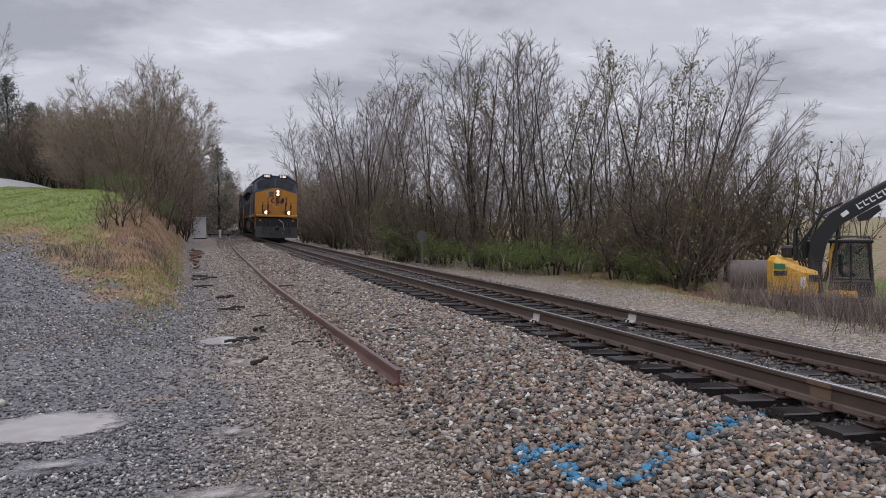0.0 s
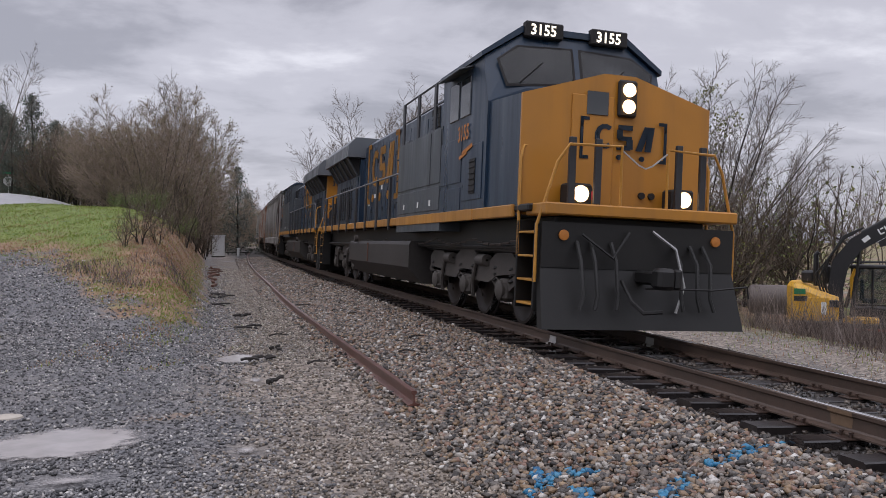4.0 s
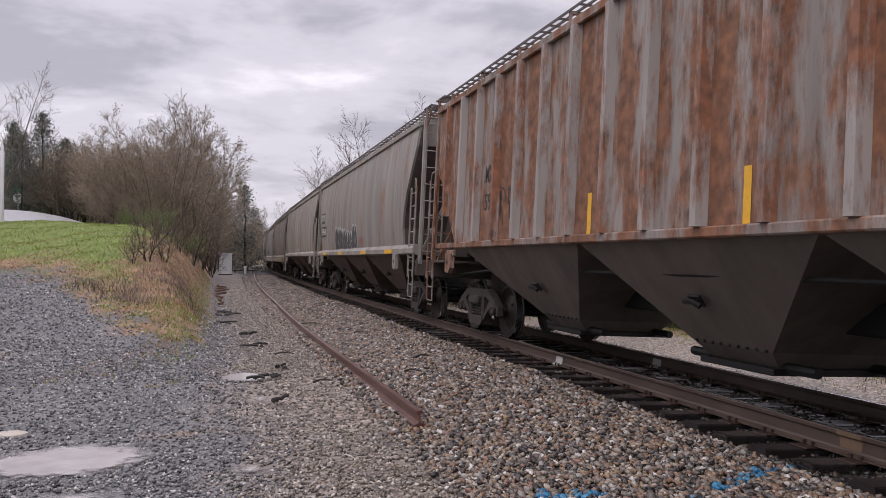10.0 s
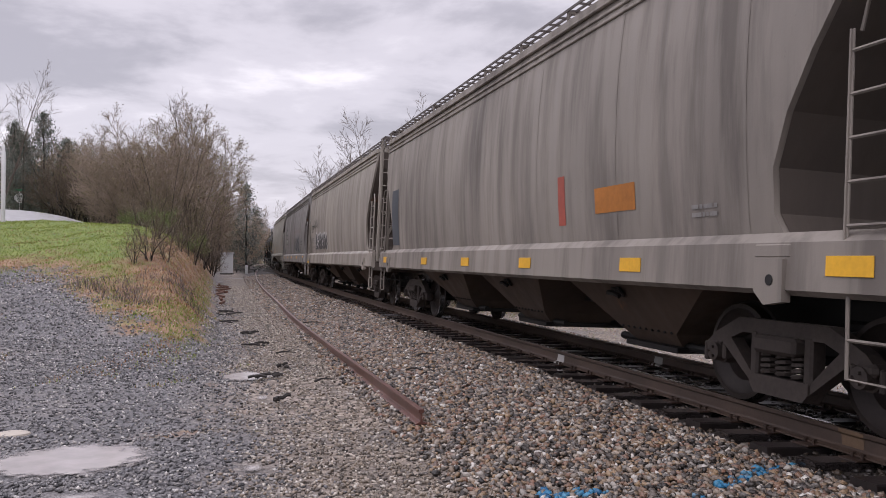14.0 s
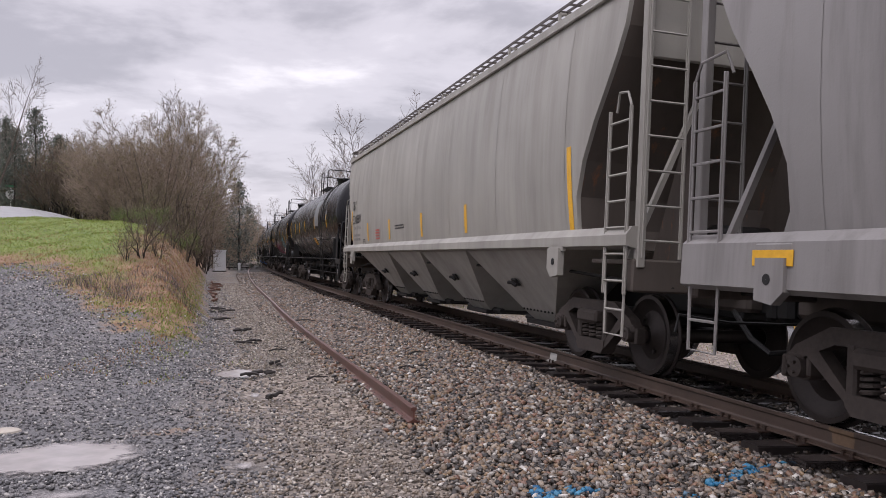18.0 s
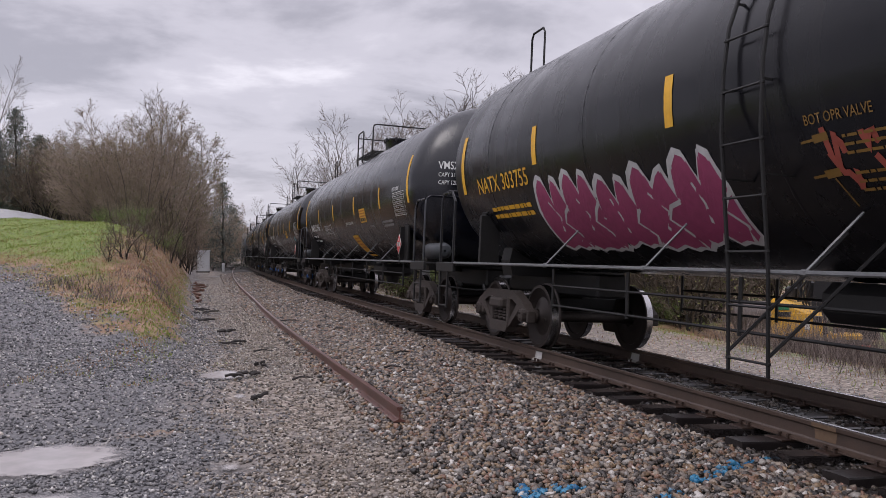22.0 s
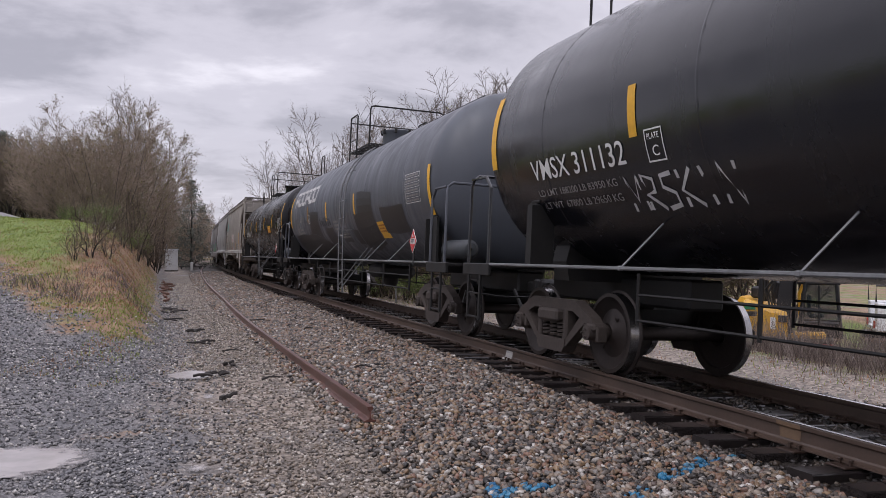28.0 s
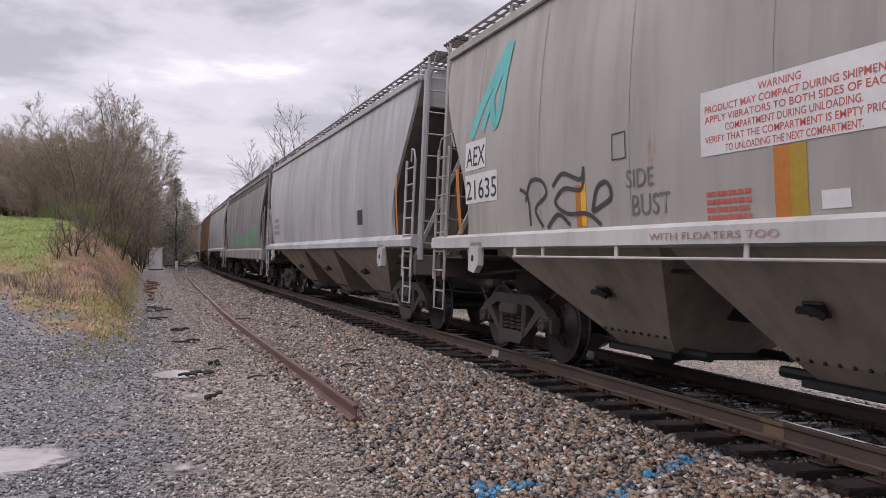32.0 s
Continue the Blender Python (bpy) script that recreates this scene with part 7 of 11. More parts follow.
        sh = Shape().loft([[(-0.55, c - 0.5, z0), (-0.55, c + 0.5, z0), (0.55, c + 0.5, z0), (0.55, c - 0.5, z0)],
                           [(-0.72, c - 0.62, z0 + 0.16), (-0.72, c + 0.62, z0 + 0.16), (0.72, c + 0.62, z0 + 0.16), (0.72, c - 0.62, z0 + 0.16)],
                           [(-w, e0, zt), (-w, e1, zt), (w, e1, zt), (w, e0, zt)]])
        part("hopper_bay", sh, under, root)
        sh = Shape().box((0, c, z0 - 0.02), (1.35, 1.15, 0.07), 0.01)
        for s in (-1, 1):
            sh.tube([(s * 0.5, c - 0.95, z0 + 0.02), (s * 0.5, c + 0.95, z0 + 0.02)], 0.05, 8)
            for k in range(9):
                sh.box((s * 0.735, c - 0.55 + k * 0.1375, z0 + 0.17), (0.03, 0.03, 0.03), 0.006)
        part("outlet_gate", sh, BLACK_IRON, root)
        for s in (-1, 1):
            sh = Shape().box((s * 1.12, c, 0.93), (0.03, 0.20, 0.14), 0.01, pose(0, 0, 0, 0, s * 40, 0))
            sh.tube([(s * 1.16, c - 0.12, 0.88), (s * 1.2, c - 0.05, 0.92), (s * 1.2, c + 0.09, 0.92)], 0.03, 6)
            part("vibrator_bracket", sh, BLACK_IRON, root)
    # trusses of the running gear, pipes
    part("train_line", Shape().tube([(-1.05, -end, 1.0), (-1.05, -reach, 1.15), (-1.2, 0, 1.18), (-1.05, reach, 1.15), (-1.05, end, 1.0)], 0.022, 5), BLACK_IRON, root)
    part("brake_reservoir", Shape().lathe((0.35, -end + 0.75, 1.55), "x", [(-0.5, 0.02), (-0.48, 0.16), (-0.42, 0.2), (0.42, 0.2), (0.48, 0.16), (0.5, 0.02)], 14), BLACK_IRON, root)
    sh = Shape().lathe((0.55, end + 0.06, 2.35), "y", [(-0.02, 0.24), (0.0, 0.27), (0.02, 0.24), (0.0, 0.22), (-0.02, 0.24)], 20)
    for a in range(4):
        sh.tube([(0.55, end + 0.06, 2.35), (0.55 + 0.24 * math.cos(a * 1.571), end + 0.06, 2.35 + 0.24 * math.sin(a * 1.571))], 0.012, 4)
    sh.tube([(0.55, end + 0.04, 2.35), (0.55, end - 0.2, 2.35)], 0.02, 6)
    part("brake_wheel", sh, BLACK_IRON, root)
    # side posts or seams
    if posts:
        k = 18
        for i in range(k):
            y = -(end - 0.95) + 2 * (end - 0.95) * i / (k - 1) - 0.15
            lo = 1.60 if abs(y) < end - 1.6 else 2.1
            for s in (-1, 1):
                sh = Shape().prism([(s * 1.485, y - 0.075), (s * 1.485, y + 0.075), (s * 1.60, y + 0.045), (s * 1.60, y - 0.045)], "z", lo, 4.16)
                part("side_post", sh, RIB_PAINT if paint is RUSTED else paint, root)
    else:
        for i in range(seams):
            y = -(end - 1.6) + 2 * (end - 1.6) * i / (seams - 1)
            sh = Shape()
            patch(wid, y + 0.02, y - 0.02, 1.5, 4.18, 0.004, sh)
            part("weld_seam", sh, paint, root)
    # hatches and running boards
    part("roof_hatches", Shape().box((0, 0, 4.50), (0.62, 2 * end - 1.6, 0.12), 0.04), paint, root)
    for s in (-1, 1):
        sh = Shape()
        for k in range(5):
            sh.box((s * (0.93 + k * 0.115), 0, 4.53), (0.016, 2 * end - 0.3, 0.035))
        for k in range(int((2 * end) / 0.32)):
            y = -end + 0.2 + k * 0.32
            sh.box((s * 1.16, y, 4.53), (0.48, 0.014, 0.03))
        part("running_board", sh, WALK_STEEL, root, "dark steel grating walkway")
        for k in range(10):
            y = -(end - 0.6) + 2 * (end - 0.6) * k / 9
            part("walkway_support", cached("walkway_support" + paint.name, lambda: Shape().prism([(0.915, 4.28), (0.945, 4.28), (0.945, 4.485), (1.355, 4.485), (1.355, 4.28), (1.385, 4.28), (1.385, 4.515), (0.915, 4.515)], "y", -0.025, 0.025), paint), None, root).matrix_basis = pose(0, y, 0, 0, 0, 0 if s > 0 else 180)
    for s in (-1, 1):
        sh = Shape()
        for k in range(6):
            sh.box((0, s * (end - 0.25 + k * 0.11), 4.53), (2.9, 0.016, 0.035))
        for k in range(14):
            sh.box((-1.43 + 0.22 * k, s * (end + 0.02), 4.53), (0.014, 0.55, 0.03))
        part("end_platform", sh, WALK_STEEL, root, "dark steel grating platform")
        for x in (-1.4, -1.0, 1.0, 1.4):
            part("platform_bracket", Shape().tube([(x, s * (end + 0.28), 4.51), (x, s * (end - 0.02), 4.15)], 0.018, 5), paint, root)
    # grimy slope sheets at the ends, with the recess's shade put into their colour
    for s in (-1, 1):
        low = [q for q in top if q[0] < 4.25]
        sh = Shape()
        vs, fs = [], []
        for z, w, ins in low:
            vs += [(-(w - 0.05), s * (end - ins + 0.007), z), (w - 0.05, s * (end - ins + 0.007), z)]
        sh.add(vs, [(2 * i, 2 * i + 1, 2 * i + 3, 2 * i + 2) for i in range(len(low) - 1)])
        part("slope_sheet", sh, END_GRIME_SHADE, root, "grimy slope sheet darkened for the recess shade")
        if not deep and not posts:
            z = 3.72 if bays < 4 else 3.38
            part("end_panel", Shape().box((0, s * (end - 0.12), (z + 4.22) / 2), (2.86, 0.06, 4.22 - z), 0.015), paint, root)
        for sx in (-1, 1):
            part("slope_gusset", Shape().prism([(s * (end - 0.35), 1.3), (s * (end - 1.05), 1.3), (s * (end - 0.45), 2.75), (s * (end - 0.35), 2.9)], "x", sx * 0.62, sx * 0.68), END_GRIME_SHADE, root)
    if deep:
        for s in (-1, 1):
            for z in (3.96, 4.06):
                part("roof_moulding", Shape().box((s * (wid(z) + 0.012), 0, z), (0.03, 2 * end - 0.62, 0.035), 0.008), paint, root)
    for y in (half - 2.25, -(half - 2.25)):
        add_truck(root, y, wheels)
    add_couplers(root, half)
    return root, wheels, wid


# ---- tank cars ----
def tank_car(label, length, paint, group="tank cars of the train", ladder=True, zc=2.62, r=1.525, caps=None, ladder_at=0.0, struts=(-5.0, -2.85, -0.4, 1.7, 3.95), brace=2.3, deck=0.2):
    root = thing("tank_car", label, "tank car", group=group)
    wheels = []
    half = length / 2
    end = half - 0.50
    th = end - 0.35             # tank head
    straight = th - 0.62

    def wid(z):
        return math.sqrt(max(0.02, r * r - (z - zc) ** 2))

    prof = []
    for i in range(9):
        a = math.pi / 2 * i / 8
        prof.append((-straight - 0.62 * math.cos(a), max(0.002, r * math.sin(a))))
    k = 5
    for i in range(1, k):
        prof.append((-straight + 2 * straight * i / k, r))
    prof += [(-u, q) for u, q in prof[:9]][::-1]
    part("tank", Shape().lathe((0, 0, zc), "y", prof, 64), paint, root)
    for i in range(5):
        y = -straight + 2 * straight * (i + 0.5) / 5
        part("weld_seam", Shape().lathe((0, 0, zc), "y", [(y - 0.02, r), (y - 0.012, r + 0.004), (y + 0.012, r + 0.004), (y + 0.02, r)], 48), paint, root)
    # stub sills, saddles, end platforms
    for s in (-1, 1):
        sh = Shape().box((0, s * (half - 2.2), 0.93), (0.46, 3.2, 0.34), 0.03)
        part("stub_sill", sh, BLACK_IRON, root)
        sh = Shape()
        rings = []
        for (w, z) in ((0.95, 1.02), (1.0, 1.25), (0.9, 1.7)):
            rings.append([(-w, s * (half - 2.25) - 0.18, z), (-w, s * (half - 2.25) + 0.18, z), (w, s * (half - 2.25) + 0.18, z), (w, s * (half - 2.25) - 0.18, z)])
        sh.loft(rings)
        part("saddle", sh, BLACK_IRON, root)
        sh = Shape().box((0, s * (end - 0.35), 1.16), (3.1, 0.75, 0.05), 0.01).box((-1.53, s * (end - 0.35), 1.11), (0.05, 0.95, 0.16), 0.01).box((1.53, s * (end - 0.35), 1.11), (0.05, 0.95, 0.16), 0.01)
        part("end_platform", sh, BLACK_IRON, root)
        for sx in (-1, 1):
            sh = Shape()
            pts = [(sx * 1.52, s * (end - 0.02), 1.15), (sx * 1.52, s * (end - 0.02), 2.25), (sx * 1.50, s * (end - 0.05), 2.36), (sx * 1.42, s * (end - 0.05), 2.42), (sx * 0.1, s * (end - 0.05), 2.42)]
            sh.tube(pts, 0.022, 6)
            sh.tube([(sx * 1.52, s * (end - 0.72), 1.15), (sx * 1.52, s * (end - 0.72), 2.2), (sx * 1.52, s * (end - 0.55), 2.36), (sx * 1.52, s * (end - 0.05), 2.36)], 0.022, 6)
            part("end_handrail", sh, paint, root)
            sh = Shape()
            for y in (end - 0.10, end - 0.52):
                sh.box((sx * 1.54, s * y, 0.80), (0.03, 0.05, 0.75), 0.005)
            for z in (0.46, 0.78, 1.08):
                sh.tube([(sx * 1.54, s * (end - 0.10), z), (sx * 1.54, s * (end - 0.52), z)], 0.015, 5)
            part("sill_step", sh, BLACK_IRON, root)
            # bracket that holds the tank at the platform
            b0, b1 = half - brace + 0.17, half - brace - 0.17
            sh = Shape().prism([(s * b0, 1.18), (s * b1, 1.18), (s * (b1 + 0.03), 1.90), (s * (b1 + 0.12), 1.96), (s * (b0 - 0.02), 1.92)], "x", sx * 1.37, sx * 1.41)
            sh.prism([(s * (b1 + 0.03), 1.18), (s * b1, 1.18), (s * b1, 1.9), (s * (b1 + 0.03), 1.9)], "x", sx * 1.20, sx * 1.50)
            sh.box((sx * 1.30, s * (b1 + 0.10), 1.95), (0.24, 0.22, 0.03), 0.008)
            part("head_brace", sh, BLACK_IRON, root)
    # side rail along the car with slanting struts
    for sx in (-1, 1):
        sh = Shape().tube([(sx * 1.53, -(end - 0.8), 1.18), (sx * 1.53, end - 0.8, 1.18)], 0.019, 7)
        part("side_rail", sh, BLACK_IRON if not struts else RAIL_STEEL, root, "plain steel side rail")
        for y in struts:
            z = 1.62
            sh = Shape().tube([(sx * 1.53, y, 1.18), (sx * (wid(z) + 0.01), y - 0.14, z)], 0.011, 5)
            sh.box((sx * 1.53, y, 1.18), (0.05, 0.06, 0.05), 0.012)
            part("strut", sh, RAIL_STEEL, root)
        # low guard rails and pipes beneath the belly
        sh = Shape()
        for z in (0.66, 0.92):
            sh.tube([(sx * 1.0, -(half - 4.0), z), (sx * 1.0, half - 4.0, z)], 0.016, 5)
        for i in range(6):
            y = -(half - 4.0) + 2 * (half - 4.0) * i / 5
            sh.tube([(sx * 1.0, y, 0.62), (sx * 1.0, y, 1.14)], 0.022, 5)
        part("brake_rigging", sh, BLACK_IRON, root)
    sh = Shape().box((0, 0, 0.95), (0.9, 1.4, 0.35), 0.1)
    sh.lathe((0, 0, 0.0), "z", [(0.55, 0.001), (0.55, 0.16), (0.70, 0.2), (1.1, 0.22)], 12)
    part("outlet_valve", sh, BLACK_IRON, root)
    part("brake_reservoir", Shape().lathe((-1.18, -(half - 0.80), 1.40), "y", [(-0.52, 0.02), (-0.50, 0.10), (-0.43, 0.155), (0.43, 0.155), (0.50, 0.10), (0.52, 0.02)], 18), RESERVOIR_GREY, root, "grey air reservoir")
    sh = Shape().lathe((0.5, end + 0.02, 2.0), "y", [(-0.02, 0.24), (0.0, 0.27), (0.02, 0.24), (0.0, 0.22), (-0.02, 0.24)], 18)
    for a in range(3):
        sh.tube([(0.5, end + 0.02, 2.0), (0.5 + 0.24 * math.cos(a * 2.1), end + 0.02, 2.0 + 0.24 * math.sin(a * 2.1))], 0.012, 4)
    part("brake_wheel", sh, BLACK_IRON, root)
    # manway, dome platform with rails
    zt = zc + r
    part("manway", Shape().lathe((0, -0.2, zt - 0.08), "z", [(0, 0.42), (0.36, 0.42), (0.40, 0.45), (0.44, 0.45), (0.46, 0.40), (0.50, 0.001)], 20), paint, root)
    for k in range(8):
        a = k * 0.785 + 0.3
        part("manway_bolt", cached("manway_bolt", lambda: Shape().box((0, 0, 0), (0.06, 0.05, 0.12), 0.01), BLACK_IRON), None, root).location = (0.46 * math.cos(a), -0.2 + 0.46 * math.sin(a), zt + 0.33)
    part("valve_housing", Shape().lathe((0, 0.75, zt - 0.08), "z", [(0, 0.2), (0.28, 0.2), (0.34, 0.15), (0.36, 0.001)], 14), paint, root)
    top = zt + 0.66 if r > 1.6 else zt + 0.84
    for sx in (-1, 1):
        sh = Shape()
        for k in range(4):
            sh.box((sx * (0.58 + k * 0.12), deck, zt - 0.10), (0.02, 2.2, 0.04))
        for k in range(8):
            sh.box((sx * 0.76, deck - 1.05 + k * 0.3, zt - 0.10), (0.42, 0.016, 0.035))
        part("dome_platform", sh, BLACK_IRON, root)
        # a hoop at one end of the platform's side, an opening with a chain, a post at the other end
        sh = Shape().tube([(sx * 0.95, deck + 1.06, zt - 0.32), (sx * 0.95, deck + 1.06, top - 0.05), (sx * 0.95, deck + 1.01, top), (sx * 0.95, deck + 0.35, top), (sx * 0.95, deck + 0.28, top - 0.05), (sx * 0.95, deck + 0.28, zt - 0.3)], 0.021, 7)
        sh.tube([(sx * 0.95, deck + 1.06, top - 0.12), (0.0, deck + 1.06, top - 0.12)], 0.017, 6)
        sh.tube([(sx * 0.95, deck + 1.06, zt + 0.2), (sx * 0.95, deck + 0.28, zt + 0.2)], 0.014, 5)
        part("safety_rail", sh, BLACK_IRON, root)
        sh = Shape().tube([(sx * 0.95, deck - 1.06, zt - 0.32), (sx * 0.95, deck - 1.06, top - 0.1), (sx * 0.93, deck - 1.06, top - 0.03), (sx * 0.85, deck - 1.06, top), (0.0, deck - 1.06, top)], 0.021, 7)
        part("safety_rail", sh, BLACK_IRON, root)
        pts = [(sx * 0.95, deck + 0.28 - 1.34 * k / 8, top - 0.14 - 0.16 * (1 - (k / 4 - 1) ** 2)) for k in range(9)]
        part("chain", Shape().tube(pts, 0.007, 4), BLACK_IRON, root)
        # hand hoop over the end of the crown
        sh = Shape().tube([(sx * 0.70, half - 2.25, zt - 0.22), (sx * 0.70, half - 2.25, zt + 0.36), (sx * 0.70, half - 2.31, zt + 0.44), (sx * 0.70, half - 2.67, zt + 0.44), (sx * 0.70, half - 2.73, zt + 0.36), (sx * 0.70, half - 2.73, zt - 0.22)], 0.017, 6)
        part("hand_hoop", sh, BLACK_IRON, root)
    # long walk along the crown
    sh = Shape()
    for x in (-0.28, -0.1, 0.1, 0.28):
        sh.box((x, 0, zt + 0.06), (0.05, 2 * straight * 0.9, 0.025))
    for k in range(12):
        sh.box((0, -straight * 0.88 + k * straight * 0.16, zt + 0.03), (0.6, 0.04, 0.05))
    part("crown_walk", sh, BLACK_IRON, root)
    if ladder:
        for sx in (-1, 1):
            sh = Shape()
            zs = [0.40, 1.18, zc - 0.5, zc, zc + 0.35, zc + 0.65, zc + 0.9, zc + 1.1, zc + 1.28]

            def off(z):
                return sx * (float(np.interp(z, [0.4, 1.18, zc - 0.5], [1.55, 1.58, r + 0.075])) if z < zc else wid(min(z, zc + r * 0.985)) + 0.075)
            for y in (-0.65, -0.19):
                sh.tube([(off(z), y, z) for z in zs], 0.017, 6)
            for i in range(9):
                z = 0.5 + i * 0.415
                sh.tube([(off(z), -0.65, z), (off(z), -0.19, z)], 0.011, 5)
                for y in (-0.65, -0.19):
                    sh.box((off(z), y, z), (0.03, 0.045, 0.03), 0.008)
            for z in (1.9, 2.6, 3.3):
                for y in (-0.65, -0.19):
                    sh.tube([(off(z), y, z), (sx * (wid(z) - 0.01), y, z)], 0.012, 4)
            part("side_ladder", sh, RAIL_STEEL if r < 1.6 else BLACK_IRON, root).location = (0, ladder_at, 0)
            for y in (-0.65, -0.19):
                sh = Shape().tube([(off(0.55), y, 0.55), (sx * (wid(1.5) - 0.02), y - 0.62, 1.5)], 0.015, 5)
                part("ladder_brace", sh, RAIL_STEEL if r < 1.6 else BLACK_IRON, root).location = (0, ladder_at, 0)
    for y in (half - 2.25, -(half - 2.25)):
        add_truck(root, y, wheels, caps)
    add_couplers(root, half)
    return root, wheels, wid


def lay_stripes(root, wid, rows, material=YELLOW):
    """Upright reflective stripes: (y, z low, z high, width)."""
    for y, z0, z1, w in rows:
        part("reflective_stripe", patch(wid, y + w / 2, y - w / 2, z0, z1, 0.006), material, root, "yellow reflective stripe")


def lay_bars(root, wid, y, z, lines, width, height, material, gap=0.55):
    """Small print that cannot be read: plain bars."""
    r = random.Random(int(y * 100 + z * 10) & 1023)
    for i in range(lines):
        sh = Shape()
        u = 0.0
        zz = z - i * height
        while u < width - 0.02:
            w = min(r.uniform(0.05, 0.22) * height / 0.1, width - u)
            patch(wid, y - u, y - u - w, zz, zz + height * gap, 0.007, sh)
            u += w + 0.25 * height
        part("small_print", sh, material, root)

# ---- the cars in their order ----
# UNDER_BROWN and UNDER_TAN: grime colours with the shade beneath the cars put in
UNDER_BROWN = car_paint("grimy_shaded_brown_underside", (0.080, 0.054, 0.038), 0.7, 0.2, 0.5, seed=13)
SILL_PALE = car_paint("pale_sill_paint", (0.44, 0.43, 0.41), 0.55, 0.05, 0.35, seed=24)
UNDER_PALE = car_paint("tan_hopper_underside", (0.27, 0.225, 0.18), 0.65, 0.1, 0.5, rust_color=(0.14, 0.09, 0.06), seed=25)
UNDER_TAN = car_paint("dusty_shaded_tan_underside", (0.115, 0.094, 0.076), 0.65, 0.08, 0.65, seed=14)
GREY_A = car_paint("grey_hopper_paint", (0.27, 0.255, 0.245), 0.5, 0.1, 0.85, grime_color=(0.045, 0.038, 0.038), streak=1.7, seed=1)
GREY_B = car_paint("pale_grey_paint", (0.29, 0.262, 0.228), 0.5, 0.05, 0.5, seed=2)
GREY_C = car_paint("dull_grey_paint", (0.25, 0.222, 0.193), 0.55, 0.04, 0.75, seed=3)
GREY_D = car_paint("bluish_grey_paint", (0.225, 0.214, 0.208), 0.5, 0.08, 0.65, seed=4)
RUSTED = car_paint("rusted_hopper_paint", (0.29, 0.26, 0.235), 0.65, 0.74, 0.5, rust_color=(0.15, 0.062, 0.028), grime_color=(0.045, 0.03, 0.024), seed=5)
RIB_PAINT = car_paint("rusted_rib_paint", (0.33, 0.30, 0.275), 0.6, 0.58, 0.35, rust_color=(0.16, 0.06, 0.026), seed=15)
CREAM = car_paint("cream_grey_paint", (0.326, 0.313, 0.282), 0.45, 0.0, 0.22, seed=6)
AGED_TAN = car_paint("tan_grey_paint_rusting", (0.33, 0.305, 0.275), 0.5, 0.24, 0.3, seed=26)
RUST_TOP = car_paint("grey_paint_rusting", (0.262, 0.24, 0.212), 0.5, 0.38, 0.4, seed=7)
WHITE_B = car_paint("white_hopper_paint", (0.381, 0.381, 0.381), 0.5, 0.05, 0.3, seed=8)
BROWN_B = car_paint("brown_hopper_paint", (0.16, 0.085, 0.05), 0.6, 0.3, 0.4, seed=9)
TANK_BLACK = car_paint("black_tank_paint", (0.002, 0.0026, 0.006), 0.24, 0.0, 0.04, spread=0.08, sheen=0.68, grime_color=(0.030, 0.031, 0.036), seed=10)
TANK_DULL = car_paint("dull_black_tank_paint", (0.006, 0.0062, 0.0085), 0.26, 0.0, 0.12, spread=0.1, sheen=0.26, grime_color=(0.045, 0.038, 0.034), seed=11)
TANK_GREY = car_paint("grey_tank_paint", (0.072, 0.081, 0.098), 0.4, 0.0, 0.2, seed=12)


# distance of each coupling at the start of the clip, from the lead car's nose back
JOINTS = [58.3, 80.6, 102.6, 120.65, 139.0, 157.1, 175.65, 193.0, 210.75, 228.15, 246.9, 266.8, 284.45, 302.7, 320.5, 338.6, 355.5, 373.3, 390.65, 405.45,
          423.1, 440.8, 458.4, 476.0, 493.7, 511.3, 528.9, 546.6, 564.2]


def place(i, root, wheels, radius=0.457, turned=False):
    s = (JOINTS[i] + JOINTS[i + 1]) / 2
    root.matrix_basis = on_track(s) @ (pose(0, 0, 0, 0, 0, 180) if turned else Matrix())
    TRAIN.append((root, s, wheels, radius, turned))


def span(i):
    return JOINTS[i + 1] - JOINTS[i]


def hoppers():
    rows = [(2, GREY_A, True, False, "weathered grey covered hopper with peeling graffiti"), (3, RUSTED, False, True, "heavily rusted ribbed covered hopper"), (4, RUST_TOP, False, False, "pale grey covered hopper with rusting roof"),
            (5, GREY_B, False, False, "grey covered hopper with faded lettering"), (6, GREY_C, True, False, "dirty grey covered hopper with yellow marks"), (7, GREY_B, True, False, "grey covered hopper with white graffiti"),
            (8, GREY_D, True, False, "dark grey covered hopper with graffiti"), (9, CREAM, False, False, "clean cream-grey covered hopper"), (18, AGED_TAN, False, False, "pale grey covered hopper with red warning panel"),
            (19, WHITE_B, False, False, "white covered hopper with clean smooth sides"), (20, GREY_D, True, False, "grey covered hopper with green and purple graffiti"), (21, WHITE_B, False, False, "white covered hopper with clean smooth sides"), (22, BROWN_B, False, True, "brown ribbed covered hopper with rust"),
            (23, GREY_B, False, False, "weathered grey covered hopper car"), (24, GREY_C, True, False, "weathered grey covered hopper car"), (25, CREAM, False, False, "weathered grey covered hopper car"), (26, GREY_B, False, False, "weathered grey covered hopper car"), (27, RUSTED, False, True, "rusted ribbed covered hopper car")]
    out = {}
    for i, paint, deep, posts, label in rows:
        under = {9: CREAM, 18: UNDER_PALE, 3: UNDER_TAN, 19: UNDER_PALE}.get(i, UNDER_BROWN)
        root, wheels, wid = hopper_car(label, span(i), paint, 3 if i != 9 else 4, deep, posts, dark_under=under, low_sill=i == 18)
        place(i, root, wheels)
        out[i] = (root, wid)
    return out


HOPPERS = hoppers()


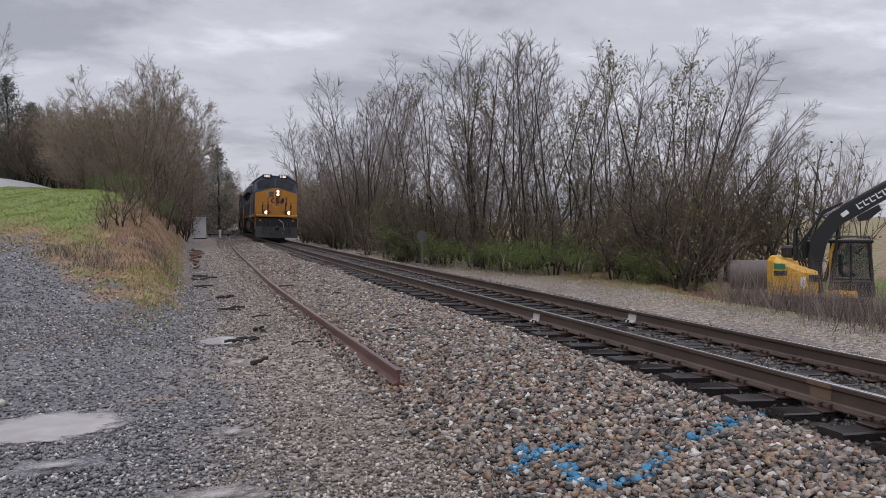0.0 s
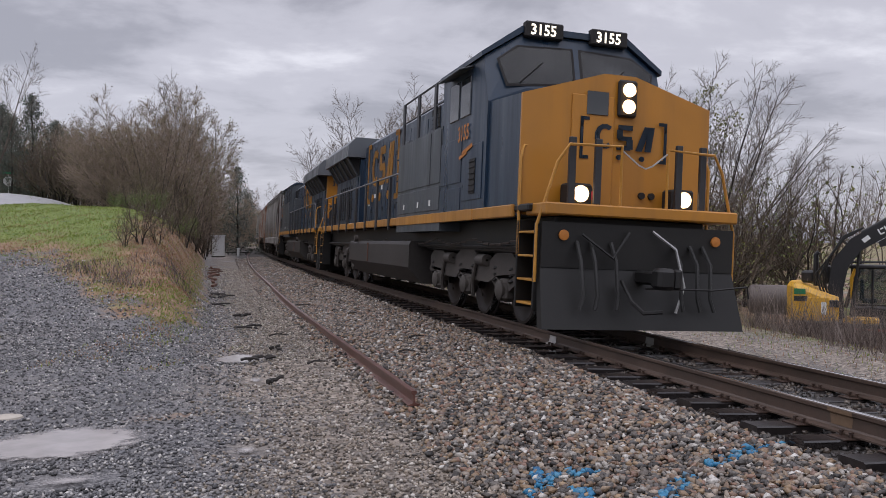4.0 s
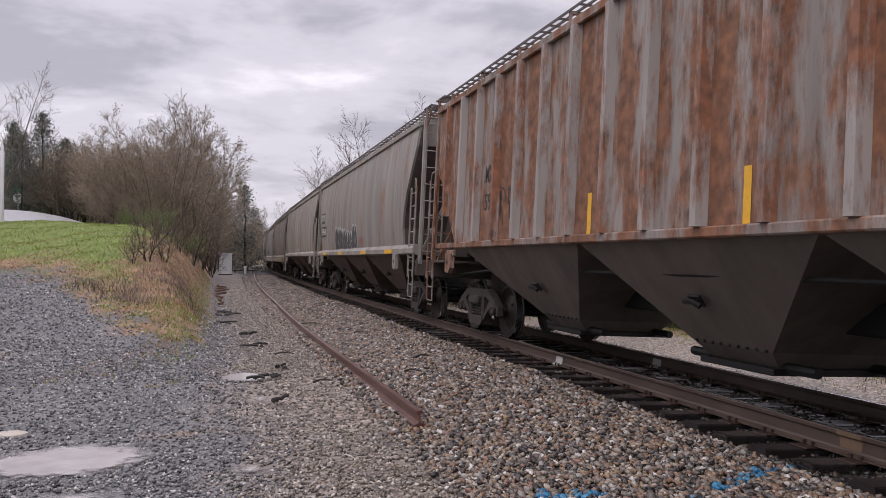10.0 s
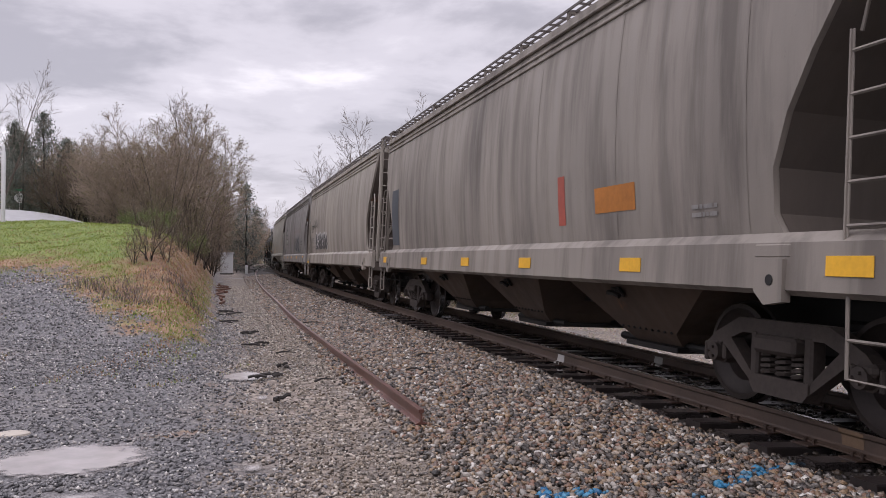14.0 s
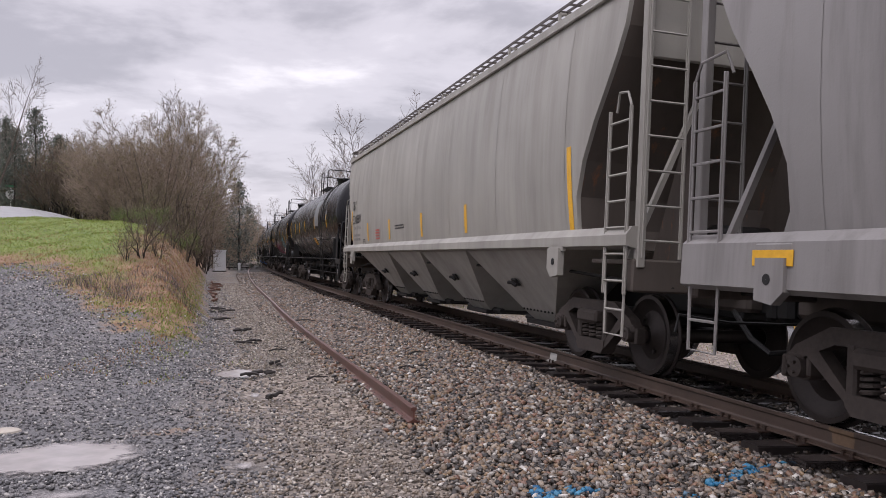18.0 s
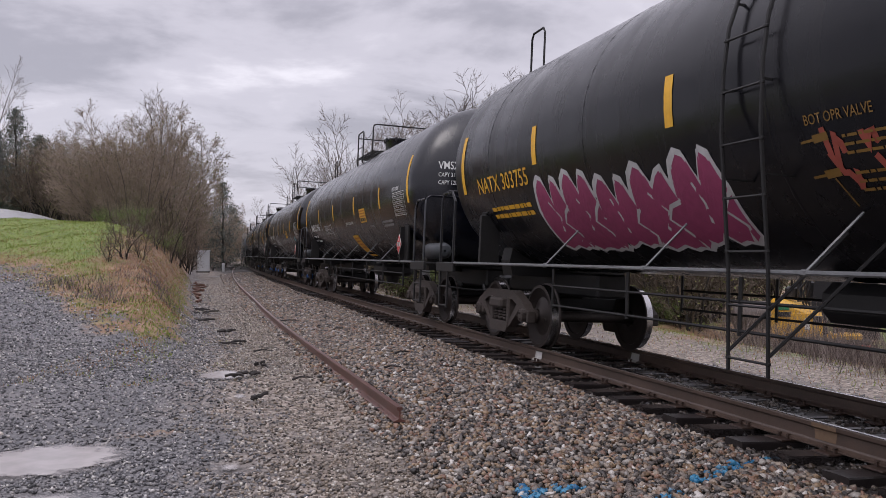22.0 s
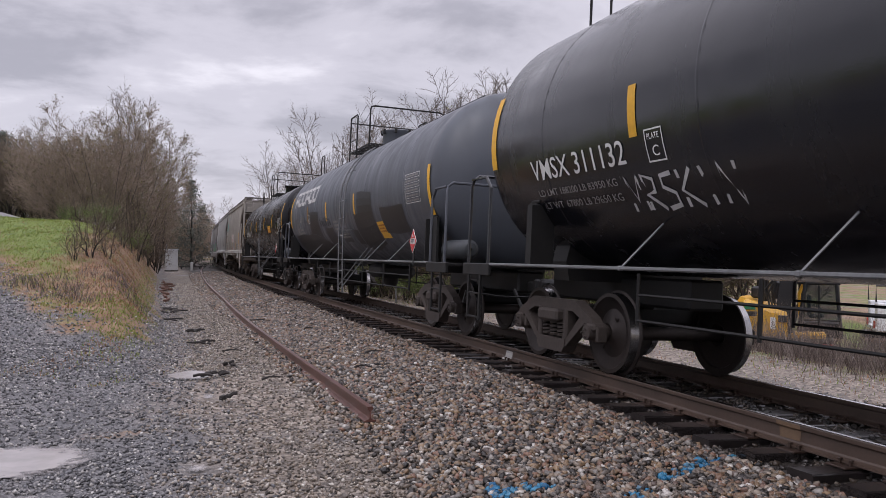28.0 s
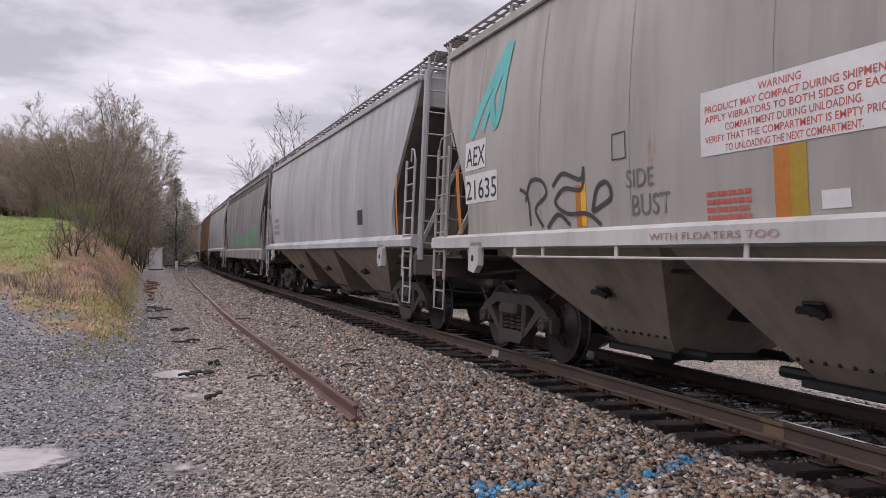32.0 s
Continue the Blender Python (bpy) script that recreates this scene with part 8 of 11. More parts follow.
def tanks():
    out = {}
    for i in range(10, 18):
        paint = TANK_GREY if i == 16 else (TANK_DULL if i in (10, 11, 17) else TANK_BLACK)
        label = {10: "black tank car for liquefied gas with grey patches", 11: "black tank car with pink graffiti and yellow lettering", 14: "black tank car with ladder and red hazard placards", 16: "grey and black patched tank car with ladder", 17: "black tank car with ladder and red placard"}.get(i, "glossy black tank car with yellow stripes and white lettering")
        root, wheels, wid = tank_car(label, span(i), paint, ladder=i in (10, 11, 14, 16, 17), caps=BLUE_CAP if i in (13, 14) else None, ladder_at={10: -4.78, 11: 0.56, 14: -1.3, 16: -0.68, 17: -0.75}.get(i, 0.0),
                                    struts={10: (), 16: (3.6, 1.45, -3.4, -5.2), 17: (-5.4, -3.5, -1.75, 1.4, 3.8)}.get(i, (-5.0, -2.85, -0.4, 1.7, 3.95)), brace=2.3 if i < 16 else 1.43, deck=-0.35 if i == 17 else 0.2, r=1.615 if i < 16 else 1.525, zc=2.745 if i < 16 else 2.62)
        place(i, root, wheels)
        out[i] = (root, wid)
    return out


TANKS = tanks()

# ---- locomotives ----
LOCO_BLUE = car_paint("dark_blue_paint", (0.010, 0.027, 0.054), 0.3, 0.0, 0.3, grime_color=(0.05, 0.045, 0.04), seed=20)
LOCO_CAB = car_paint("grey_blue_paint", (0.046, 0.056, 0.066), 0.4, 0.0, 0.35, grime_color=(0.07, 0.06, 0.055), seed=21)
LOCO_YELLOW = car_paint("yellow_paint", (0.38, 0.162, 0.014), 0.4, 0.0, 0.45, grime_color=(0.16, 0.09, 0.04), seed=22)
LOCO_DARK = plain("underframe_black", (0.007, 0.0066, 0.0064), 0.55, 0.1, 25, 0.45)
LOCO_TRUCK = plain("truck_grey", (0.060, 0.052, 0.046), 0.7, 0.1, 25, 0.45)
TANK_PLATE = plain("fuel_tank_grey", (0.030, 0.026, 0.024), 0.6, 0.1, 15, 0.4)
EMBLEM_GOLD = plain("gold_paint", (0.52, 0.235, 0.025), 0.45, 0.0, 15, 0.25)
RAIL_GREY = plain("worn_handrail", (0.16, 0.16, 0.17), 0.45, 0.3, 25, 0.3)
# Lighter than the cab paint: the sky's reflection is put into this colour
LOCO_WING = car_paint("sky_sheen_grey_blue_paint", (0.085, 0.095, 0.108), 0.35, 0.0, 0.3, grime_color=(0.10, 0.09, 0.085), seed=23)
HANDRAIL = plain("handrail_dark", (0.030, 0.030, 0.034), 0.5, 0.2, 25, 0.3)
RAIL_YELLOW = plain("handrail_yellow", (0.40, 0.19, 0.025), 0.5, 0.1, 25, 0.3)
VENT_DARK = plain("vent_dark", (0.014, 0.012, 0.012), 0.7, 0.2, 30, 0.4)
GLASS_DARK, _n, _l, _b = node_mat("cab_glass")
_b.inputs["Base Color"].default_value = (0.02, 0.024, 0.028, 1)
_b.inputs["Roughness"].default_value, _b.inputs["Specular IOR Level"].default_value = 0.05, 0.8
GLOW, _n, _l, _b = node_mat("lit_headlight")
_b.inputs["Emission Color"].default_value = (1.0, 0.62, 0.28, 1)
_b.inputs["Emission Strength"].default_value = 5.0
BOARD_LIT, _n, _l, _b = node_mat("lit_number_board")
_b.inputs["Emission Color"].default_value = (1.0, 0.85, 0.6, 1)
_b.inputs["Emission Strength"].default_value = 1.2
UNLIT = plain("unlit_lens", (0.55, 0.55, 0.52), 0.15, 0.0, 30, 0.15)


def loco_truck(root, y0, wheels):
    tr = new("truck")
    tr.parent = root
    tr.location = (0, y0, 0)
    for s in (-1, 1):
        sh = Shape()
        a, b = s * 1.02, s * 1.16
        sh.prism([(-2.45, 0.98), (-2.2, 1.12), (-1.5, 1.10), (-1.15, 0.95), (-0.75, 0.98), (-0.4, 1.14), (0.4, 1.14), (0.75, 0.98), (1.15, 0.95), (1.5, 1.10), (2.2, 1.12), (2.45, 0.98), (2.40, 0.80), (1.55, 0.74), (1.2, 0.62), (0.62, 0.62), (0.3, 0.80), (-0.3, 0.80), (-0.62, 0.62), (-1.2, 0.62), (-1.55, 0.74), (-2.40, 0.80)], "x", a, b)
        part("truck_frame", sh, LOCO_TRUCK, tr)
        for k, dy in enumerate((-1.85, 0.0, 1.85)):
            sh = Shape().box((s * 1.09, dy, 0.53), (0.22, 0.36, 0.36), 0.06)
            for q in (-1, 1):
                sh.prism([(dy + q * 0.16, 0.66), (dy + q * 0.60, 0.82), (dy + q * 0.70, 0.72), (dy + q * 0.26, 0.52)], "x", s * 1.04, s * 1.15)
            sh.lathe((s * 1.2, dy, 0.53), "x", [(-0.06 * s, 0.16), (0.02 * s, 0.16), (0.05 * s, 0.11), (0.06 * s, 0.001)], 14)
            part("axle_box", sh, LOCO_TRUCK, tr)
            sh = Shape()
            for q in (-1, 1):
                pts = [(s * 1.1 + 0.08 * math.cos(t * 0.7), dy + q * 0.36 + 0.08 * math.sin(t * 0.7), 0.62 + 0.011 * t) for t in range(28)]
                sh.tube(pts, 0.02, 4)
            part("spring_set", sh, LOCO_DARK, tr)
        for dy in (-1.0, 0.9):
            sh = Shape().lathe((s * 1.2, dy, 0.98), "y", [(-0.2, 0.02), (-0.2, 0.1), (0.16, 0.1), (0.2, 0.06), (0.34, 0.05), (0.36, 0.001)], 12)
            sh.tube([(s * 1.2, dy + 0.34, 0.98), (s * 1.2, dy + 0.52, 0.6), (s * 1.16, dy + 0.56, 0.35)], 0.035, 6)
            part("brake_cylinder", sh, LOCO_TRUCK, tr)
    part("bolster", Shape().box((0, 0, 0.85), (2.0, 3.6, 0.3), 0.05), LOCO_DARK, tr)
    for dy in (-1.85, 0.0, 1.85):
        w = part("wheel_set", cached("loco_wheel_set", wheel_pair(0.533), WHEEL_STEEL), None, root)
        w.location = (0, y0 + dy, 0.533)
        for s in (-1, 1):
            part("tread", cached("loco_tread" + str(s), wheel_tread(0.533, s), TREAD_STEEL), None, w, "polished steel tread")
        wheels.append((w, y0 + dy, 0.533))


def side_panel(s, x, y0, y1, z0, z1, t=0.02):
    return Shape().box((s * (x + t / 2), (y0 + y1) / 2, (z0 + z1) / 2), (t, abs(y1 - y0), z1 - z0), 0.006)


def vent(root, s, x, y0, y1, z0, z1, name="louvre"):
    sh = Shape().box((s * (x + 0.006), (y0 + y1) / 2, (z0 + z1) / 2), (0.012, abs(y1 - y0), z1 - z0), 0.002)
    n = max(3, int((z1 - z0) / 0.09))
    for i in range(n):
        sh.box((s * (x + 0.018), (y0 + y1) / 2, z0 + (z1 - z0) * (i + 0.5) / n), (0.018, abs(y1 - y0) * 0.92, 0.02), 0.004)
    part(name, sh, VENT_DARK, root, "dark louvred vent")


def flat_text(root, words, size, s, x, y, z, material, squeeze=0.9, ahead=None):
    """Letters on a flat side s (-1 or +1) at half width x, or on an end when ahead is its y."""
    cu = bpy.data.curves.new("lettering", "FONT")
    cu.body, cu.size, cu.resolution_u, cu.offset = words, size, 2, size * 0.022
    tmp = bpy.data.objects.new("lettering", cu)
    me = bpy.data.meshes.new_from_object(tmp)
    bpy.data.objects.remove(tmp)
    bpy.data.curves.remove(cu)
    for v in me.vertices:
        u, h = v.co.x * squeeze, v.co.y
        v.co = (s * x, y + s * u, z + h) if ahead is None else (x + (-u if ahead > 0 else u), ahead, z + h)
    me.materials.clear()
    me.materials.append(material)
    part("lettering", me, material, root)


def emblem(root, s, x, y, z, k, material, ahead=None, stretch=1.0):
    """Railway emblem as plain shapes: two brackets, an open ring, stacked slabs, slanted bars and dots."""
    def plate(pts, name="emblem_piece"):
        sh = Shape()
        n = len(pts)
        if ahead is None:
            ring = [(s * x, y + s * u * k * stretch, z + h * k) for u, h in pts]
            vs = [(p[0] + s * 0.008, p[1], p[2]) for p in ring] + ring
        else:
            d = -1 if ahead > 0 else 1
            ring = [(x + d * u * k * stretch, ahead, z + h * k) for u, h in pts]
            vs = [(p[0], p[1] + math.copysign(0.008, ahead), p[2]) for p in ring] + ring
        sh.add(vs, [tuple(range(n)), tuple(range(n))[::-1]] + [(i, (i + 1) % n, n + (i + 1) % n, n + i) for i in range(n)])
        part(name, sh, material, root)

    def bar(u0, u1, h0, h1, lean=0.0):
        plate([(u0, h0), (u1, h0), (u1 + lean, h1), (u0 + lean, h1)])

    def arc(cu, ch, ru, rh, a0, a1, t):
        n = 9
        q = [a0 + (a1 - a0) * i / n for i in range(n + 1)]
        for b, c in zip(q[:-1], q[1:]):
            plate([(cu + ru * math.cos(b), ch + rh * math.sin(b)), (cu + ru * math.cos(c), ch + rh * math.sin(c)), (cu + (ru - t) * math.cos(c), ch + (rh - t) * math.sin(c)), (cu + (ru - t) * math.cos(b), ch + (rh - t) * math.sin(b))])
    for u0, u1, h0, h1 in ((0, 0.10, 0, 1.5), (0.10, 0.30, 1.38, 1.5), (0.10, 0.30, 0, 0.12), (2.92, 3.02, 0, 1.5), (2.72, 2.92, 1.38, 1.5), (2.72, 2.92, 0, 0.12)):
        bar(u0, u1, h0, h1)
    arc(0.85, 0.85, 0.36, 0.45, 0.9, 5.4, 0.17)
    bar(1.30, 1.80, 1.12, 1.30, 0.0)
    bar(1.26, 1.46, 0.80, 1.12, 0.0)
    bar(1.30, 1.78, 0.74, 0.90, 0.0)
    bar(1.60, 1.82, 0.44, 0.80, 0.0)
    bar(1.26, 1.74, 0.40, 0.57, 0.0)
    bar(1.92, 2.14, 0.40, 1.30, 0.30)
    bar(2.24, 2.46, 0.40, 1.30, 0.12)
    for u in (0.62, 1.35, 2.15):
        plate([(u + 0.10 * math.cos(q), 0.13 + 0.10 * math.sin(q)) for q in [0.5236 * i for i in range(12)]])


def locomotive(label, lit, number, back=0.0):
    """A six-axle diesel with wide nose at -y and radiator wings at +y."""
    root = thing("locomotive", label, "locomotive", group="locomotives of the train")
    wheels = []
    # deck and frame
    part("deck", Shape().box((0, 0, 1.60), (3.04, 20.4, 0.10), 0.02), LOCO_DARK, root).location = (0, 0, 0.145)
    for s in (-1, 1):
        part("side_sill", Shape().box((s * 1.53, 0, 1.71), (0.06, 19.4, 0.18), 0.015), LOCO_YELLOW, root, "yellow side sill")
    part("frame", Shape().box((0, 0, 1.38), (2.3, 20.6, 0.55), 0.03), LOCO_DARK, root)
    # nose, wedge-shaped
    nose = Shape()
    rings = []
    for y, dz in ((-9.75, 0.0), (-8.35, 0.10)):
        rings.append([(-1.5, y, 1.65), (-1.5, y, 3.36 + dz), (-0.25, y, 3.74 + dz), (0.25, y, 3.74 + dz), (1.5, y, 3.36 + dz), (1.5, y, 1.65)])
    nose.loft(rings)
    part("nose", nose, LOCO_BLUE, root)
    part("nose_front", Shape().prism([(-1.5, 1.66), (-1.5, 3.36), (-0.25, 3.74), (0.25, 3.74), (1.5, 3.36), (1.5, 1.66)], "y", -9.80, -9.752), LOCO_YELLOW, root, "yellow nose front")
    part("nose_door", Shape().box((-0.42, -9.815, 2.58), (0.66, 0.03, 1.66), 0.01), LOCO_YELLOW, root)
    part("nose_window", Shape().box((-0.36, -9.835, 3.30), (0.34, 0.02, 0.34), 0.06), GLASS_DARK, root)
    emblem(root, -1, -0.62, 0, 2.50, 0.40, LOCO_BLUE, ahead=-9.835, stretch=1.15)
    part("warning_sign", Shape().box((-0.42, -9.837, 1.98), (0.30, 0.012, 0.12), 0.003), RED, root, "small red warning plate")
    for x in (-0.60, -0.44, 0.40, 0.56):
        part("step_hole", Shape().lathe((x, -9.80, 2.02 if x > 0 else 2.06), "y", [(-0.04, 0.001), (-0.04, 0.05), (0.0, 0.05)], 12), VENT_DARK, root)
    # cab
    cab = Shape()
    rings = []
    for y, zf in ((-8.45, 0), (-8.18, 1), (-5.95, 1)):
        top = 4.42 if zf else 3.30
        if zf == 0:
            rings.append([(-1.54, y, 1.65), (-1.54, y, 3.46), (-0.9, y, 3.72), (0.9, y, 3.72), (1.54, y, 3.46), (1.54, y, 1.65)])
        else:
            rings.append([(-1.54, y, 1.65), (-1.54, y, 4.22), (-0.9, y, 4.64), (0.9, y, 4.64), (1.54, y, 4.22), (1.54, y, 1.65)])
    cab.loft(rings)
    part("cab", cab, LOCO_BLUE if lit else LOCO_CAB, root)
    part("cab_roof", Shape().prism([(-1.60, 4.20), (-0.92, 4.65), (0.92, 4.65), (1.60, 4.20), (1.60, 4.28), (0.94, 4.75), (-0.94, 4.75), (-1.60, 4.28)], "y", -8.24, -5.9), LOCO_BLUE, root)
    for x in (-0.72, 0.72):
        q = math.copysign(1, x)
        rim = [(q * 0.09, 3.86), (q * 1.22, 3.76), (q * 1.34, 4.16), (q * 1.0, 4.40), (q * 0.09, 4.44)]

        def on_front(pts, lift):
            return [(u, -8.47 + (h - 3.6) * 0.30 - lift, h) for u, h in pts]
        n = len(rim)
        c = (sum(u for u, h in rim) / n, sum(h for u, h in rim) / n)
        part("windshield_frame", Shape().add(on_front([(c[0] + (u - c[0]) * 1.07, c[1] + (h - c[1]) * 1.12) for u, h in rim], 0.02) + on_front(rim, 0.03), [(i, (i + 1) % n, n + (i + 1) % n, n + i) for i in range(n)]), VENT_DARK, root)
        part("windshield", Shape().add(on_front(rim, 0.028) + on_front(rim, 0.0), [tuple(range(n)), tuple(range(n))[::-1]] + [(n + i, n + (i + 1) % n, (i + 1) % n, i) for i in range(n)]), GLASS_DARK, root, "dark windshield pane")
        part("wiper", Shape().tube([(x - 0.3, -8.46, 3.80), (x + 0.1, -8.36, 4.16)], 0.012, 4), VENT_DARK, root)
        part("number_board", Shape().box((x * 0.80, -8.24, 4.70), (0.66, 0.14, 0.26), 0.02), VENT_DARK, root)
        flat_text(root, number, 0.24, -1, x * 0.80 - 0.25, 0, 4.615, BOARD_LIT if lit else UNLIT, 0.95, ahead=-8.316)
    for s in (-1, 1):
        for y in (-7.35, -6.72):
            part("side_window", Shape().box((s * 1.545, y, 3.70), (0.03, 0.52, 0.66), 0.02), GLASS_DARK, root)
        part("sun_visor", Shape().box((s * 1.66, -7.05, 4.12), (0.28, 1.3, 0.03), 0.01, pose(0, 0, 0, 0, s * 18, 0)), LOCO_CAB, root)
        for y0, y1, z0, z1 in ((-8.3, -7.3, 1.95, 2.85), (-7.2, -6.0, 1.72, 2.2), (-7.2, -6.0, 2.28, 3.05)):
            part("cab_panel", side_panel(s, 1.54, y0, y1, z0, z1, 0.014), LOCO_BLUE if lit else LOCO_CAB, root)
        vent(root, s, 1.555, -8.0, -7.72, 2.05, 2.62)
        flat_text(root, number, 0.36, s, 1.562, -7.95 if s < 0 else -8.05, 2.98, ORANGE, 0.85) if s > 0 else flat_text(root, number, 0.36, s, 1.562, -7.0, 2.98, ORANGE, 0.85)
        yb = -7.55
        part("bolt_emblem", Shape().box((s * 1.566, yb, 2.80), (0.006, 0.55, 0.07), 0.002, pose(0, 0, 0, s * 10)).box((s * 1.566, yb + 0.22, 2.72), (0.006, 0.4, 0.06), 0.002, pose(0, 0, 0, s * 10)), ORANGE, root)
        # equipment cabinets behind the cab
        part("cabinet", Shape().prism([(s * 0.96, 1.47), (s * 1.55, 1.47), (s * 1.55, 3.40), (s * 1.35, 3.50), (s * 0.96, 3.55)], "y", -6.0, -2.5), LOCO_CAB, root)
        part("painted_stripe", side_panel(s, 1.55, -7.95, -2.52, 1.62, 1.80, 0.02), LOCO_YELLOW, root, "yellow stripe")
        part("hood_box", Shape().box((s * 1.12, -2.2, 2.70), (0.42, 0.56, 1.75), 0.03), LOCO_CAB, root)
        for i in range(3):
            part("grab_iron", Shape().tube([(s * 1.33, -1.86, 2.2 + i * 0.5), (s * 1.38, -1.86, 2.2 + i * 0.5), (s * 1.38, -1.55, 2.2 + i * 0.5), (s * 0.98, -1.55, 2.2 + i * 0.5)], 0.012, 5), HANDRAIL, root)
        for y in (-5.4, -4.5, -3.3):
            part("notice", side_panel(s, 1.572, y, y + 0.12, 1.95, 2.06, 0.004), LETTER_WHITE, root)
        for y0, y1, z0, z1 in ((-5.95, -5.3, 2.36, 3.36), (-5.24, -2.55, 2.36, 3.36), (-5.95, -2.55, 1.86, 2.30)):
            part("cabinet_door", side_panel(s, 1.55, y0, y1, z0, z1, 0.016), LOCO_CAB, root)
                # upper railing beside the blower
        sh = Shape()
        for i in range(3):
            sh.box((s * 1.48, -5.2 + i * 1.3, 3.86), (0.04, 0.16, 0.95), 0.008)
        sh.tube([(s * 1.48, -5.95, 4.33), (s * 1.48, -2.5, 4.33)], 0.022, 6)
        sh.tube([(s * 1.48, -5.95, 3.9), (s * 1.48, -2.5, 3.9)], 0.016, 6)
        part("roof_rail", sh, HANDRAIL, root)
        for y in (-5.2, -4.3, -3.4):
            vent(root, s, 0.962, y - 0.32, y + 0.32, 3.62, 4.2)
    # hood
    part("hood", Shape().prism([(-0.96, 1.65), (0.96, 1.65), (0.96, 4.20), (0.80, 4.36), (-0.80, 4.36), (-0.96, 4.20)], "y", -5.95, 5.4), LOCO_BLUE, root)
    for s in (-1, 1):
        for i in range(11):
            y0 = -3.6 + i * 0.80
            part("hood_door", side_panel(s, 0.96, y0 + 0.03, y0 + 0.77, 1.78, 4.05, 0.022), LOCO_BLUE, root)
            part("latch", Shape().box((s * 0.992, y0 + 0.62, 2.2), (0.02, 0.05, 0.12), 0.006).box((s * 0.992, y0 + 0.62, 3.6), (0.02, 0.05, 0.12), 0.006), VENT_DARK, root)
        emblem(root, s, 0.99, -0.05 if s > 0 else 4.1, 2.40, 1.20, EMBLEM_GOLD, None, 1.14)
        for i in range(3):
            part("notice", side_panel(s, 0.985, 1.9 + i * 0.9, 2.1 + i * 0.9, 2.75 - 0.2 * i, 2.87 - 0.2 * i, 0.005), LETTER_WHITE, root)
    part("exhaust_stack", Shape().box((0, 1.2, 4.42), (0.7, 1.2, 0.22), 0.05), LOCO_DARK, root)
    part("roof_hump", Shape().box((0, -3.6, 4.40), (1.5, 2.2, 0.16), 0.05), LOCO_BLUE, root)
    # radiator end with wings
    part("radiator_body", Shape().prism([(-1.12, 1.65), (1.12, 1.65), (1.12, 3.85), (-1.12, 3.85)], "y", 4.7, 9.85 + back), LOCO_BLUE, root)
    wing = Shape()
    wing.prism([(-1.14, 3.36), (1.14, 3.36), (1.50, 3.93), (-1.50, 3.93)], "y", 4.9, 9.7 + back)
    part("wing_intake", wing, VENT_DARK, root)
    part("wing", Shape().prism([(-1.56, 3.90), (1.56, 3.90), (1.53, 4.27), (1.30, 4.52), (-1.30, 4.52), (-1.53, 4.27)], "y", 4.65, 10.3 + back), LOCO_WING, root)
    for s in (-1, 1):
        for i in range(6):
            y0 = 4.95 + i * (0.94 + 0.18 * back)
            part("intake_post", Shape().box((s * 1.34, y0, 3.63), (0.05, 0.07, 0.66), 0.01, pose(0, 0, 0, 0, s * 32, 0)), LOCO_CAB, root)
            if i < 5:
                part("radiator_door", side_panel(s, 1.12, y0 + 0.05, y0 + 0.89, 1.84, 3.32, 0.025), LOCO_BLUE, root)
                if 0 < i < 4:
                    vent(root, s, 1.148, y0 + 0.14, y0 + 0.34, 2.0, 3.1)
                    vent(root, s, 1.148, y0 + 0.56, y0 + 0.76, 2.0, 3.1)
                else:
                    part("door_handle", Shape().tube([(s * 1.16, y0 + 0.75, 2.3), (s * 1.19, y0 + 0.75, 2.35), (s * 1.19, y0 + 0.75, 2.6), (s * 1.16, y0 + 0.75, 2.65)], 0.012, 5), HANDRAIL, root)
    part("rear_panel", Shape().box((0, 9.87 + back, 3.05), (2.24, 0.04, 1.7), 0.01), LOCO_YELLOW, root, "yellow rear panel")
    part("rear_base", Shape().box((0, 9.87 + back, 1.99), (2.24, 0.04, 0.41), 0.01), LOCO_BLUE, root)
    emblem(root, 1, 0.72, 0, 2.38, 0.44, LOCO_BLUE, ahead=9.898 + back)
    flat_text(root, number, 0.27, 1, 0.90, 0, 3.52, LOCO_BLUE, 0.95, ahead=9.898 + back)
    part("rear_lamp_box", Shape().box((-0.16, 10.02 + back, 3.66), (0.52, 0.28, 0.80), 0.05), LOCO_YELLOW, root)
    for x in (-0.28, -0.04):
        part("rear_headlight", Shape().lathe((x, 10.165 + back, 3.88), "y", [(0, 0.115), (0.03, 0.115), (0.035, 0.09), (0.02, 0.001)], 16), UNLIT, root, "unlit round headlight")
    part("rear_louvre", Shape().box((-0.16, 10.165 + back, 3.46), (0.36, 0.02, 0.30), 0.01), VENT_DARK, root)
    # headlights
    lens = GLOW if lit else UNLIT
    part("headlight_box", Shape().box((0.10, -9.84, 3.40), (0.30, 0.08, 0.54), 0.03), VENT_DARK, root)
    for z in (3.28, 3.52):
        part("headlight", Shape().lathe((0.10, -9.89, z), "y", [(0, 0.10), (-0.02, 0.10), (-0.025, 0.07), (-0.02, 0.001)], 16), lens, root, "bright headlight" if lit else "round headlight")
    for x in (-0.72, 0.90):
        part("ditch_light_box", Shape().box((x, -9.98, 1.96), (0.36, 0.3, 0.32), 0.03), VENT_DARK, root)
        part("ditch_light", Shape().lathe((x, -10.14, 1.97), "y", [(0, 0.115), (-0.02, 0.115), (-0.025, 0.08), (-0.02, 0.001)], 16), lens, root, "bright ditch light" if lit else "round lamp")
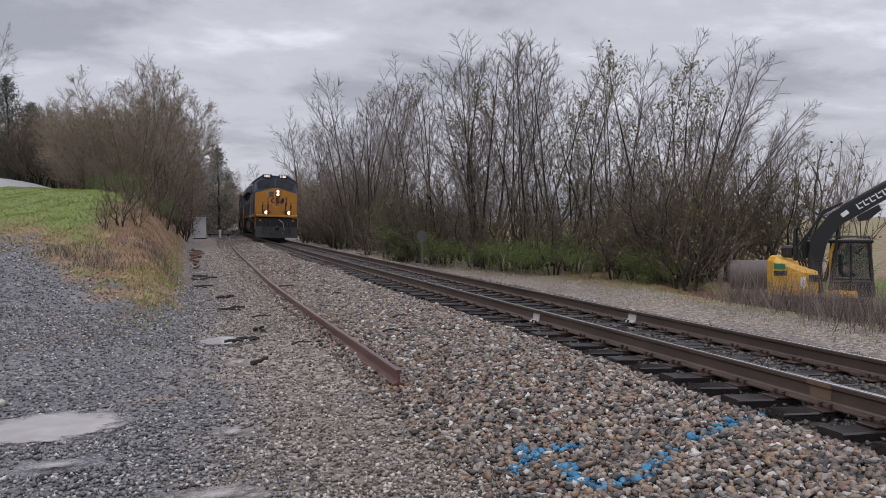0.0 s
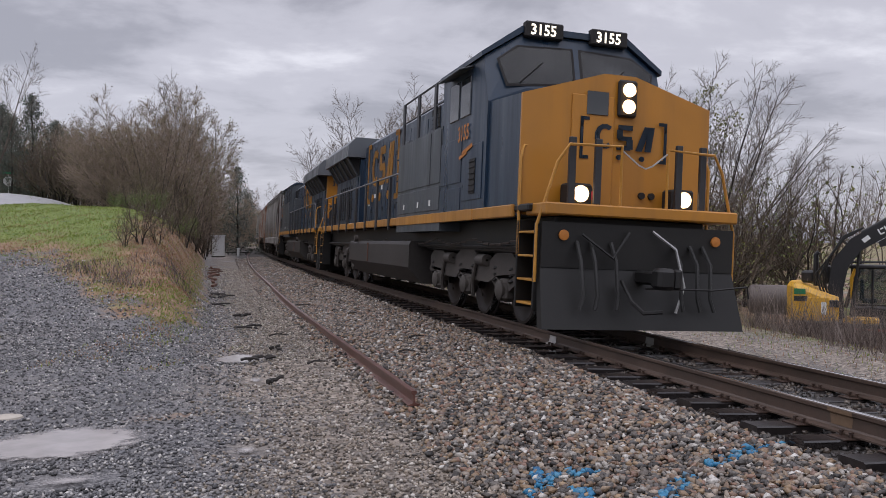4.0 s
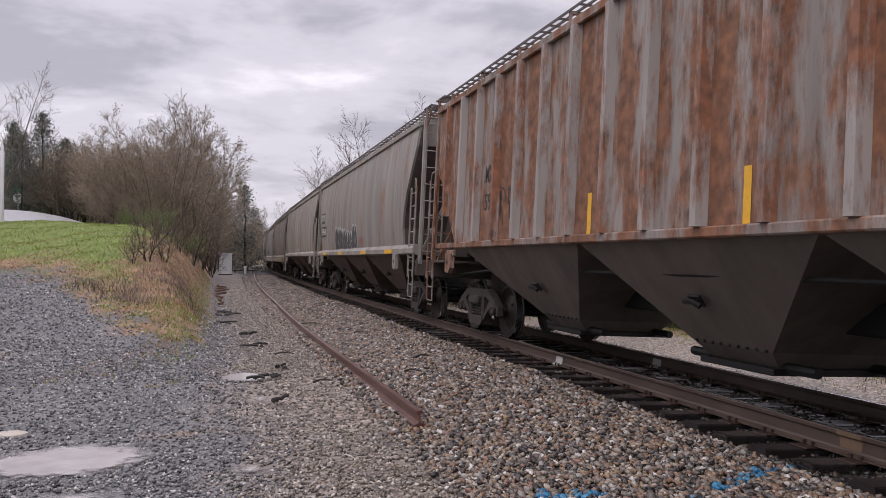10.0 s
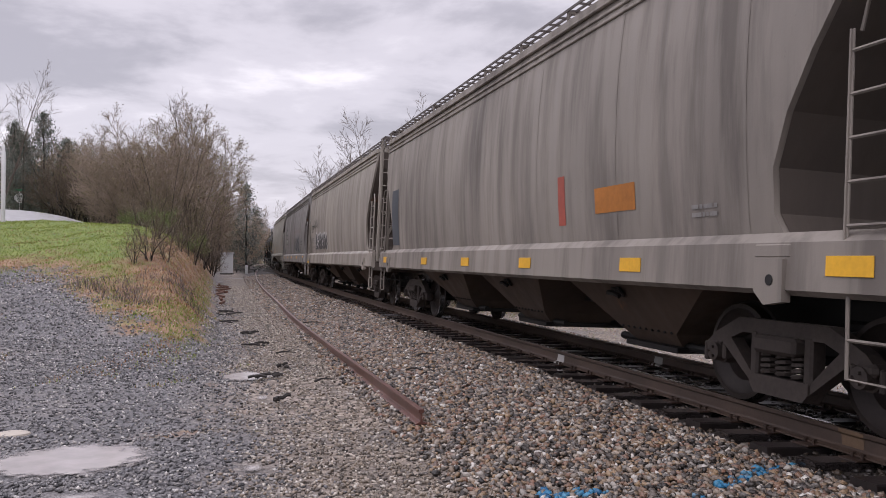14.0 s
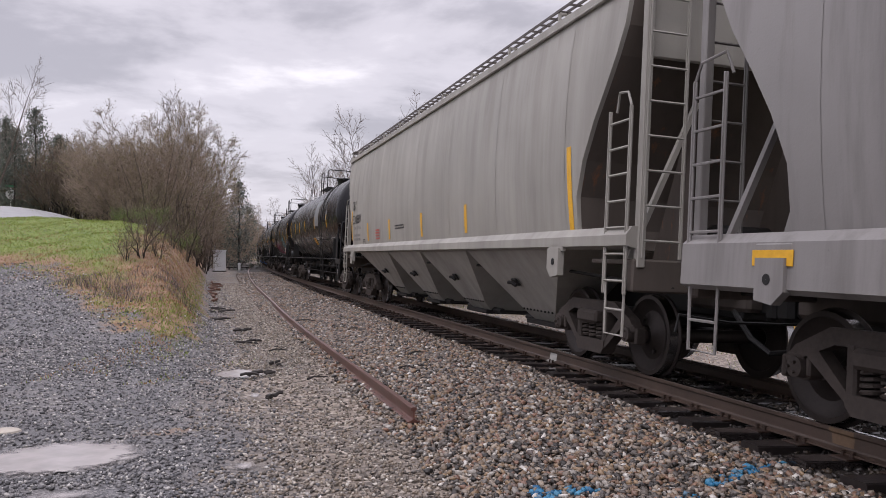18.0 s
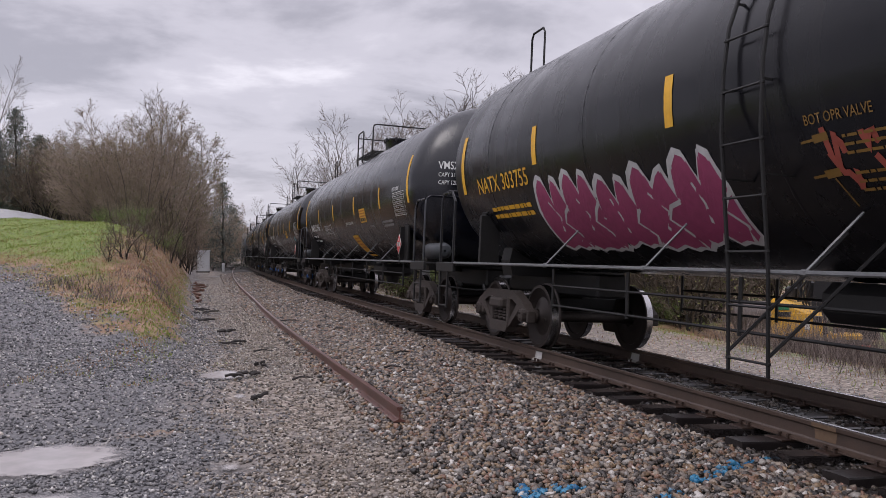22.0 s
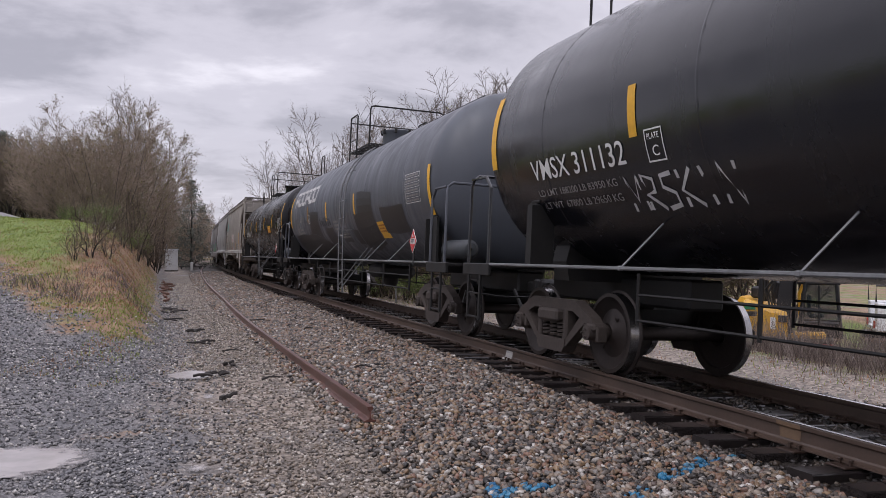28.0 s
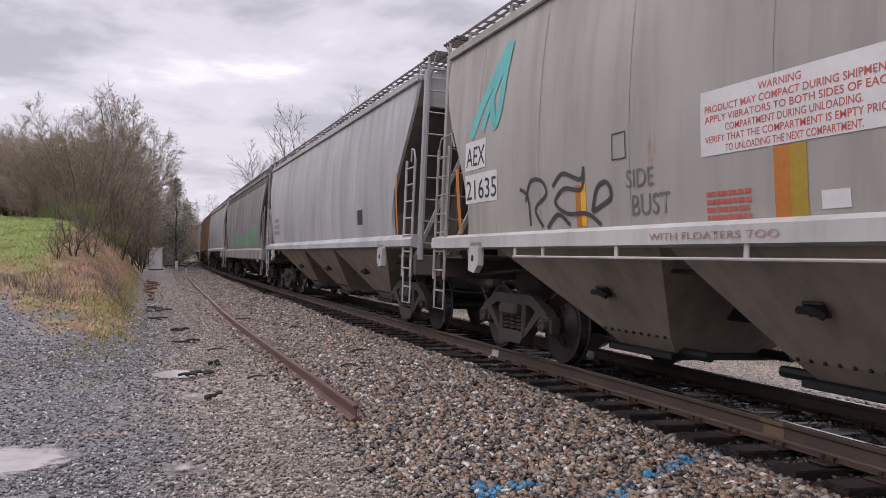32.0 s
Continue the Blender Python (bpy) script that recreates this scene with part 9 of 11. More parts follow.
    # ends: pilots, steps, hoses
    for e in (-1, 1):
        part("pilot_deck", Shape().box((0, e * 10.3, 1.72), (2.9, 0.7, 0.16), 0.02), LOCO_YELLOW, root, "yellow platform edge")
        sh = Shape().prism([(-1.45, 0.95), (1.45, 0.95), (1.45, 1.55), (-1.45, 1.55)], "y", e * 10.45, e * 10.55)
        sh.loft([[(-1.45, e * 10.52, 1.0), (1.45, e * 10.52, 1.0), (1.45, e * 10.40, 1.0), (-1.45, e * 10.40, 1.0)], [(-1.5, e * 10.78, 0.16), (1.5, e * 10.78, 0.16), (1.5, e * 10.62, 0.16), (-1.5, e * 10.62, 0.16)]])
        part("pilot", sh, LOCO_DARK, root)
        for x in (-0.95, -0.75, -0.45, 0.5, 0.75, 0.95):
            part("air_hose", Shape().tube([(x, e * 10.56, 1.3), (x * 1.02, e * 10.74, 1.05), (x * 0.99, e * 10.80, 0.6), (x * 1.05, e * 10.82, 0.42)], 0.028, 6), HOSE, root)
        part("jumper_cable", Shape().tube([(-0.2, e * 10.6, 1.45), (-0.5, e * 10.72, 1.1), (-0.9, e * 10.62, 1.4)], 0.02, 5), HOSE, root)
        sh = Shape().tube([(0.15, e * 10.6, 1.48), (0.42, e * 10.75, 1.25), (0.55, e * 10.78, 0.75), (0.42, e * 10.8, 0.4)], 0.018, 5)
        part("cable", sh, GALV, root)
        for s in (-1, 1):
            for k in range(4):
                part("step", Shape().box((s * 1.36, e * 10.15, 0.45 + k * 0.32), (0.30, 0.55, 0.03), 0.006), RAIL_YELLOW if k < 4 else LOCO_DARK, root, "yellow step edge")
            part("stairwell", Shape().box((s * 1.20, e * 10.15, 0.98), (0.03, 0.62, 1.15), 0.006).box((s * 1.36, e * 9.84, 0.98), (0.32, 0.04, 1.2), 0.01).box((s * 1.36, e * 10.46, 0.95), (0.32, 0.04, 1.15), 0.01), LOCO_DARK, root)
            sh = Shape().tube([(s * 1.5, e * 9.84, 1.1), (s * 1.5, e * 9.84, 2.45), (s * 1.45, e * 9.80, 2.62), (s * 1.3, e * 9.75, 2.66)], 0.022, 6)
            part("grab_rail", sh, RAIL_YELLOW, root, "yellow grab rail")
            sh = Shape().tube([(s * 1.5, e * 10.48, 0.75), (s * 1.5, e * 10.48, 1.5), (s * 1.25, e * 10.52, 2.35), (s * 1.1, e * 10.55, 2.58), (s * 0.35, e * 10.58, 2.60), (s * 0.35, e * 10.58, 1.65)], 0.022, 6)
            part("end_handrail", sh, RAIL_YELLOW, root, "yellow end handrail")
            part("marker_lamp", Shape().lathe((s * 1.15, e * 10.56, 1.38), "y", [(0, 0.07), (e * 0.03, 0.07), (e * 0.04, 0.001)], 12), ORANGE, root)
            for x in (0.62, 1.0):
                part("end_post", Shape().box((s * x, e * 10.42, 2.2), (0.10, 0.06, 1.0), 0.01), HANDRAIL, root)
            part("walkway_chain", Shape().tube([(s * 0.35, e * 10.58, 2.55), (s * 0.1, e * 10.6, 2.36), (0, e * 10.6, 2.32)], 0.012, 4), GALV, root)
    # side handrails
    for s in (-1, 1):
        ys = [-1.75 + i * 1.5 for i in range(8)]
        for y in ys:
            part("stanchion", Shape().loft([[(s * 1.54, y - a, z), (s * 1.54, y + a, z), (s * 1.59, y + a, z), (s * 1.59, y - a, z)] for a, z in ((0.03, 1.54), (0.075, 1.62), (0.075, 1.9), (0.055, 2.78))]), HANDRAIL, root)
        part("handrail", Shape().tube([(s * 1.50, -2.5, 2.79), (s * 1.53, -2.3, 2.80), (s * 1.53, 9.55, 2.80), (s * 1.53, 9.72, 2.72), (s * 1.53, 9.74, 1.75)], 0.024, 6), RAIL_GREY, root)
        sh = Shape()
        for i in range(40):
            y = -9.6 + i * 0.3
            sh.lathe((s * 1.35, y, 1.33 - 0.10 * abs(math.sin(i * 0.42))), "y", [(-0.12, 0.02), (0.12, 0.02)], 5)
        part("safety_chain", sh, DUST_IRON, root)
        part("pipe_run", Shape().tube([(s * 1.3, -9.4, 1.20), (s * 1.3, 9.4, 1.20)], 0.03, 6), LOCO_DARK, root)
        # air reservoirs above the tank on one side
        if s < 0:
            for y in (-2.3, -0.9):
                part("air_reservoir", Shape().lathe((s * 1.12, y, 1.02), "y", [(-0.6, 0.02), (-0.57, 0.2), (-0.45, 0.27), (0.45, 0.27), (0.57, 0.2), (0.6, 0.02)], 16), TANK_PLATE, root)
    part("fuel_tank", Shape().prism([(-1.48, 1.28), (-1.52, 1.2), (-1.52, 0.72), (-1.2, 0.38), (1.2, 0.38), (1.52, 0.72), (1.52, 1.2), (1.48, 1.28)], "y", -3.65, 3.85), TANK_PLATE, root)
    for s in (-1, 1):
        part("tank_bracket", Shape().box((s * 1.53, 0.9, 0.98), (0.03, 0.07, 0.5), 0.01), RUST_IRON, root)
        part("filler_cap", Shape().lathe((s * 1.5, 2.6, 1.34), "x", [(0, 0.001), (0, 0.09), (s * 0.1, 0.09), (s * 0.11, 0.001)], 12), DUST_IRON, root)
    for y in (-6.55, 6.65):
        loco_truck(root, y, wheels)
    add_couplers(root, 11.15)
    return root, wheels


LEAD, lead_wheels = locomotive("dark blue and yellow diesel locomotive with lit headlights", True, "3155", -0.62)
place(0, LEAD, lead_wheels, 0.533)
SECOND, second_wheels = locomotive("trailing dark blue and yellow diesel locomotive running backwards", False, "3141")
place(1, SECOND, second_wheels, 0.533, True)

# ---- lettering, stripes and graffiti on the cars ----
TEAL = plain("teal_paint", (0.10, 0.42, 0.40), 0.6, 0.0, 20, 0.25)
PINK = plain("pink_spray", (0.30, 0.045, 0.12), 0.6, 0.0, 12, 0.3)
CYAN = plain("cyan_spray", (0.12, 0.42, 0.46), 0.6, 0.0, 12, 0.3)
SPRAY_BLACK = plain("black_spray", (0.045, 0.043, 0.045), 0.6, 0.0, 12, 0.4)
SPRAY_WHITE = plain("white_spray", (0.50, 0.495, 0.49), 0.6, 0.0, 12, 0.25)
SPRAY_GREY = plain("worn_black_spray", (0.13, 0.122, 0.115), 0.6, 0.0, 12, 0.4)
SPRAY_RED = plain("red_spray", (0.36, 0.075, 0.05), 0.6, 0.0, 12, 0.35)
PALE_SPRAY = plain("pale_grey_spray", (0.24, 0.25, 0.26), 0.6, 0.0, 12, 0.35)
STALE_YELLOW = plain("stale_yellow_spray", (0.27, 0.21, 0.11), 0.6, 0.0, 12, 0.4)
PALE_RED = plain("pale_red_spray", (0.33, 0.20, 0.17), 0.6, 0.0, 12, 0.4)
FADED_RED = plain("faded_red_spray", (0.24, 0.095, 0.08), 0.6, 0.0, 12, 0.4)
SPRAY_BLUE = plain("grey_blue_spray", (0.055, 0.065, 0.08), 0.6, 0.0, 12, 0.35)
SPRAY_GREEN = plain("green_spray", (0.10, 0.28, 0.13), 0.6, 0.0, 12, 0.35)
SPRAY_PURPLE = plain("purple_spray", (0.26, 0.14, 0.32), 0.6, 0.0, 12, 0.35)
PANEL_GREY = plain("grey_patch", (0.20, 0.21, 0.22), 0.45, 0.0, 10, 0.25)
PANEL_WHITE = plain("white_panel", (0.60, 0.59, 0.57), 0.6, 0.0, 15, 0.15)
DARK_PRIMER = plain("dark_primer", (0.014, 0.014, 0.016), 0.45, 0.0, 12, 0.35)
PANEL_BLACK = plain("black_panel", (0.02, 0.02, 0.021), 0.55, 0.0, 15, 0.3)
TAG_LINES = {
    "M": [[(0, 0), (0.1, 1), (0.5, 0.3), (0.9, 1), (1, 0)]], "R": [[(0, 0), (0.1, 1), (0.8, 0.85), (0.7, 0.5), (0.1, 0.45), (0.95, 0)]], "S": [[(0.9, 0.95), (0.2, 0.9), (0.15, 0.6), (0.8, 0.4), (0.75, 0.08), (0, 0)]],
    "K": [[(0.1, 1), (0.1, 0)], [(0.9, 1), (0.1, 0.45), (1, 0)]], "I": [[(0.3, 1), (0.5, 0)]], "N": [[(0, 0), (0.1, 1), (0.8, 0), (0.95, 1)]], "P": [[(0, 0), (0.15, 1), (0.85, 0.9), (0.8, 0.5), (0.1, 0.45)]],
    "E": [[(0.9, 0.75), (0.5, 0.95), (0.1, 0.6), (0.3, 0.1), (0.9, 0.15)], [(0.1, 0.55), (0.6, 0.6)]], "T": [[(0, 0.95), (1, 1)], [(0.5, 1), (0.8, -0.15)]]}


def put_words(root, wid, words, y0, y1, z, height, material):
    """Words between y0 (left) and y1 (right) on the side, cap height given."""
    me = text_mesh(words, height / 0.69, material, wid, 0.0, z)
    ys = np.array([v.co.y for v in me.vertices])
    k = (y0 - y1) / max(0.01, ys.max() - ys.min())
    for v in me.vertices:
        v.co.y = y0 - (ys.max() - v.co.y) * k
    part("lettering", me, material, root)


def tag_words(root, wid, words, y0, y1, z0, z1, width, material):
    n = len(words)
    for i, ch in enumerate(words):
        a, b = y0 + (y1 - y0) * i / n, y0 + (y1 - y0) * (i + 0.86) / n
        for line in TAG_LINES[ch]:
            part("spray_stroke", stroke(wid, [(a + (b - a) * u, z0 + (z1 - z0) * h) for u, h in line], width, 0.008), material, root, "stroke of a spray-painted tag")


def rounded(line, n=5):
    """A smooth line through the given points."""
    p = [line[0]] + list(line) + [line[-1]]
    out = []
    for a, b, c, d in zip(p, p[1:], p[2:], p[3:]):
        for k in range(n):
            t = k / n
            out.append(tuple(0.5 * (2 * b[i] + (c[i] - a[i]) * t + (2 * a[i] - 5 * b[i] + 4 * c[i] - d[i]) * t * t + (3 * b[i] - a[i] - 3 * c[i] + d[i]) * t ** 3) for i in (0, 1)))
    return out + [tuple(line[-1])]


SLANTED_P = [[(0.05, 0.73), (0.215, 0.12)], [(0.01, 0.47), (0.05, 0.71), (0.11, 0.80), (0.15, 0.59), (0.05, 0.43)]]
SLANTED_R = [[(0.13, 0.8), (0.28, 0.16)], [(0.13, 0.8), (0.215, 0.82), (0.23, 0.59), (0.18, 0.51), (0.30, 0.30), (0.42, 0.18)]]
SLANTED_E = [[(0.24, 0.82), (0.32, 0.86), (0.335, 0.66), (0.25, 0.59), (0.30, 0.39), (0.43, 0.22)]]
SLANTED_S = [[(0.53, 0.62), (0.43, 0.80), (0.38, 0.67), (0.46, 0.51), (0.66, 0.33), (0.72, 0.14), (0.60, 0.12), (0.46, 0.30), (0.42, 0.52)]]
SLANTED_T = [[(0.43, 0.9), (0.63, 0.98), (0.71, 0.92)], [(0.61, 0.96), (0.73, 0.59), (0.99, 0.02)], [(0.50, 0.6), (0.72, 0.4), (0.99, 0.02)]]


def slanted_tag(root, wid, y0, y1, z0, z1, width, material):
    for letter in (SLANTED_P, SLANTED_R, SLANTED_E, SLANTED_S, SLANTED_T):
        for line in letter:
            part("spray_stroke", stroke(wid, [(y0 + (y1 - y0) * u, z0 + (z1 - z0) * h) for u, h in rounded(line)], width, 0.008), material, root, "stroke of a spray-painted tag")


def panel(root, wid, y0, y1, z0, z1, material, name="panel", lean=0.0, proud=0.005):
    part(name, patch(wid, y0, y1, z0, z1, proud, None, lean), material, root)


def frame_box(root, wid, y0, y1, z0, z1, t, material, rows=0):
    sh = Shape()
    for q in ((y0, y1, z0, z0 + t), (y0, y1, z1 - t, z1), (y0, y0 - t, z0, z1), (y1 + t, y1, z0, z1)):
        patch(wid, *q, 0.007, sh)
    for i in range(1, rows):
        z = z0 + (z1 - z0) * i / rows
        patch(wid, y0, y1, z, z + t * 0.6, 0.007, sh)
    part("stencil_frame", sh, material, root)


def spec_table(root, wid, y0, y1, z0, z1, material=LETTER_WHITE):
    frame_box(root, wid, y0, y1, z0, z1, 0.010, material, 6)
    h = (z1 - z0) / 6
    for i in range(6):
        lay_bars(root, wid, y0 - 0.04, z0 + h * i + h * 0.34, 1, (y0 - y1) * 0.86, h * 0.62, LETTER_FADED)


def fill(root, wid, y0, y1, tops, bots, material, name="graffiti_fill", proud=0.006):
    """A painted area whose upper and lower edges follow lists of heights."""
    sh = Shape()
    n, k = 28, 8
    vs = []
    for i in range(n + 1):
        u = i / n
        y = y0 + (y1 - y0) * u
        t = float(np.interp(u, np.linspace(0, 1, len(tops)), tops))
        b = float(np.interp(u, np.linspace(0, 1, len(bots)), bots))
        for j in range(k + 1):
            z = b + (t - b) * j / k
            vs.append((-(wid(z) + proud), y, z))
    fs = [(i * (k + 1) + j, (i + 1) * (k + 1) + j, (i + 1) * (k + 1) + j + 1, i * (k + 1) + j + 1) for i in range(n) for j in range(k)]
    part(name, sh.add(vs, fs), material, root)


def bubbles(root, wid, seed, y0, y1, z0, z1, count, body, line, width=0.03, gap=0.88, glow=None):
    """Puffy joined letter shapes with outlines; they spell nothing."""
    r = random.Random(seed)
    h = z1 - z0
    for i in range(count):
        a, b = y0 + (y1 - y0) * i / count, y0 + (y1 - y0) * (i + 1.04) / count
        hi, lo = z1 - h * r.uniform(0.0, 0.3), z0 + h * r.uniform(-0.03, 0.06)
        dip = r.uniform(0.45, 0.85)
        tops = [hi - h * 0.42, hi - h * 0.1, hi, hi - h * 0.04, hi - h * dip * 0.4, hi - h * 0.12 * r.random(), hi - h * 0.08, hi - h * 0.38]
        bots = [lo + h * 0.05, lo, lo + h * 0.02, lo + h * r.uniform(0, 0.12), lo, lo + h * 0.02, lo, lo + h * 0.05]
        if glow:
            fill(root, wid, a + (a - b) * 0.07, b - (a - b) * 0.05, [t + 0.05 for t in tops], [t - 0.03 for t in bots], glow, "graffiti_glow", 0.004)
        fill(root, wid, a, b, tops, bots, body, "graffiti_fill", 0.006 + 0.0006 * (i % 2))
        us = np.linspace(0, 1, 8)
        part("graffiti_outline", stroke(wid, [(a + (b - a) * u, t) for u, t in zip(us, tops)], width, 0.009), line, root)
        m = (lo + hi) / 2 - 0.08 * h
        q = r.uniform(-0.12, 0.12)
        part("graffiti_outline", stroke(wid, [(b, hi - h * 0.38), (b + (a - b) * (0.12 + q), m + 0.06 * h), (b + (a - b) * (0.3 + q), m - 0.05 * h), (b + (a - b) * (0.1 + q), m - 0.18 * h), (b + (a - b) * 0.16, lo)], width, 0.0095), line, root)
        part("graffiti_outline", stroke(wid, [(a + (b - a) * 0.42, m + 0.2 * h), (a + (b - a) * (0.55 + q), m + 0.02 * h), (a + (b - a) * 0.4, m - 0.14 * h)], width * 0.8, 0.0095), line, root)


def wild_letters(root, wid, seed, y0, y1, z0, z1, count, body, edge):
    """Angular interlocked letter shapes with pale edges; they spell nothing."""
    r = random.Random(seed)
    w, h = (y1 - y0) / count, z1 - z0
    for i in range(count):
        a = y0 + w * i
        top, low = z1 - h * r.uniform(0.0, 0.22), z0 + h * r.uniform(-0.05, 0.1)
        lean = w * r.uniform(0.05, 0.3)
        bars = [[(a + w * 0.08, low), (a + w * 0.18 + lean, top)], [(a + w * 0.18 + lean, top), (a + w * r.uniform(0.6, 0.95), top - h * r.uniform(0.05, 0.35)), (a + w * 0.45, low + h * 0.5), (a + w * r.uniform(0.8, 1.1), low - h * 0.05)]]
        if i % 2:
            bars.append([(a + w * 0.2, low + h * 0.15), (a + w * 0.7, low + h * r.uniform(0.05, 0.3)), (a + w * 1.05, low + h * 0.55)])
        for q in bars:
            part("graffiti_glow", stroke(wid, q, h * 0.23, 0.006), edge, root)
        for q in bars:
            part("graffiti_fill", stroke(wid, q, h * 0.155, 0.0085), body, root)


def scratch(root, wid, seed, y0, y1, z0, z1, count, material, width=0.02):
    for line in scrawl(seed, y0, y1, z0, z1, count):
        part("spray_stroke", stroke(wid, line, width, 0.007), material, root, "spray-painted stroke")


def flakes(root, wid, seed, y0, y1, z0, z1, count, material, size=1.0):
    """Patches where old paint has peeled away."""
    r = random.Random(seed)
    sh = Shape()
    for i in range(count):
        y, z = r.uniform(y0, y1), z0 + (z1 - z0) * r.random() ** 1.2
        w, h = size * r.uniform(0.012, 0.06), size * r.uniform(0.02, 0.13)
        n = 7
        c = (-(wid(z) + 0.006), y, z)
        vs = [c] + [(-(wid(z + h * math.sin(a)) + 0.006), y + w * math.cos(a) * r.uniform(0.5, 1.3), z + h * math.sin(a) * r.uniform(0.5, 1.2)) for a in [2 * math.pi * j / n for j in range(n)]]
        sh.add(vs, [(0, j + 1, (j + 1) % n + 1) for j in range(n)])
    tagged(part("peeled_paint", sh, material, root), kind="stuff")


def placard(root, y, z, words):
    """A hazard diamond on a bracket that stands out from the side rail."""
    x, k = -1.56, 0.205
    part("placard_bracket", Shape().box((x + 0.02, y, z - 0.12), (0.02, 0.07, 0.56), 0.004), BLACK_IRON, root)

    def diamond(x, k, t):
        return Shape().prism([(y + k, z), (y, z + k), (y - k, z), (y, z - k)], "x", x - t, x)
    part("placard_back", diamond(x, k, 0.006), LETTER_WHITE, root)
    board = part("placard", diamond(x - 0.008, k * 0.92, 0.002), RED, root, "red diamond hazard placard")
    x -= 0.013
    part("placard_field", Shape().add([(x, y + 0.135, z - 0.045), (x, y - 0.135, z - 0.045), (x, y - 0.135, z + 0.05), (x, y + 0.135, z + 0.05)], [(0, 1, 2, 3)]), PANEL_WHITE, board)
    part("flame_mark", Shape().add([(x, y + 0.05, z + 0.075), (x, y - 0.05, z + 0.075), (x, y - 0.02, z + 0.11), (x, y, z + 0.145), (x, y + 0.03, z + 0.105)], [(0, 1, 2, 3, 4)]), PANEL_WHITE, board)
    for q, h, dy, dz, m in ((words, 0.105, 0.12, -0.033, LETTER_BLACK), ("3", 0.075, 0.02, -0.14, PANEL_WHITE)):
        me = text_mesh(q, h, m, lambda q: -x - 0.003, y + dy, z + dz)
        part("lettering", me, m, board)


def mark_hoppers():
    r, w = HOPPERS[2]
    put_words(r, w, "AEX", 7.0, 6.4, 2.62, 0.26, LETTER_BLACK)
    put_words(r, w, "7583", 6.98, 6.25, 2.29, 0.26, LETTER_BLACK)
    lay_stripes(r, w, [(4.54, 1.50, 1.97, 0.13), (-4.75, 1.52, 1.98, 0.13), (-1.2, 1.56, 1.95, 0.12), (1.77, 1.56, 1.95, 0.12)])
    panel(r, w, 7.1, 6.98, 1.54, 2.45, YELLOW, "reflective_stripe", 0.1)
    panel(r, w, -6.95, -7.07, 1.54, 2.48, YELLOW, "reflective_stripe", -0.1)
    panel(r, w, -6.55, -6.98, 1.60, 1.92, PANEL_BLACK)
    frame_box(r, w, -6.6, -6.93, 1.64, 1.88, 0.02, LETTER_WHITE, 2)
    g = random.Random(44)
    for k in range(150):
        y = g.uniform(-5.2, 5.6)
        z = 1.62 + 0.75 * g.random() ** 1.3
        flakes(r, w, 300 + k, y - 0.2, y + 0.2, max(1.52, z - 0.26), z + 0.22, g.randint(16, 34), (SPRAY_BLACK, SPRAY_BLACK, STALE_YELLOW, SPRAY_GREY, FADED_RED)[k % 5], 0.24)
    for k in range(46):
        y, z = g.uniform(-4.9, 5.4), g.uniform(1.75, 2.4)
        q = [(y, z), (y - 0.02, z - 0.10), (y - 0.015, max(1.56, z - 0.24)), (y - 0.03, max(1.53, z - 0.38)), (y - 0.028, max(1.5, z - 0.5))]
        part("spray_stroke", stroke(w, q, g.uniform(0.010, 0.03), 0.007), (FADED_RED, STALE_YELLOW, SPRAY_GREY)[k % 3], r, "faded spray-painted drip")
    for k in range(9):
        y, z = g.uniform(-4.5, 5.0), g.uniform(1.9, 2.6)
        part("spray_stroke", stroke(w, [(y, z), (y - 0.12, z + 0.03), (y - 0.2, z + 0.01), (y - 0.33, z + 0.05), (y - 0.42, z - 0.02), (y - 0.5, z - 0.12)], 0.012, 0.007), SPRAY_BLACK, r, "thin dark cracked paint line")
    lay_bars(r, w, 6.2, 1.62, 2, 0.5, 0.09, LETTER_FADED)
    r, w = HOPPERS[3]
    wp = lambda z: 1.49
    put_words(r, wp, "AD", 6.15, 5.85, 2.54, 0.27, LETTER_BLACK)
    put_words(r, wp, "MX", 5.45, 5.1, 2.54, 0.27, LETTER_BLACK)
    put_words(r, wp, "52", 6.15, 5.85, 2.09, 0.27, LETTER_BLACK)
    put_words(r, wp, "59", 5.45, 5.15, 2.09, 0.27, LETTER_BLACK)
    scratch(r, wp, 15, 4.75, 4.1, 1.8, 2.5, 2, SPRAY_BLACK, 0.03)
    wq = lambda z: 1.602
    for y in (1.5, -1.37, 4.7, -4.9):
        panel(r, wp, y + 0.2, y + 0.1, 1.58, 2.08, YELLOW, "reflective_stripe")
    r, w = HOPPERS[4]
    panel(r, w, 7.30, 6.35, 2.66, 3.08, PANEL_BLACK)
    put_words(r, w, "NDYX", 7.24, 6.42, 2.74, 0.27, LETTER_WHITE)
    panel(r, w, 7.26, 5.86, 2.14, 2.54, PANEL_BLACK)
    put_words(r, w, "849428", 7.18, 5.94, 2.21, 0.26, LETTER_WHITE)
    put_words(r, w, "LD LMT  223300", 7.13, 6.25, 2.05, 0.08, LETTER_FADED)
    put_words(r, w, "LT  WT    62700", 7.10, 6.25, 1.90, 0.08, LETTER_FADED)
    frame_box(r, w, 4.10, 3.82, 2.42, 2.72, 0.012, LETTER_BLACK)
    put_words(r, w, "PLATE", 4.05, 3.88, 2.62, 0.05, LETTER_BLACK)
    put_words(r, w, "C", 4.0, 3.93, 2.48, 0.08, LETTER_BLACK)
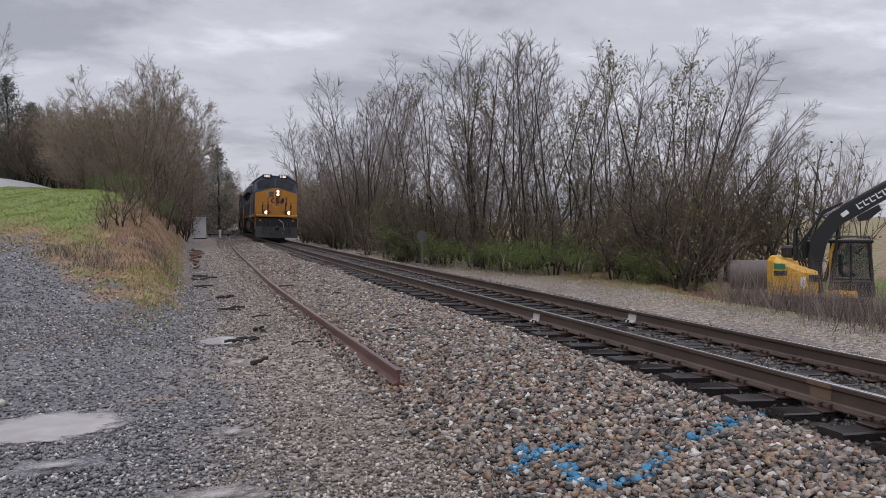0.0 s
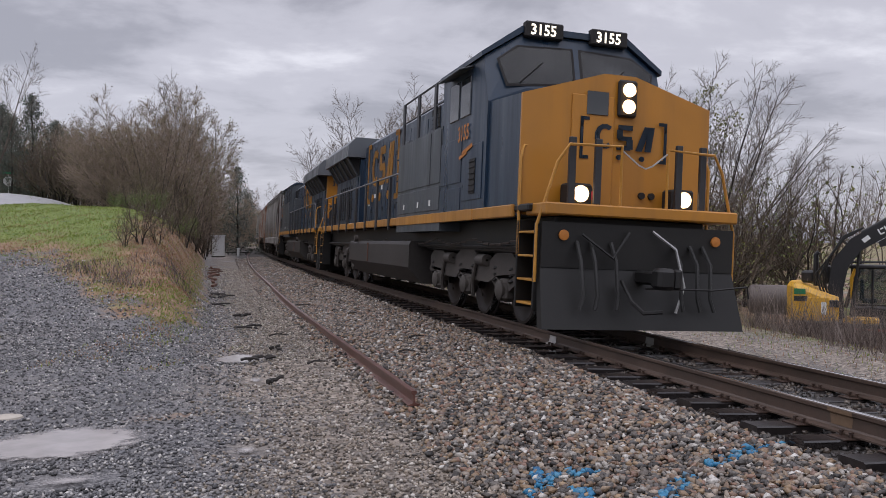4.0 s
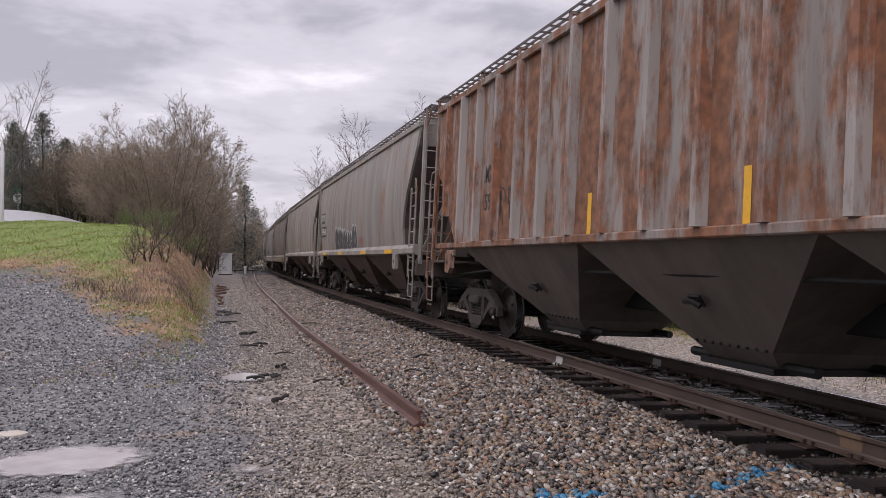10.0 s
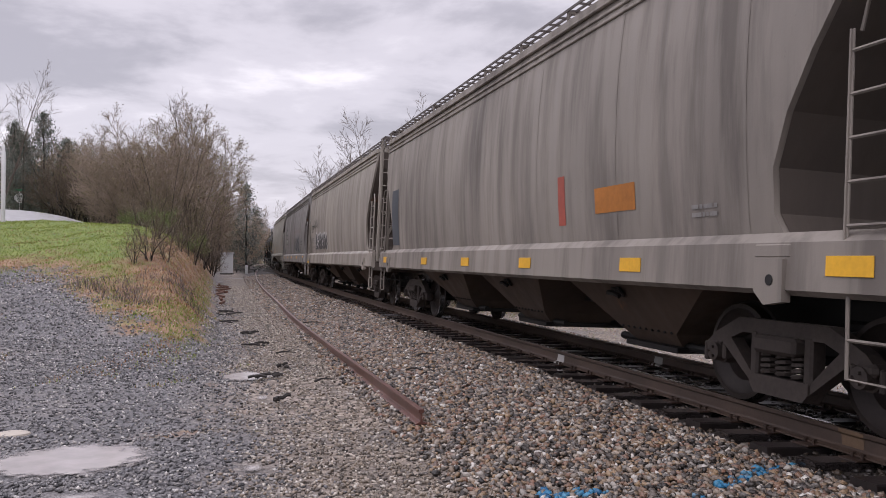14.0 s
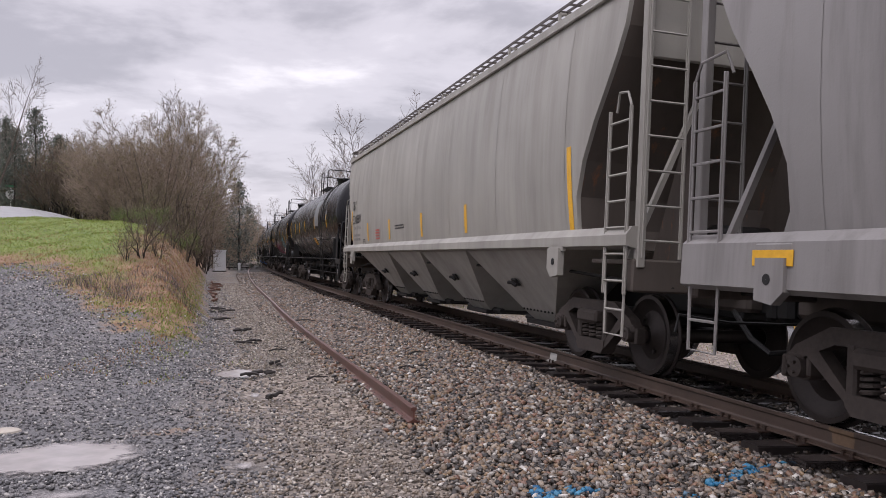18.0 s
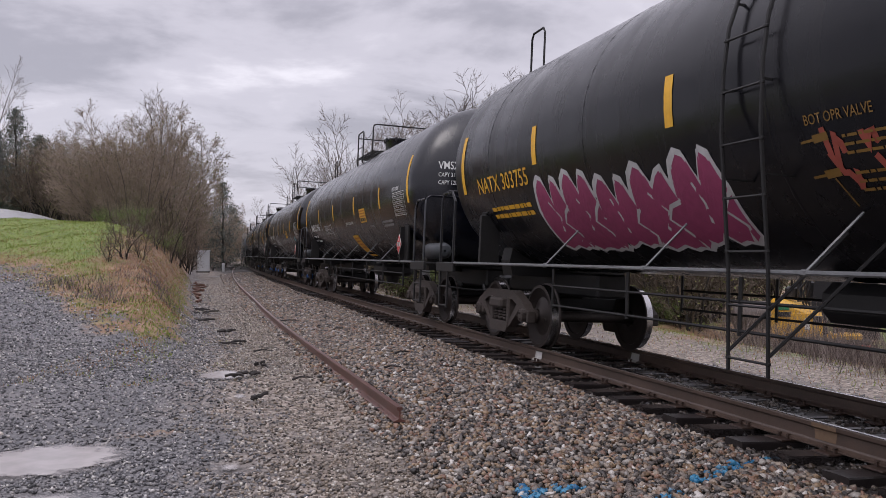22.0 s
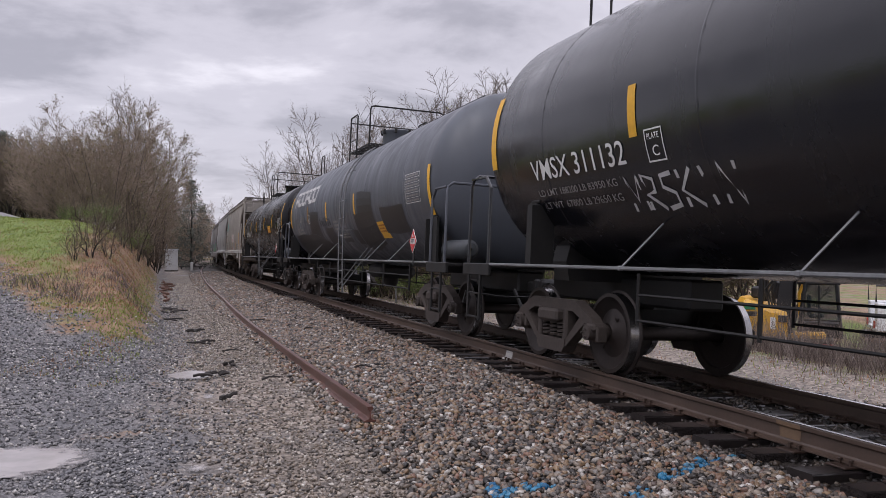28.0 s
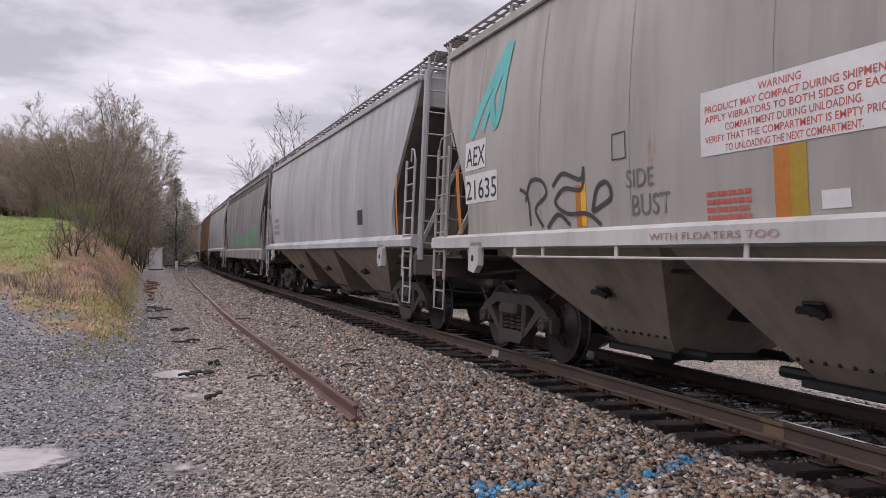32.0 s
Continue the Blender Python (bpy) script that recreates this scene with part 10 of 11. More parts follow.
    for y in (6.0, 2.0, -2.5, -6.0):
        part("reflective_strip", Shape().box((-1.613, y, 1.475), (0.008, 0.85, 0.10), 0.002), YELLOW, r, "orange-yellow reflective strip")
    bubbles(r, w, 31, 3.5, -1.1, 1.58, 2.40, 5, SPRAY_BLACK, SPRAY_WHITE, 0.03, 1.0, SPRAY_WHITE)
    scratch(r, w, 33, -1.4, -2.2, 1.62, 2.0, 4, SPRAY_RED, 0.03)
    r, w = HOPPERS[5]
    for y, z0, z1 in ((-1.65, 1.68, 2.18), (4.35, 1.72, 2.18), (1.4, 1.7, 2.2), (-6.6, 1.6, 2.6)):
        panel(r, w, y + 0.07, y - 0.07, z0, z1, ORANGE, "reflective_stripe")
    panel(r, w, -0.07, -0.36, 1.69, 1.83, PANEL_WHITE)
    put_words(r, w, "TILX", 7.2, 6.7, 2.56, 0.26, LETTER_FADED)
    put_words(r, w, "55670", 7.15, 6.45, 2.24, 0.26, LETTER_FADED)
    lay_bars(r, w, 7.1, 2.05, 3, 0.7, 0.10, LETTER_FADED)
    lay_bars(r, w, 0.9, 1.95, 2, 0.6, 0.1, LETTER_FADED)
    lay_bars(r, w, 3.4, 1.85, 3, 0.5, 0.08, LETTER_FADED)
    r, w = HOPPERS[6]
    for y in (-7.75, -4.83, -1.95, 0.78, 3.55, 7.4):
        part("reflective_block", Shape().box((-1.612, y, 1.235 if abs(y) < 7 else 1.25), (0.008, 0.42, 0.14), 0.002), YELLOW, r, "yellow reflective block")
    panel(r, w, -3.9, -4.8, 1.80, 2.08, ORANGE)
    lay_bars(r, w, -5.8, 1.74, 2, 0.38, 0.07, LETTER_FADED)
    panel(r, w, -2.9, -3.1, 1.7, 2.3, SPRAY_RED)
    panel(r, w, 6.9, 6.2, 1.6, 2.9, SPRAY_BLUE)
    r, w = HOPPERS[7]
    put_words(r, w, "CEFX", 6.77, 6.0, 2.41, 0.30, LETTER_BLACK)
    put_words(r, w, "10134", 6.69, 5.93, 1.92, 0.25, LETTER_BLACK)
    put_words(r, w, "LD LMT  224000", 6.6, 5.8, 1.73, 0.07, LETTER_FADED)
    put_words(r, w, "LT  WT   62000", 6.55, 5.75, 1.58, 0.07, LETTER_FADED)
    part("reflective_strip", Shape().box((-1.612, 7.6, 1.10), (0.008, 0.95, 0.09), 0.002), YELLOW, r, "orange-yellow reflective strip")
    bubbles(r, w, 35, 5.5, 1.5, 1.6, 2.5, 3, SPRAY_BLACK, SPRAY_WHITE, 0.08)
    scratch(r, w, 36, 6.0, 5.2, 1.65, 2.2, 2, SPRAY_WHITE, 0.05)
    flakes(r, w, 6, 4.5, 6.2, 2.6, 2.9, 40, SPRAY_BLACK)
    r, w = HOPPERS[8]
    panel(r, w, 5.80, 4.75, 2.68, 3.06, SPRAY_BLUE)
    put_words(r, w, "CEFX", 5.72, 4.83, 2.74, 0.25, LETTER_WHITE)
    panel(r, w, 5.68, 4.50, 2.12, 2.48, PANEL_BLACK)
    put_words(r, w, "11274", 5.6, 4.58, 2.18, 0.25, LETTER_WHITE)
    for y in (0.75, 3.5, 7.0, -3.0, -6.85):
        part("reflective_block", Shape().box((-1.612, y, 1.30), (0.008, 0.45, 0.12), 0.002), YELLOW, r, "yellow reflective block")
    scratch(r, w, 37, 3.4, 1.1, 1.75, 2.1, 5, PALE_SPRAY, 0.02)
    wild_letters(r, w, 38, -0.9, -4.0, 1.62, 2.55, 4, SPRAY_BLUE, PALE_SPRAY)
    panel(r, w, -4.97, -5.48, 1.90, 2.24, PANEL_BLACK)
    frame_box(r, w, -4.99, -5.46, 1.92, 2.22, 0.018, LETTER_WHITE, 2)
    flakes(r, w, 7, -4.9, 1.0, 2.6, 2.95, 120, FADED_RED, 0.45)
    r, w = HOPPERS[9]
    put_words(r, w, "TILX", 7.48, 6.9, 2.62, 0.25, LETTER_BLACK)
    put_words(r, w, "330889", 7.4, 6.2, 2.22, 0.25, LETTER_BLACK)
    put_words(r, w, "LD LMT  215000 LB", 7.3, 6.2, 2.05, 0.09, LETTER_FADED)
    lay_bars(r, w, 7.3, 1.85, 2, 1.0, 0.12, LETTER_FADED)
    lay_stripes(r, w, [(5.16, 1.70, 2.17, 0.15), (2.5, 1.69, 2.16, 0.14), (-0.5, 1.69, 2.16, 0.14), (-3.4, 1.69, 2.16, 0.14)])
    panel(r, w, 7.72, 7.6, 1.75, 2.6, YELLOW, "reflective_stripe", 0.1)
    panel(r, w, -7.4, -7.52, 1.6, 2.6, YELLOW, "reflective_stripe", -0.05)
    lay_bars(r, w, 4.14, 1.93, 4, 0.5, 0.07, LETTER_RED)
    lay_bars(r, w, 1.9, 1.97, 2, 0.9, 0.06, LETTER_BLACK)
    frame_box(r, w, 5.9, 5.6, 1.6, 1.75, 0.02, LETTER_BLACK, 2)
    r, w = HOPPERS[18]
    for q, z in ((2.46, "AEX"), (2.02, "21635")):
        width = 0.62 if z == "AEX" else 0.98
        panel(r, w, 5.68, 5.68 - width - 0.06, q - 0.05, q + 0.33, PANEL_WHITE)
        put_words(r, w, z, 5.64, 5.64 - width, q, 0.25, LETTER_BLACK)
    sh = stroke(w, rounded([(5.50, 2.86), (5.15, 3.25), (4.75, 3.62), (4.48, 3.88)]), 0.17)
    stroke(w, rounded([(5.12, 2.90), (4.92, 3.2), (4.66, 3.55), (4.45, 3.85)]), 0.13, 0.008, sh)
    stroke(w, rounded([(4.43, 3.90), (4.52, 3.5), (4.60, 3.1), (4.72, 2.92), (4.80, 3.0), (4.86, 3.25)]), 0.15, 0.010, sh)
    part("teal_emblem", sh, TEAL, r, "faded teal painted mark")
    sh = Shape()
    for k, q in enumerate(([(4.0, 2.05), (3.80, 1.95), (3.75, 1.62)], [(3.85, 1.9), (3.72, 2.12), (3.45, 2.10), (3.35, 1.95), (3.62, 1.80), (3.45, 1.6)], [(3.2, 2.02), (2.98, 2.14), (2.62, 2.05), (2.55, 2.17)], [(2.55, 2.17), (2.60, 1.95), (2.95, 1.98), (3.15, 1.85), (2.9, 1.72), (2.5, 1.70), (2.25, 1.58)],
                             [(3.35, 1.58), (3.1, 1.72), (2.85, 1.6)], [(2.40, 1.72), (2.30, 1.94), (2.12, 1.98), (2.06, 1.84), (2.25, 1.76), (2.40, 1.72)])):
        stroke(w, rounded(q), 0.045, 0.006 + 0.001 * k, sh)
    part("spray_tag", sh, SPRAY_BLACK, r, "looped black spray-painted tag")
    put_words(r, w, "SIDE", 1.80, 1.38, 1.90, 0.16, SPRAY_GREY)
    put_words(r, w, "BUST", 1.72, 1.16, 1.65, 0.18, SPRAY_GREY)
    put_words(r, lambda z: 1.612, "WITH FLOATERS TOO", 1.35, -0.15, 1.42, 0.055, PALE_RED)
    panel(r, w, 5.97, 5.86, 1.58, 2.48, ORANGE, "reflective_stripe", -0.08)
    panel(r, w, 0.75, -1.06, 2.06, 2.56, PANEL_WHITE, "warning_panel")
    put_words(r, w, "WARNING", 0.12, -0.28, 2.47, 0.055, LETTER_RED)
    for i, q in enumerate(("PRODUCT MAY COMPACT DURING SHIPMENT.", "APPLY VIBRATORS TO BOTH SIDES OF EACH", "COMPARTMENT DURING UNLOADING.", "VERIFY THAT THE COMPARTMENT IS EMPTY PRIOR", "TO UNLOADING THE NEXT COMPARTMENT.")):
        k = 0.85 if i in (0, 1, 3) else 0.62
        put_words(r, w, q, -0.155 + k, -0.155 - k, 2.39 - i * 0.078, 0.052, LETTER_RED)
    for y0, m in ((-0.02, ORANGE), (-0.17, OLIVE_TAPE)):
        panel(r, w, y0, y0 - 0.15, 1.56, 2.05, m, "reflective_stripe")
    for y in (2.62, -2.75):
        panel(r, w, y, y - 0.1, 1.58, 2.0, YELLOW, "reflective_stripe")
        panel(r, w, y + 0.1, y, 1.58, 2.0, ORANGE, "reflective_stripe")
    for y0, m in ((-5.25, ORANGE), (-5.40, YELLOW)):
        panel(r, w, y0, y0 - 0.14, 1.55, 2.55, m, "reflective_stripe", -0.06)
    panel(r, w, -0.43, -0.66, 1.60, 1.72, PANEL_WHITE)
    frame_box(r, w, 2.03, 1.80, 2.17, 2.42, 0.012, LETTER_BLACK)
    lay_bars(r, w, 0.7, 1.75, 4, 0.5, 0.06, LETTER_RED)
    lay_bars(r, w, -1.0, 1.68, 2, 0.8, 0.06, LETTER_FADED)
    panel(r, w, -3.3, -3.6, 1.62, 1.92, PANEL_BLACK)
    frame_box(r, w, -3.28, -3.62, 1.60, 1.94, 0.02, PANEL_WHITE, 2)
    for i, q in enumerate(("EXW 10-8 H 9-3", "EW  8-8 H 15-0", "CU FT 5191")):
        put_words(r, w, q, -4.15, -4.75 + (0.2 if i == 2 else 0), 1.83 - i * 0.1, 0.055, LETTER_BLACK)
    for y in (-1.9, -2.4):
        sh = Shape()
        for k in range(3):
            a0 = (y + (0.12, -0.12, 0.0)[k], (2.15, 2.15, 1.95)[k])
            rr = (0.05, 0.05, 0.16)[k]
            stroke(w, [(a0[0] + rr * math.cos(a), a0[1] + rr * math.sin(a)) for a in [0.5236 * j for j in range(13)]], 0.025, 0.006, sh)
        stroke(w, [(y + 0.13, 1.85), (y + 0.17, 1.6), (y + 0.05, 1.55), (y - 0.15, 1.6), (y - 0.12, 1.85)], 0.025, 0.006, sh)
        part("spray_tag", sh, SPRAY_RED if y > -2 else SPRAY_BLACK, r, "looped spray-painted shape")
    r, w = HOPPERS[19]
    panel(r, w, -4.6, -5.0, 1.88, 2.18, PANEL_BLACK)
    lay_bars(r, w, 6.6, 2.3, 3, 1.0, 0.2, LETTER_FADED)
    panel(r, w, -7.3, -7.38, 1.6, 2.7, ORANGE, "reflective_stripe")
    r, w = HOPPERS[20]
    bubbles(r, w, 51, 3.5, -6.5, 1.6, 2.6, 4, SPRAY_GREEN, SPRAY_PURPLE, 0.12, 0.95)
    put_words(r, w, "11", 7.0, 6.6, 2.5, 0.25, LETTER_BLACK)
    for i in (21, 23, 24, 25, 26):
        r, w = HOPPERS[i]
        lay_bars(r, w, 7.0, 2.5, 2, 1.0, 0.4, LETTER_BLACK)
        lay_stripes(r, w, [(-4.5, 1.6, 2.05, 0.13), (0.0, 1.6, 2.05, 0.13), (4.5, 1.6, 2.05, 0.13)])


def mark_tanks():
    r, w = TANKS[10]
    put_words(r, w, "LIQUEFIED PETROLEUM GAS", -1.49, -3.45, 1.95, 0.11, LETTER_WHITE)
    put_words(r, w, "NON-ODORIZED", -1.55, -2.6, 1.80, 0.10, LETTER_WHITE)
    panel(r, w, -0.70, -1.40, 1.76, 2.03, YELLOW)
    lay_bars(r, w, -0.76, 1.95, 3, 0.58, 0.075, ORANGE)
    sh = stroke(w, [(-3.50, 1.80), (-3.72, 1.78), (-3.74, 1.66), (-3.55, 1.65), (-3.50, 1.80)], 0.012, 0.007)
    part("stencil_frame", sh, LETTER_WHITE, r)
    lay_stripes(r, w, [(-1.90, 2.37, 2.86, 0.13), (-5.60, 2.32, 2.80, 0.13), (1.75, 2.37, 2.86, 0.13), (4.16, 2.36, 2.86, 0.13), (6.18, 2.38, 2.87, 0.13), (8.78, 2.15, 3.10, 0.14)])
    panel(r, w, -1.80, -3.12, 2.47, 3.50, PANEL_GREY, "panel", 0.0, 0.004)
    for y, z0, z1, wd in ((0.29, 2.70, 2.95, 0.22), (3.04, 2.62, 2.87, 0.24), (5.2, 2.6, 2.84, 0.22), (-5.58, 2.60, 2.97, 0.30)):
        panel(r, w, y + wd / 2, y - wd / 2, z0, z1, PANEL_GREY, "panel", 0.0, 0.004)
    put_words(r, w, "SHQX", 7.78, 6.82, 1.91, 0.20, LETTER_WHITE)
    put_words(r, w, "50597", 6.54, 5.6, 1.91, 0.20, LETTER_WHITE)
    frame_box(r, w, 8.14, 8.0, 1.99, 2.19, 0.012, LETTER_WHITE, 2)
    put_words(r, w, "164000 LB", 7.0, 6.5, 1.76, 0.07, LETTER_FADED)
    put_words(r, w, "LD LMT", 7.75, 7.4, 1.76, 0.07, LETTER_FADED)
    put_words(r, w, "99000 LB", 6.95, 6.5, 1.63, 0.07, LETTER_FADED)
    frame_box(r, w, 5.45, 5.2, 1.95, 2.15, 0.012, LETTER_WHITE)
    spec_table(r, w, -5.72, -6.75, 1.56, 1.95)
    r, w = TANKS[11]
    put_words(r, w, "NATX 303755", 7.4, 5.55, 2.22, 0.22, YELLOW)
    lay_bars(r, w, 7.1, 1.95, 2, 1.4, 0.1, YELLOW)
    bubbles(r, w, 61, 5.5, 1.75, 1.40, 2.42, 5, PINK, SPRAY_WHITE, 0.04, 1.0, SPRAY_WHITE)
    lay_stripes(r, w, [(8.02, 2.26, 3.16, 0.13), (5.27, 2.44, 2.92, 0.13), (2.28, 2.45, 2.92, 0.13), (-3.47, 2.42, 2.90, 0.13), (-6.54, 2.25, 3.15, 0.14), (-0.55, 2.42, 2.90, 0.13)])
    scratch(r, w, 62, -1.6, -2.85, 1.74, 2.42, 7, CYAN, 0.03)
    scratch(r, w, 63, -4.7, -5.2, 1.8, 2.15, 3, SPRAY_WHITE, 0.03)
    scratch(r, w, 64, 0.6, -0.4, 1.7, 2.2, 3, SPRAY_RED, 0.05)
    panel(r, w, -3.78, -4.46, 2.05, 2.36, YELLOW)
    lay_bars(r, w, -3.83, 2.27, 3, 0.56, 0.09, LETTER_BLACK)
    spec_table(r, w, -5.36, -6.32, 2.22, 2.80)
    put_words(r, w, "BOT OPR VALVE", 0.66, 0.06, 2.22, 0.07, DULL_YELLOW)
    for z in (2.10, 1.86):
        lay_bars(r, w, 0.36, z, 3, 0.5, 0.055, DULL_YELLOW, 0.35)
        sh = stroke(w, [(0.74, z + 0.01), (0.58, z + 0.02)], 0.018, 0.007)
        stroke(w, [(0.62, z + 0.02), (0.48, z + 0.03)], 0.055, 0.007, sh)
        if z < 2:
            stroke(w, [(0.55, z - 0.01), (0.48, z - 0.2)], 0.014, 0.0075, sh)
        part("tool_stencil", sh, DULL_YELLOW, r, "yellow stencil of a valve tool").location.y = -1.02
    r, w = TANKS[12]
    panel(r, w, -1.17, -1.90, 2.14, 2.48, YELLOW)
    lay_bars(r, w, -1.22, 2.41, 3, 0.62, 0.065, ORANGE)
    lay_bars(r, w, -1.22, 2.17, 1, 0.62, 0.15, LETTER_BLACK)
    panel(r, w, 0.72, -0.05, 1.32, 1.86, YELLOW)
    lay_bars(r, w, 0.66, 1.76, 4, 0.62, 0.08, ORANGE)
    lay_stripes(r, w, [(-3.62, 2.37, 2.85, 0.13), (-0.53, 2.38, 2.85, 0.13), (2.81, 2.36, 2.83, 0.13), (5.75, 2.37, 2.84, 0.13), (-6.2, 2.35, 3.3, 0.14), (8.86, 2.36, 3.34, 0.15)])
    put_words(r, w, "VMSX 311966", 7.73, 5.85, 2.15, 0.22, LETTER_WHITE)
    frame_box(r, w, 5.6, 5.35, 2.15, 2.40, 0.013, LETTER_WHITE)
    put_words(r, w, "LD LMT", 7.72, 7.26, 1.93, 0.075, LETTER_WHITE)
    put_words(r, w, "1978", 7.1, 6.8, 1.93, 0.075, LETTER_WHITE)
    put_words(r, w, "LT WT", 7.66, 7.26, 1.78, 0.075, LETTER_WHITE)
    lay_bars(r, w, 7.08, 1.79, 1, 0.6, 0.09, LETTER_WHITE)
    tag_words(r, w, "PREST", 4.8, 3.4, 1.98, 2.26, 0.035, SPRAY_WHITE)
    put_words(r, w, "VENT TANK WHEN UNLOADING", 0.95, -0.15, 2.15, 0.07, LETTER_WHITE)
    put_words(r, w, "0.5\" CERAMIC FIBER", -2.1, -2.75, 2.0, 0.05, LETTER_FADED)
    put_words(r, w, "DOT 117R100W", -4.92, -5.50, 2.66, 0.08, LETTER_WHITE)
    spec_table(r, w, -4.93, -5.9, 2.14, 2.62)
    lay_bars(r, w, -3.6, 2.05, 2, 0.9, 0.08, LETTER_FADED)
    scratch(r, w, 65, -0.9, -1.8, 1.55, 2.0, 4, LETTER_FADED, 0.02)
    r, w = TANKS[13]
    spec_table(r, w, -4.18, -5.16, 2.08, 2.68)
    lay_stripes(r, w, [(-5.82, 2.34, 3.32, 0.14), (-2.62, 2.35, 2.82, 0.13), (0.32, 2.35, 2.82, 0.13), (3.13, 2.37, 2.85, 0.13), (5.96, 2.38, 2.85, 0.13), (9.16, 2.38, 3.24, 0.14)])
    panel(r, w, -0.33, -1.0, 2.11, 2.43, YELLOW)
    lay_bars(r, w, -0.38, 2.33, 2, 0.56, 0.11, LETTER_BLACK)
    put_words(r, w, "VMSX 311468", 8.2, 6.12, 2.15, 0.22, LETTER_WHITE)
    frame_box(r, w, 5.79, 5.54, 2.13, 2.40, 0.013, LETTER_WHITE)
    put_words(r, w, "PLATE", 5.74, 5.60, 2.32, 0.045, LETTER_WHITE)
    put_words(r, w, "C", 5.71, 5.62, 2.18, 0.09, LETTER_WHITE)
    put_words(r, w, "LD LMT", 8.15, 7.7, 1.94, 0.07, LETTER_WHITE)
    lay_bars(r, w, 7.5, 1.94, 1, 0.75, 0.09, LETTER_WHITE)
    put_words(r, w, "LT WT", 8.1, 7.7, 1.80, 0.07, LETTER_WHITE)
    lay_bars(r, w, 7.5, 1.80, 1, 0.75, 0.09, LETTER_WHITE)
    slanted_tag(r, w, 5.1, 3.55, 1.78, 2.33, 0.03, SPRAY_WHITE)
    scratch(r, w, 66, -3.5, -4.0, 1.87, 2.15, 3, CYAN, 0.025)
    r, w = TANKS[14]
    panel(r, w, -1.72, -2.36, 2.08, 2.52, YELLOW)
    lay_bars(r, w, -1.77, 2.42, 3, 0.54, 0.11, ORANGE)
    lay_stripes(r, w, [(-5.95, 2.23, 3.25, 0.14), (-3.15, 2.47, 2.99, 0.13), (-0.25, 2.49, 2.92, 0.12), (2.6, 2.45, 2.9, 0.12), (5.4, 2.45, 2.9, 0.12), (8.0, 2.2, 3.2, 0.14)])
    spec_table(r, w, -4.8, -5.85, 2.2, 2.66)
    put_words(r, w, "TILX 193", 8.0, 6.6, 2.24, 0.22, LETTER_WHITE)
    lay_bars(r, w, 7.8, 2.02, 2, 1.2, 0.12, LETTER_FADED)
    scratch(r, w, 67, -2.6, -3.4, 1.7, 2.05, 3, CYAN, 0.03)
    lay_bars(r, w, -3.4, 2.05, 3, 1.0, 0.09, LETTER_WHITE)
    r, w = TANKS[15]
    put_words(r, w, "VMSX 311132", 7.83, 5.83, 2.17, 0.22, LETTER_WHITE)
    lay_stripes(r, w, [(8.86, 2.4, 3.33, 0.15), (5.64, 2.39, 2.87, 0.13), (2.72, 2.4, 2.9, 0.13), (0.0, 2.4, 2.9, 0.13), (-3.4, 2.4, 2.9, 0.13), (-6.2, 2.2, 3.2, 0.14)])
    frame_box(r, w, 5.47, 5.20, 2.14, 2.43, 0.014, LETTER_WHITE)
    put_words(r, w, "PLATE", 5.43, 5.25, 2.34, 0.05, LETTER_WHITE)
    put_words(r, w, "C", 5.38, 5.28, 2.19, 0.09, LETTER_WHITE)
    put_words(r, w, "LD LMT 188200 LB 83950 KG", 7.8, 6.1, 1.99, 0.07, LETTER_FADED)
    put_words(r, w, "LT WT  67800 LB 29650 KG", 7.75, 6.1, 1.85, 0.07, LETTER_FADED)
    tag_words(r, w, "MRSKIN", 5.98, 4.36, 1.74, 2.05, 0.04, SPRAY_WHITE)
    panel(r, w, -0.7, -1.55, 2.23, 2.46, YELLOW)
    lay_bars(r, w, -0.75, 2.38, 2, 0.75, 0.11, LETTER_BLACK)
    panel(r, w, 1.1, 0.2, 1.36, 1.82, YELLOW)
    lay_bars(r, w, 1.05, 1.72, 4, 0.7, 0.08, ORANGE)
    put_words(r, w, "VENT TANK WHEN UNLOADING", 1.3, 0.3, 2.2, 0.065, LETTER_WHITE)
    put_words(r, w, "0.5\" CERAMIC FIBER", -1.75, -2.35, 2.02, 0.055, LETTER_FADED)
    sh = stroke(w, [(-0.85, 2.05), (-1.0, 1.85), (-1.4, 1.65), (-1.7, 1.5), (-1.8, 1.6), (-1.75, 1.85), (-1.4, 2.0), (-1.3, 2.1), (-1.05, 2.1), (-0.95, 2.0)], 0.04)
    stroke(w, [(-1.2, 1.98), (-1.18, 1.85)], 0.03, 0.006, sh)
    stroke(w, [(-1.35, 1.8), (-1.5, 1.72), (-1.4, 1.66)], 0.03, 0.006, sh)
    part("spray_tag", sh, SPRAY_WHITE, r, "white spray-painted shape")
    r, w = TANKS[16]
    z, step = 2.82, 0.625
    for i in range(6):
        y0 = 7.45 - i * step
        sh = Shape()
        for q in ([(0.02, 0.0), (-0.06, 0.44), (0.42, 0.44), (0.49, 0.06)], [(0.02, 0.05), (0.49, 0.05)] if i % 3 else [(0.0, 0.2), (0.46, 0.2)]):
            stroke(w, [(y0 - u, z + h) for u, h in q], 0.105, 0.007, sh)
        part("maker_mark", sh, SPRAY_WHITE, r, "white slanted block shape")
    put_words(r, w, "PROX 44703", 7.36, 5.70, 2.28, 0.17, LETTER_FADED)
    lay_bars(r, w, 7.2, 2.05, 2, 1.2, 0.10, LETTER_FADED)
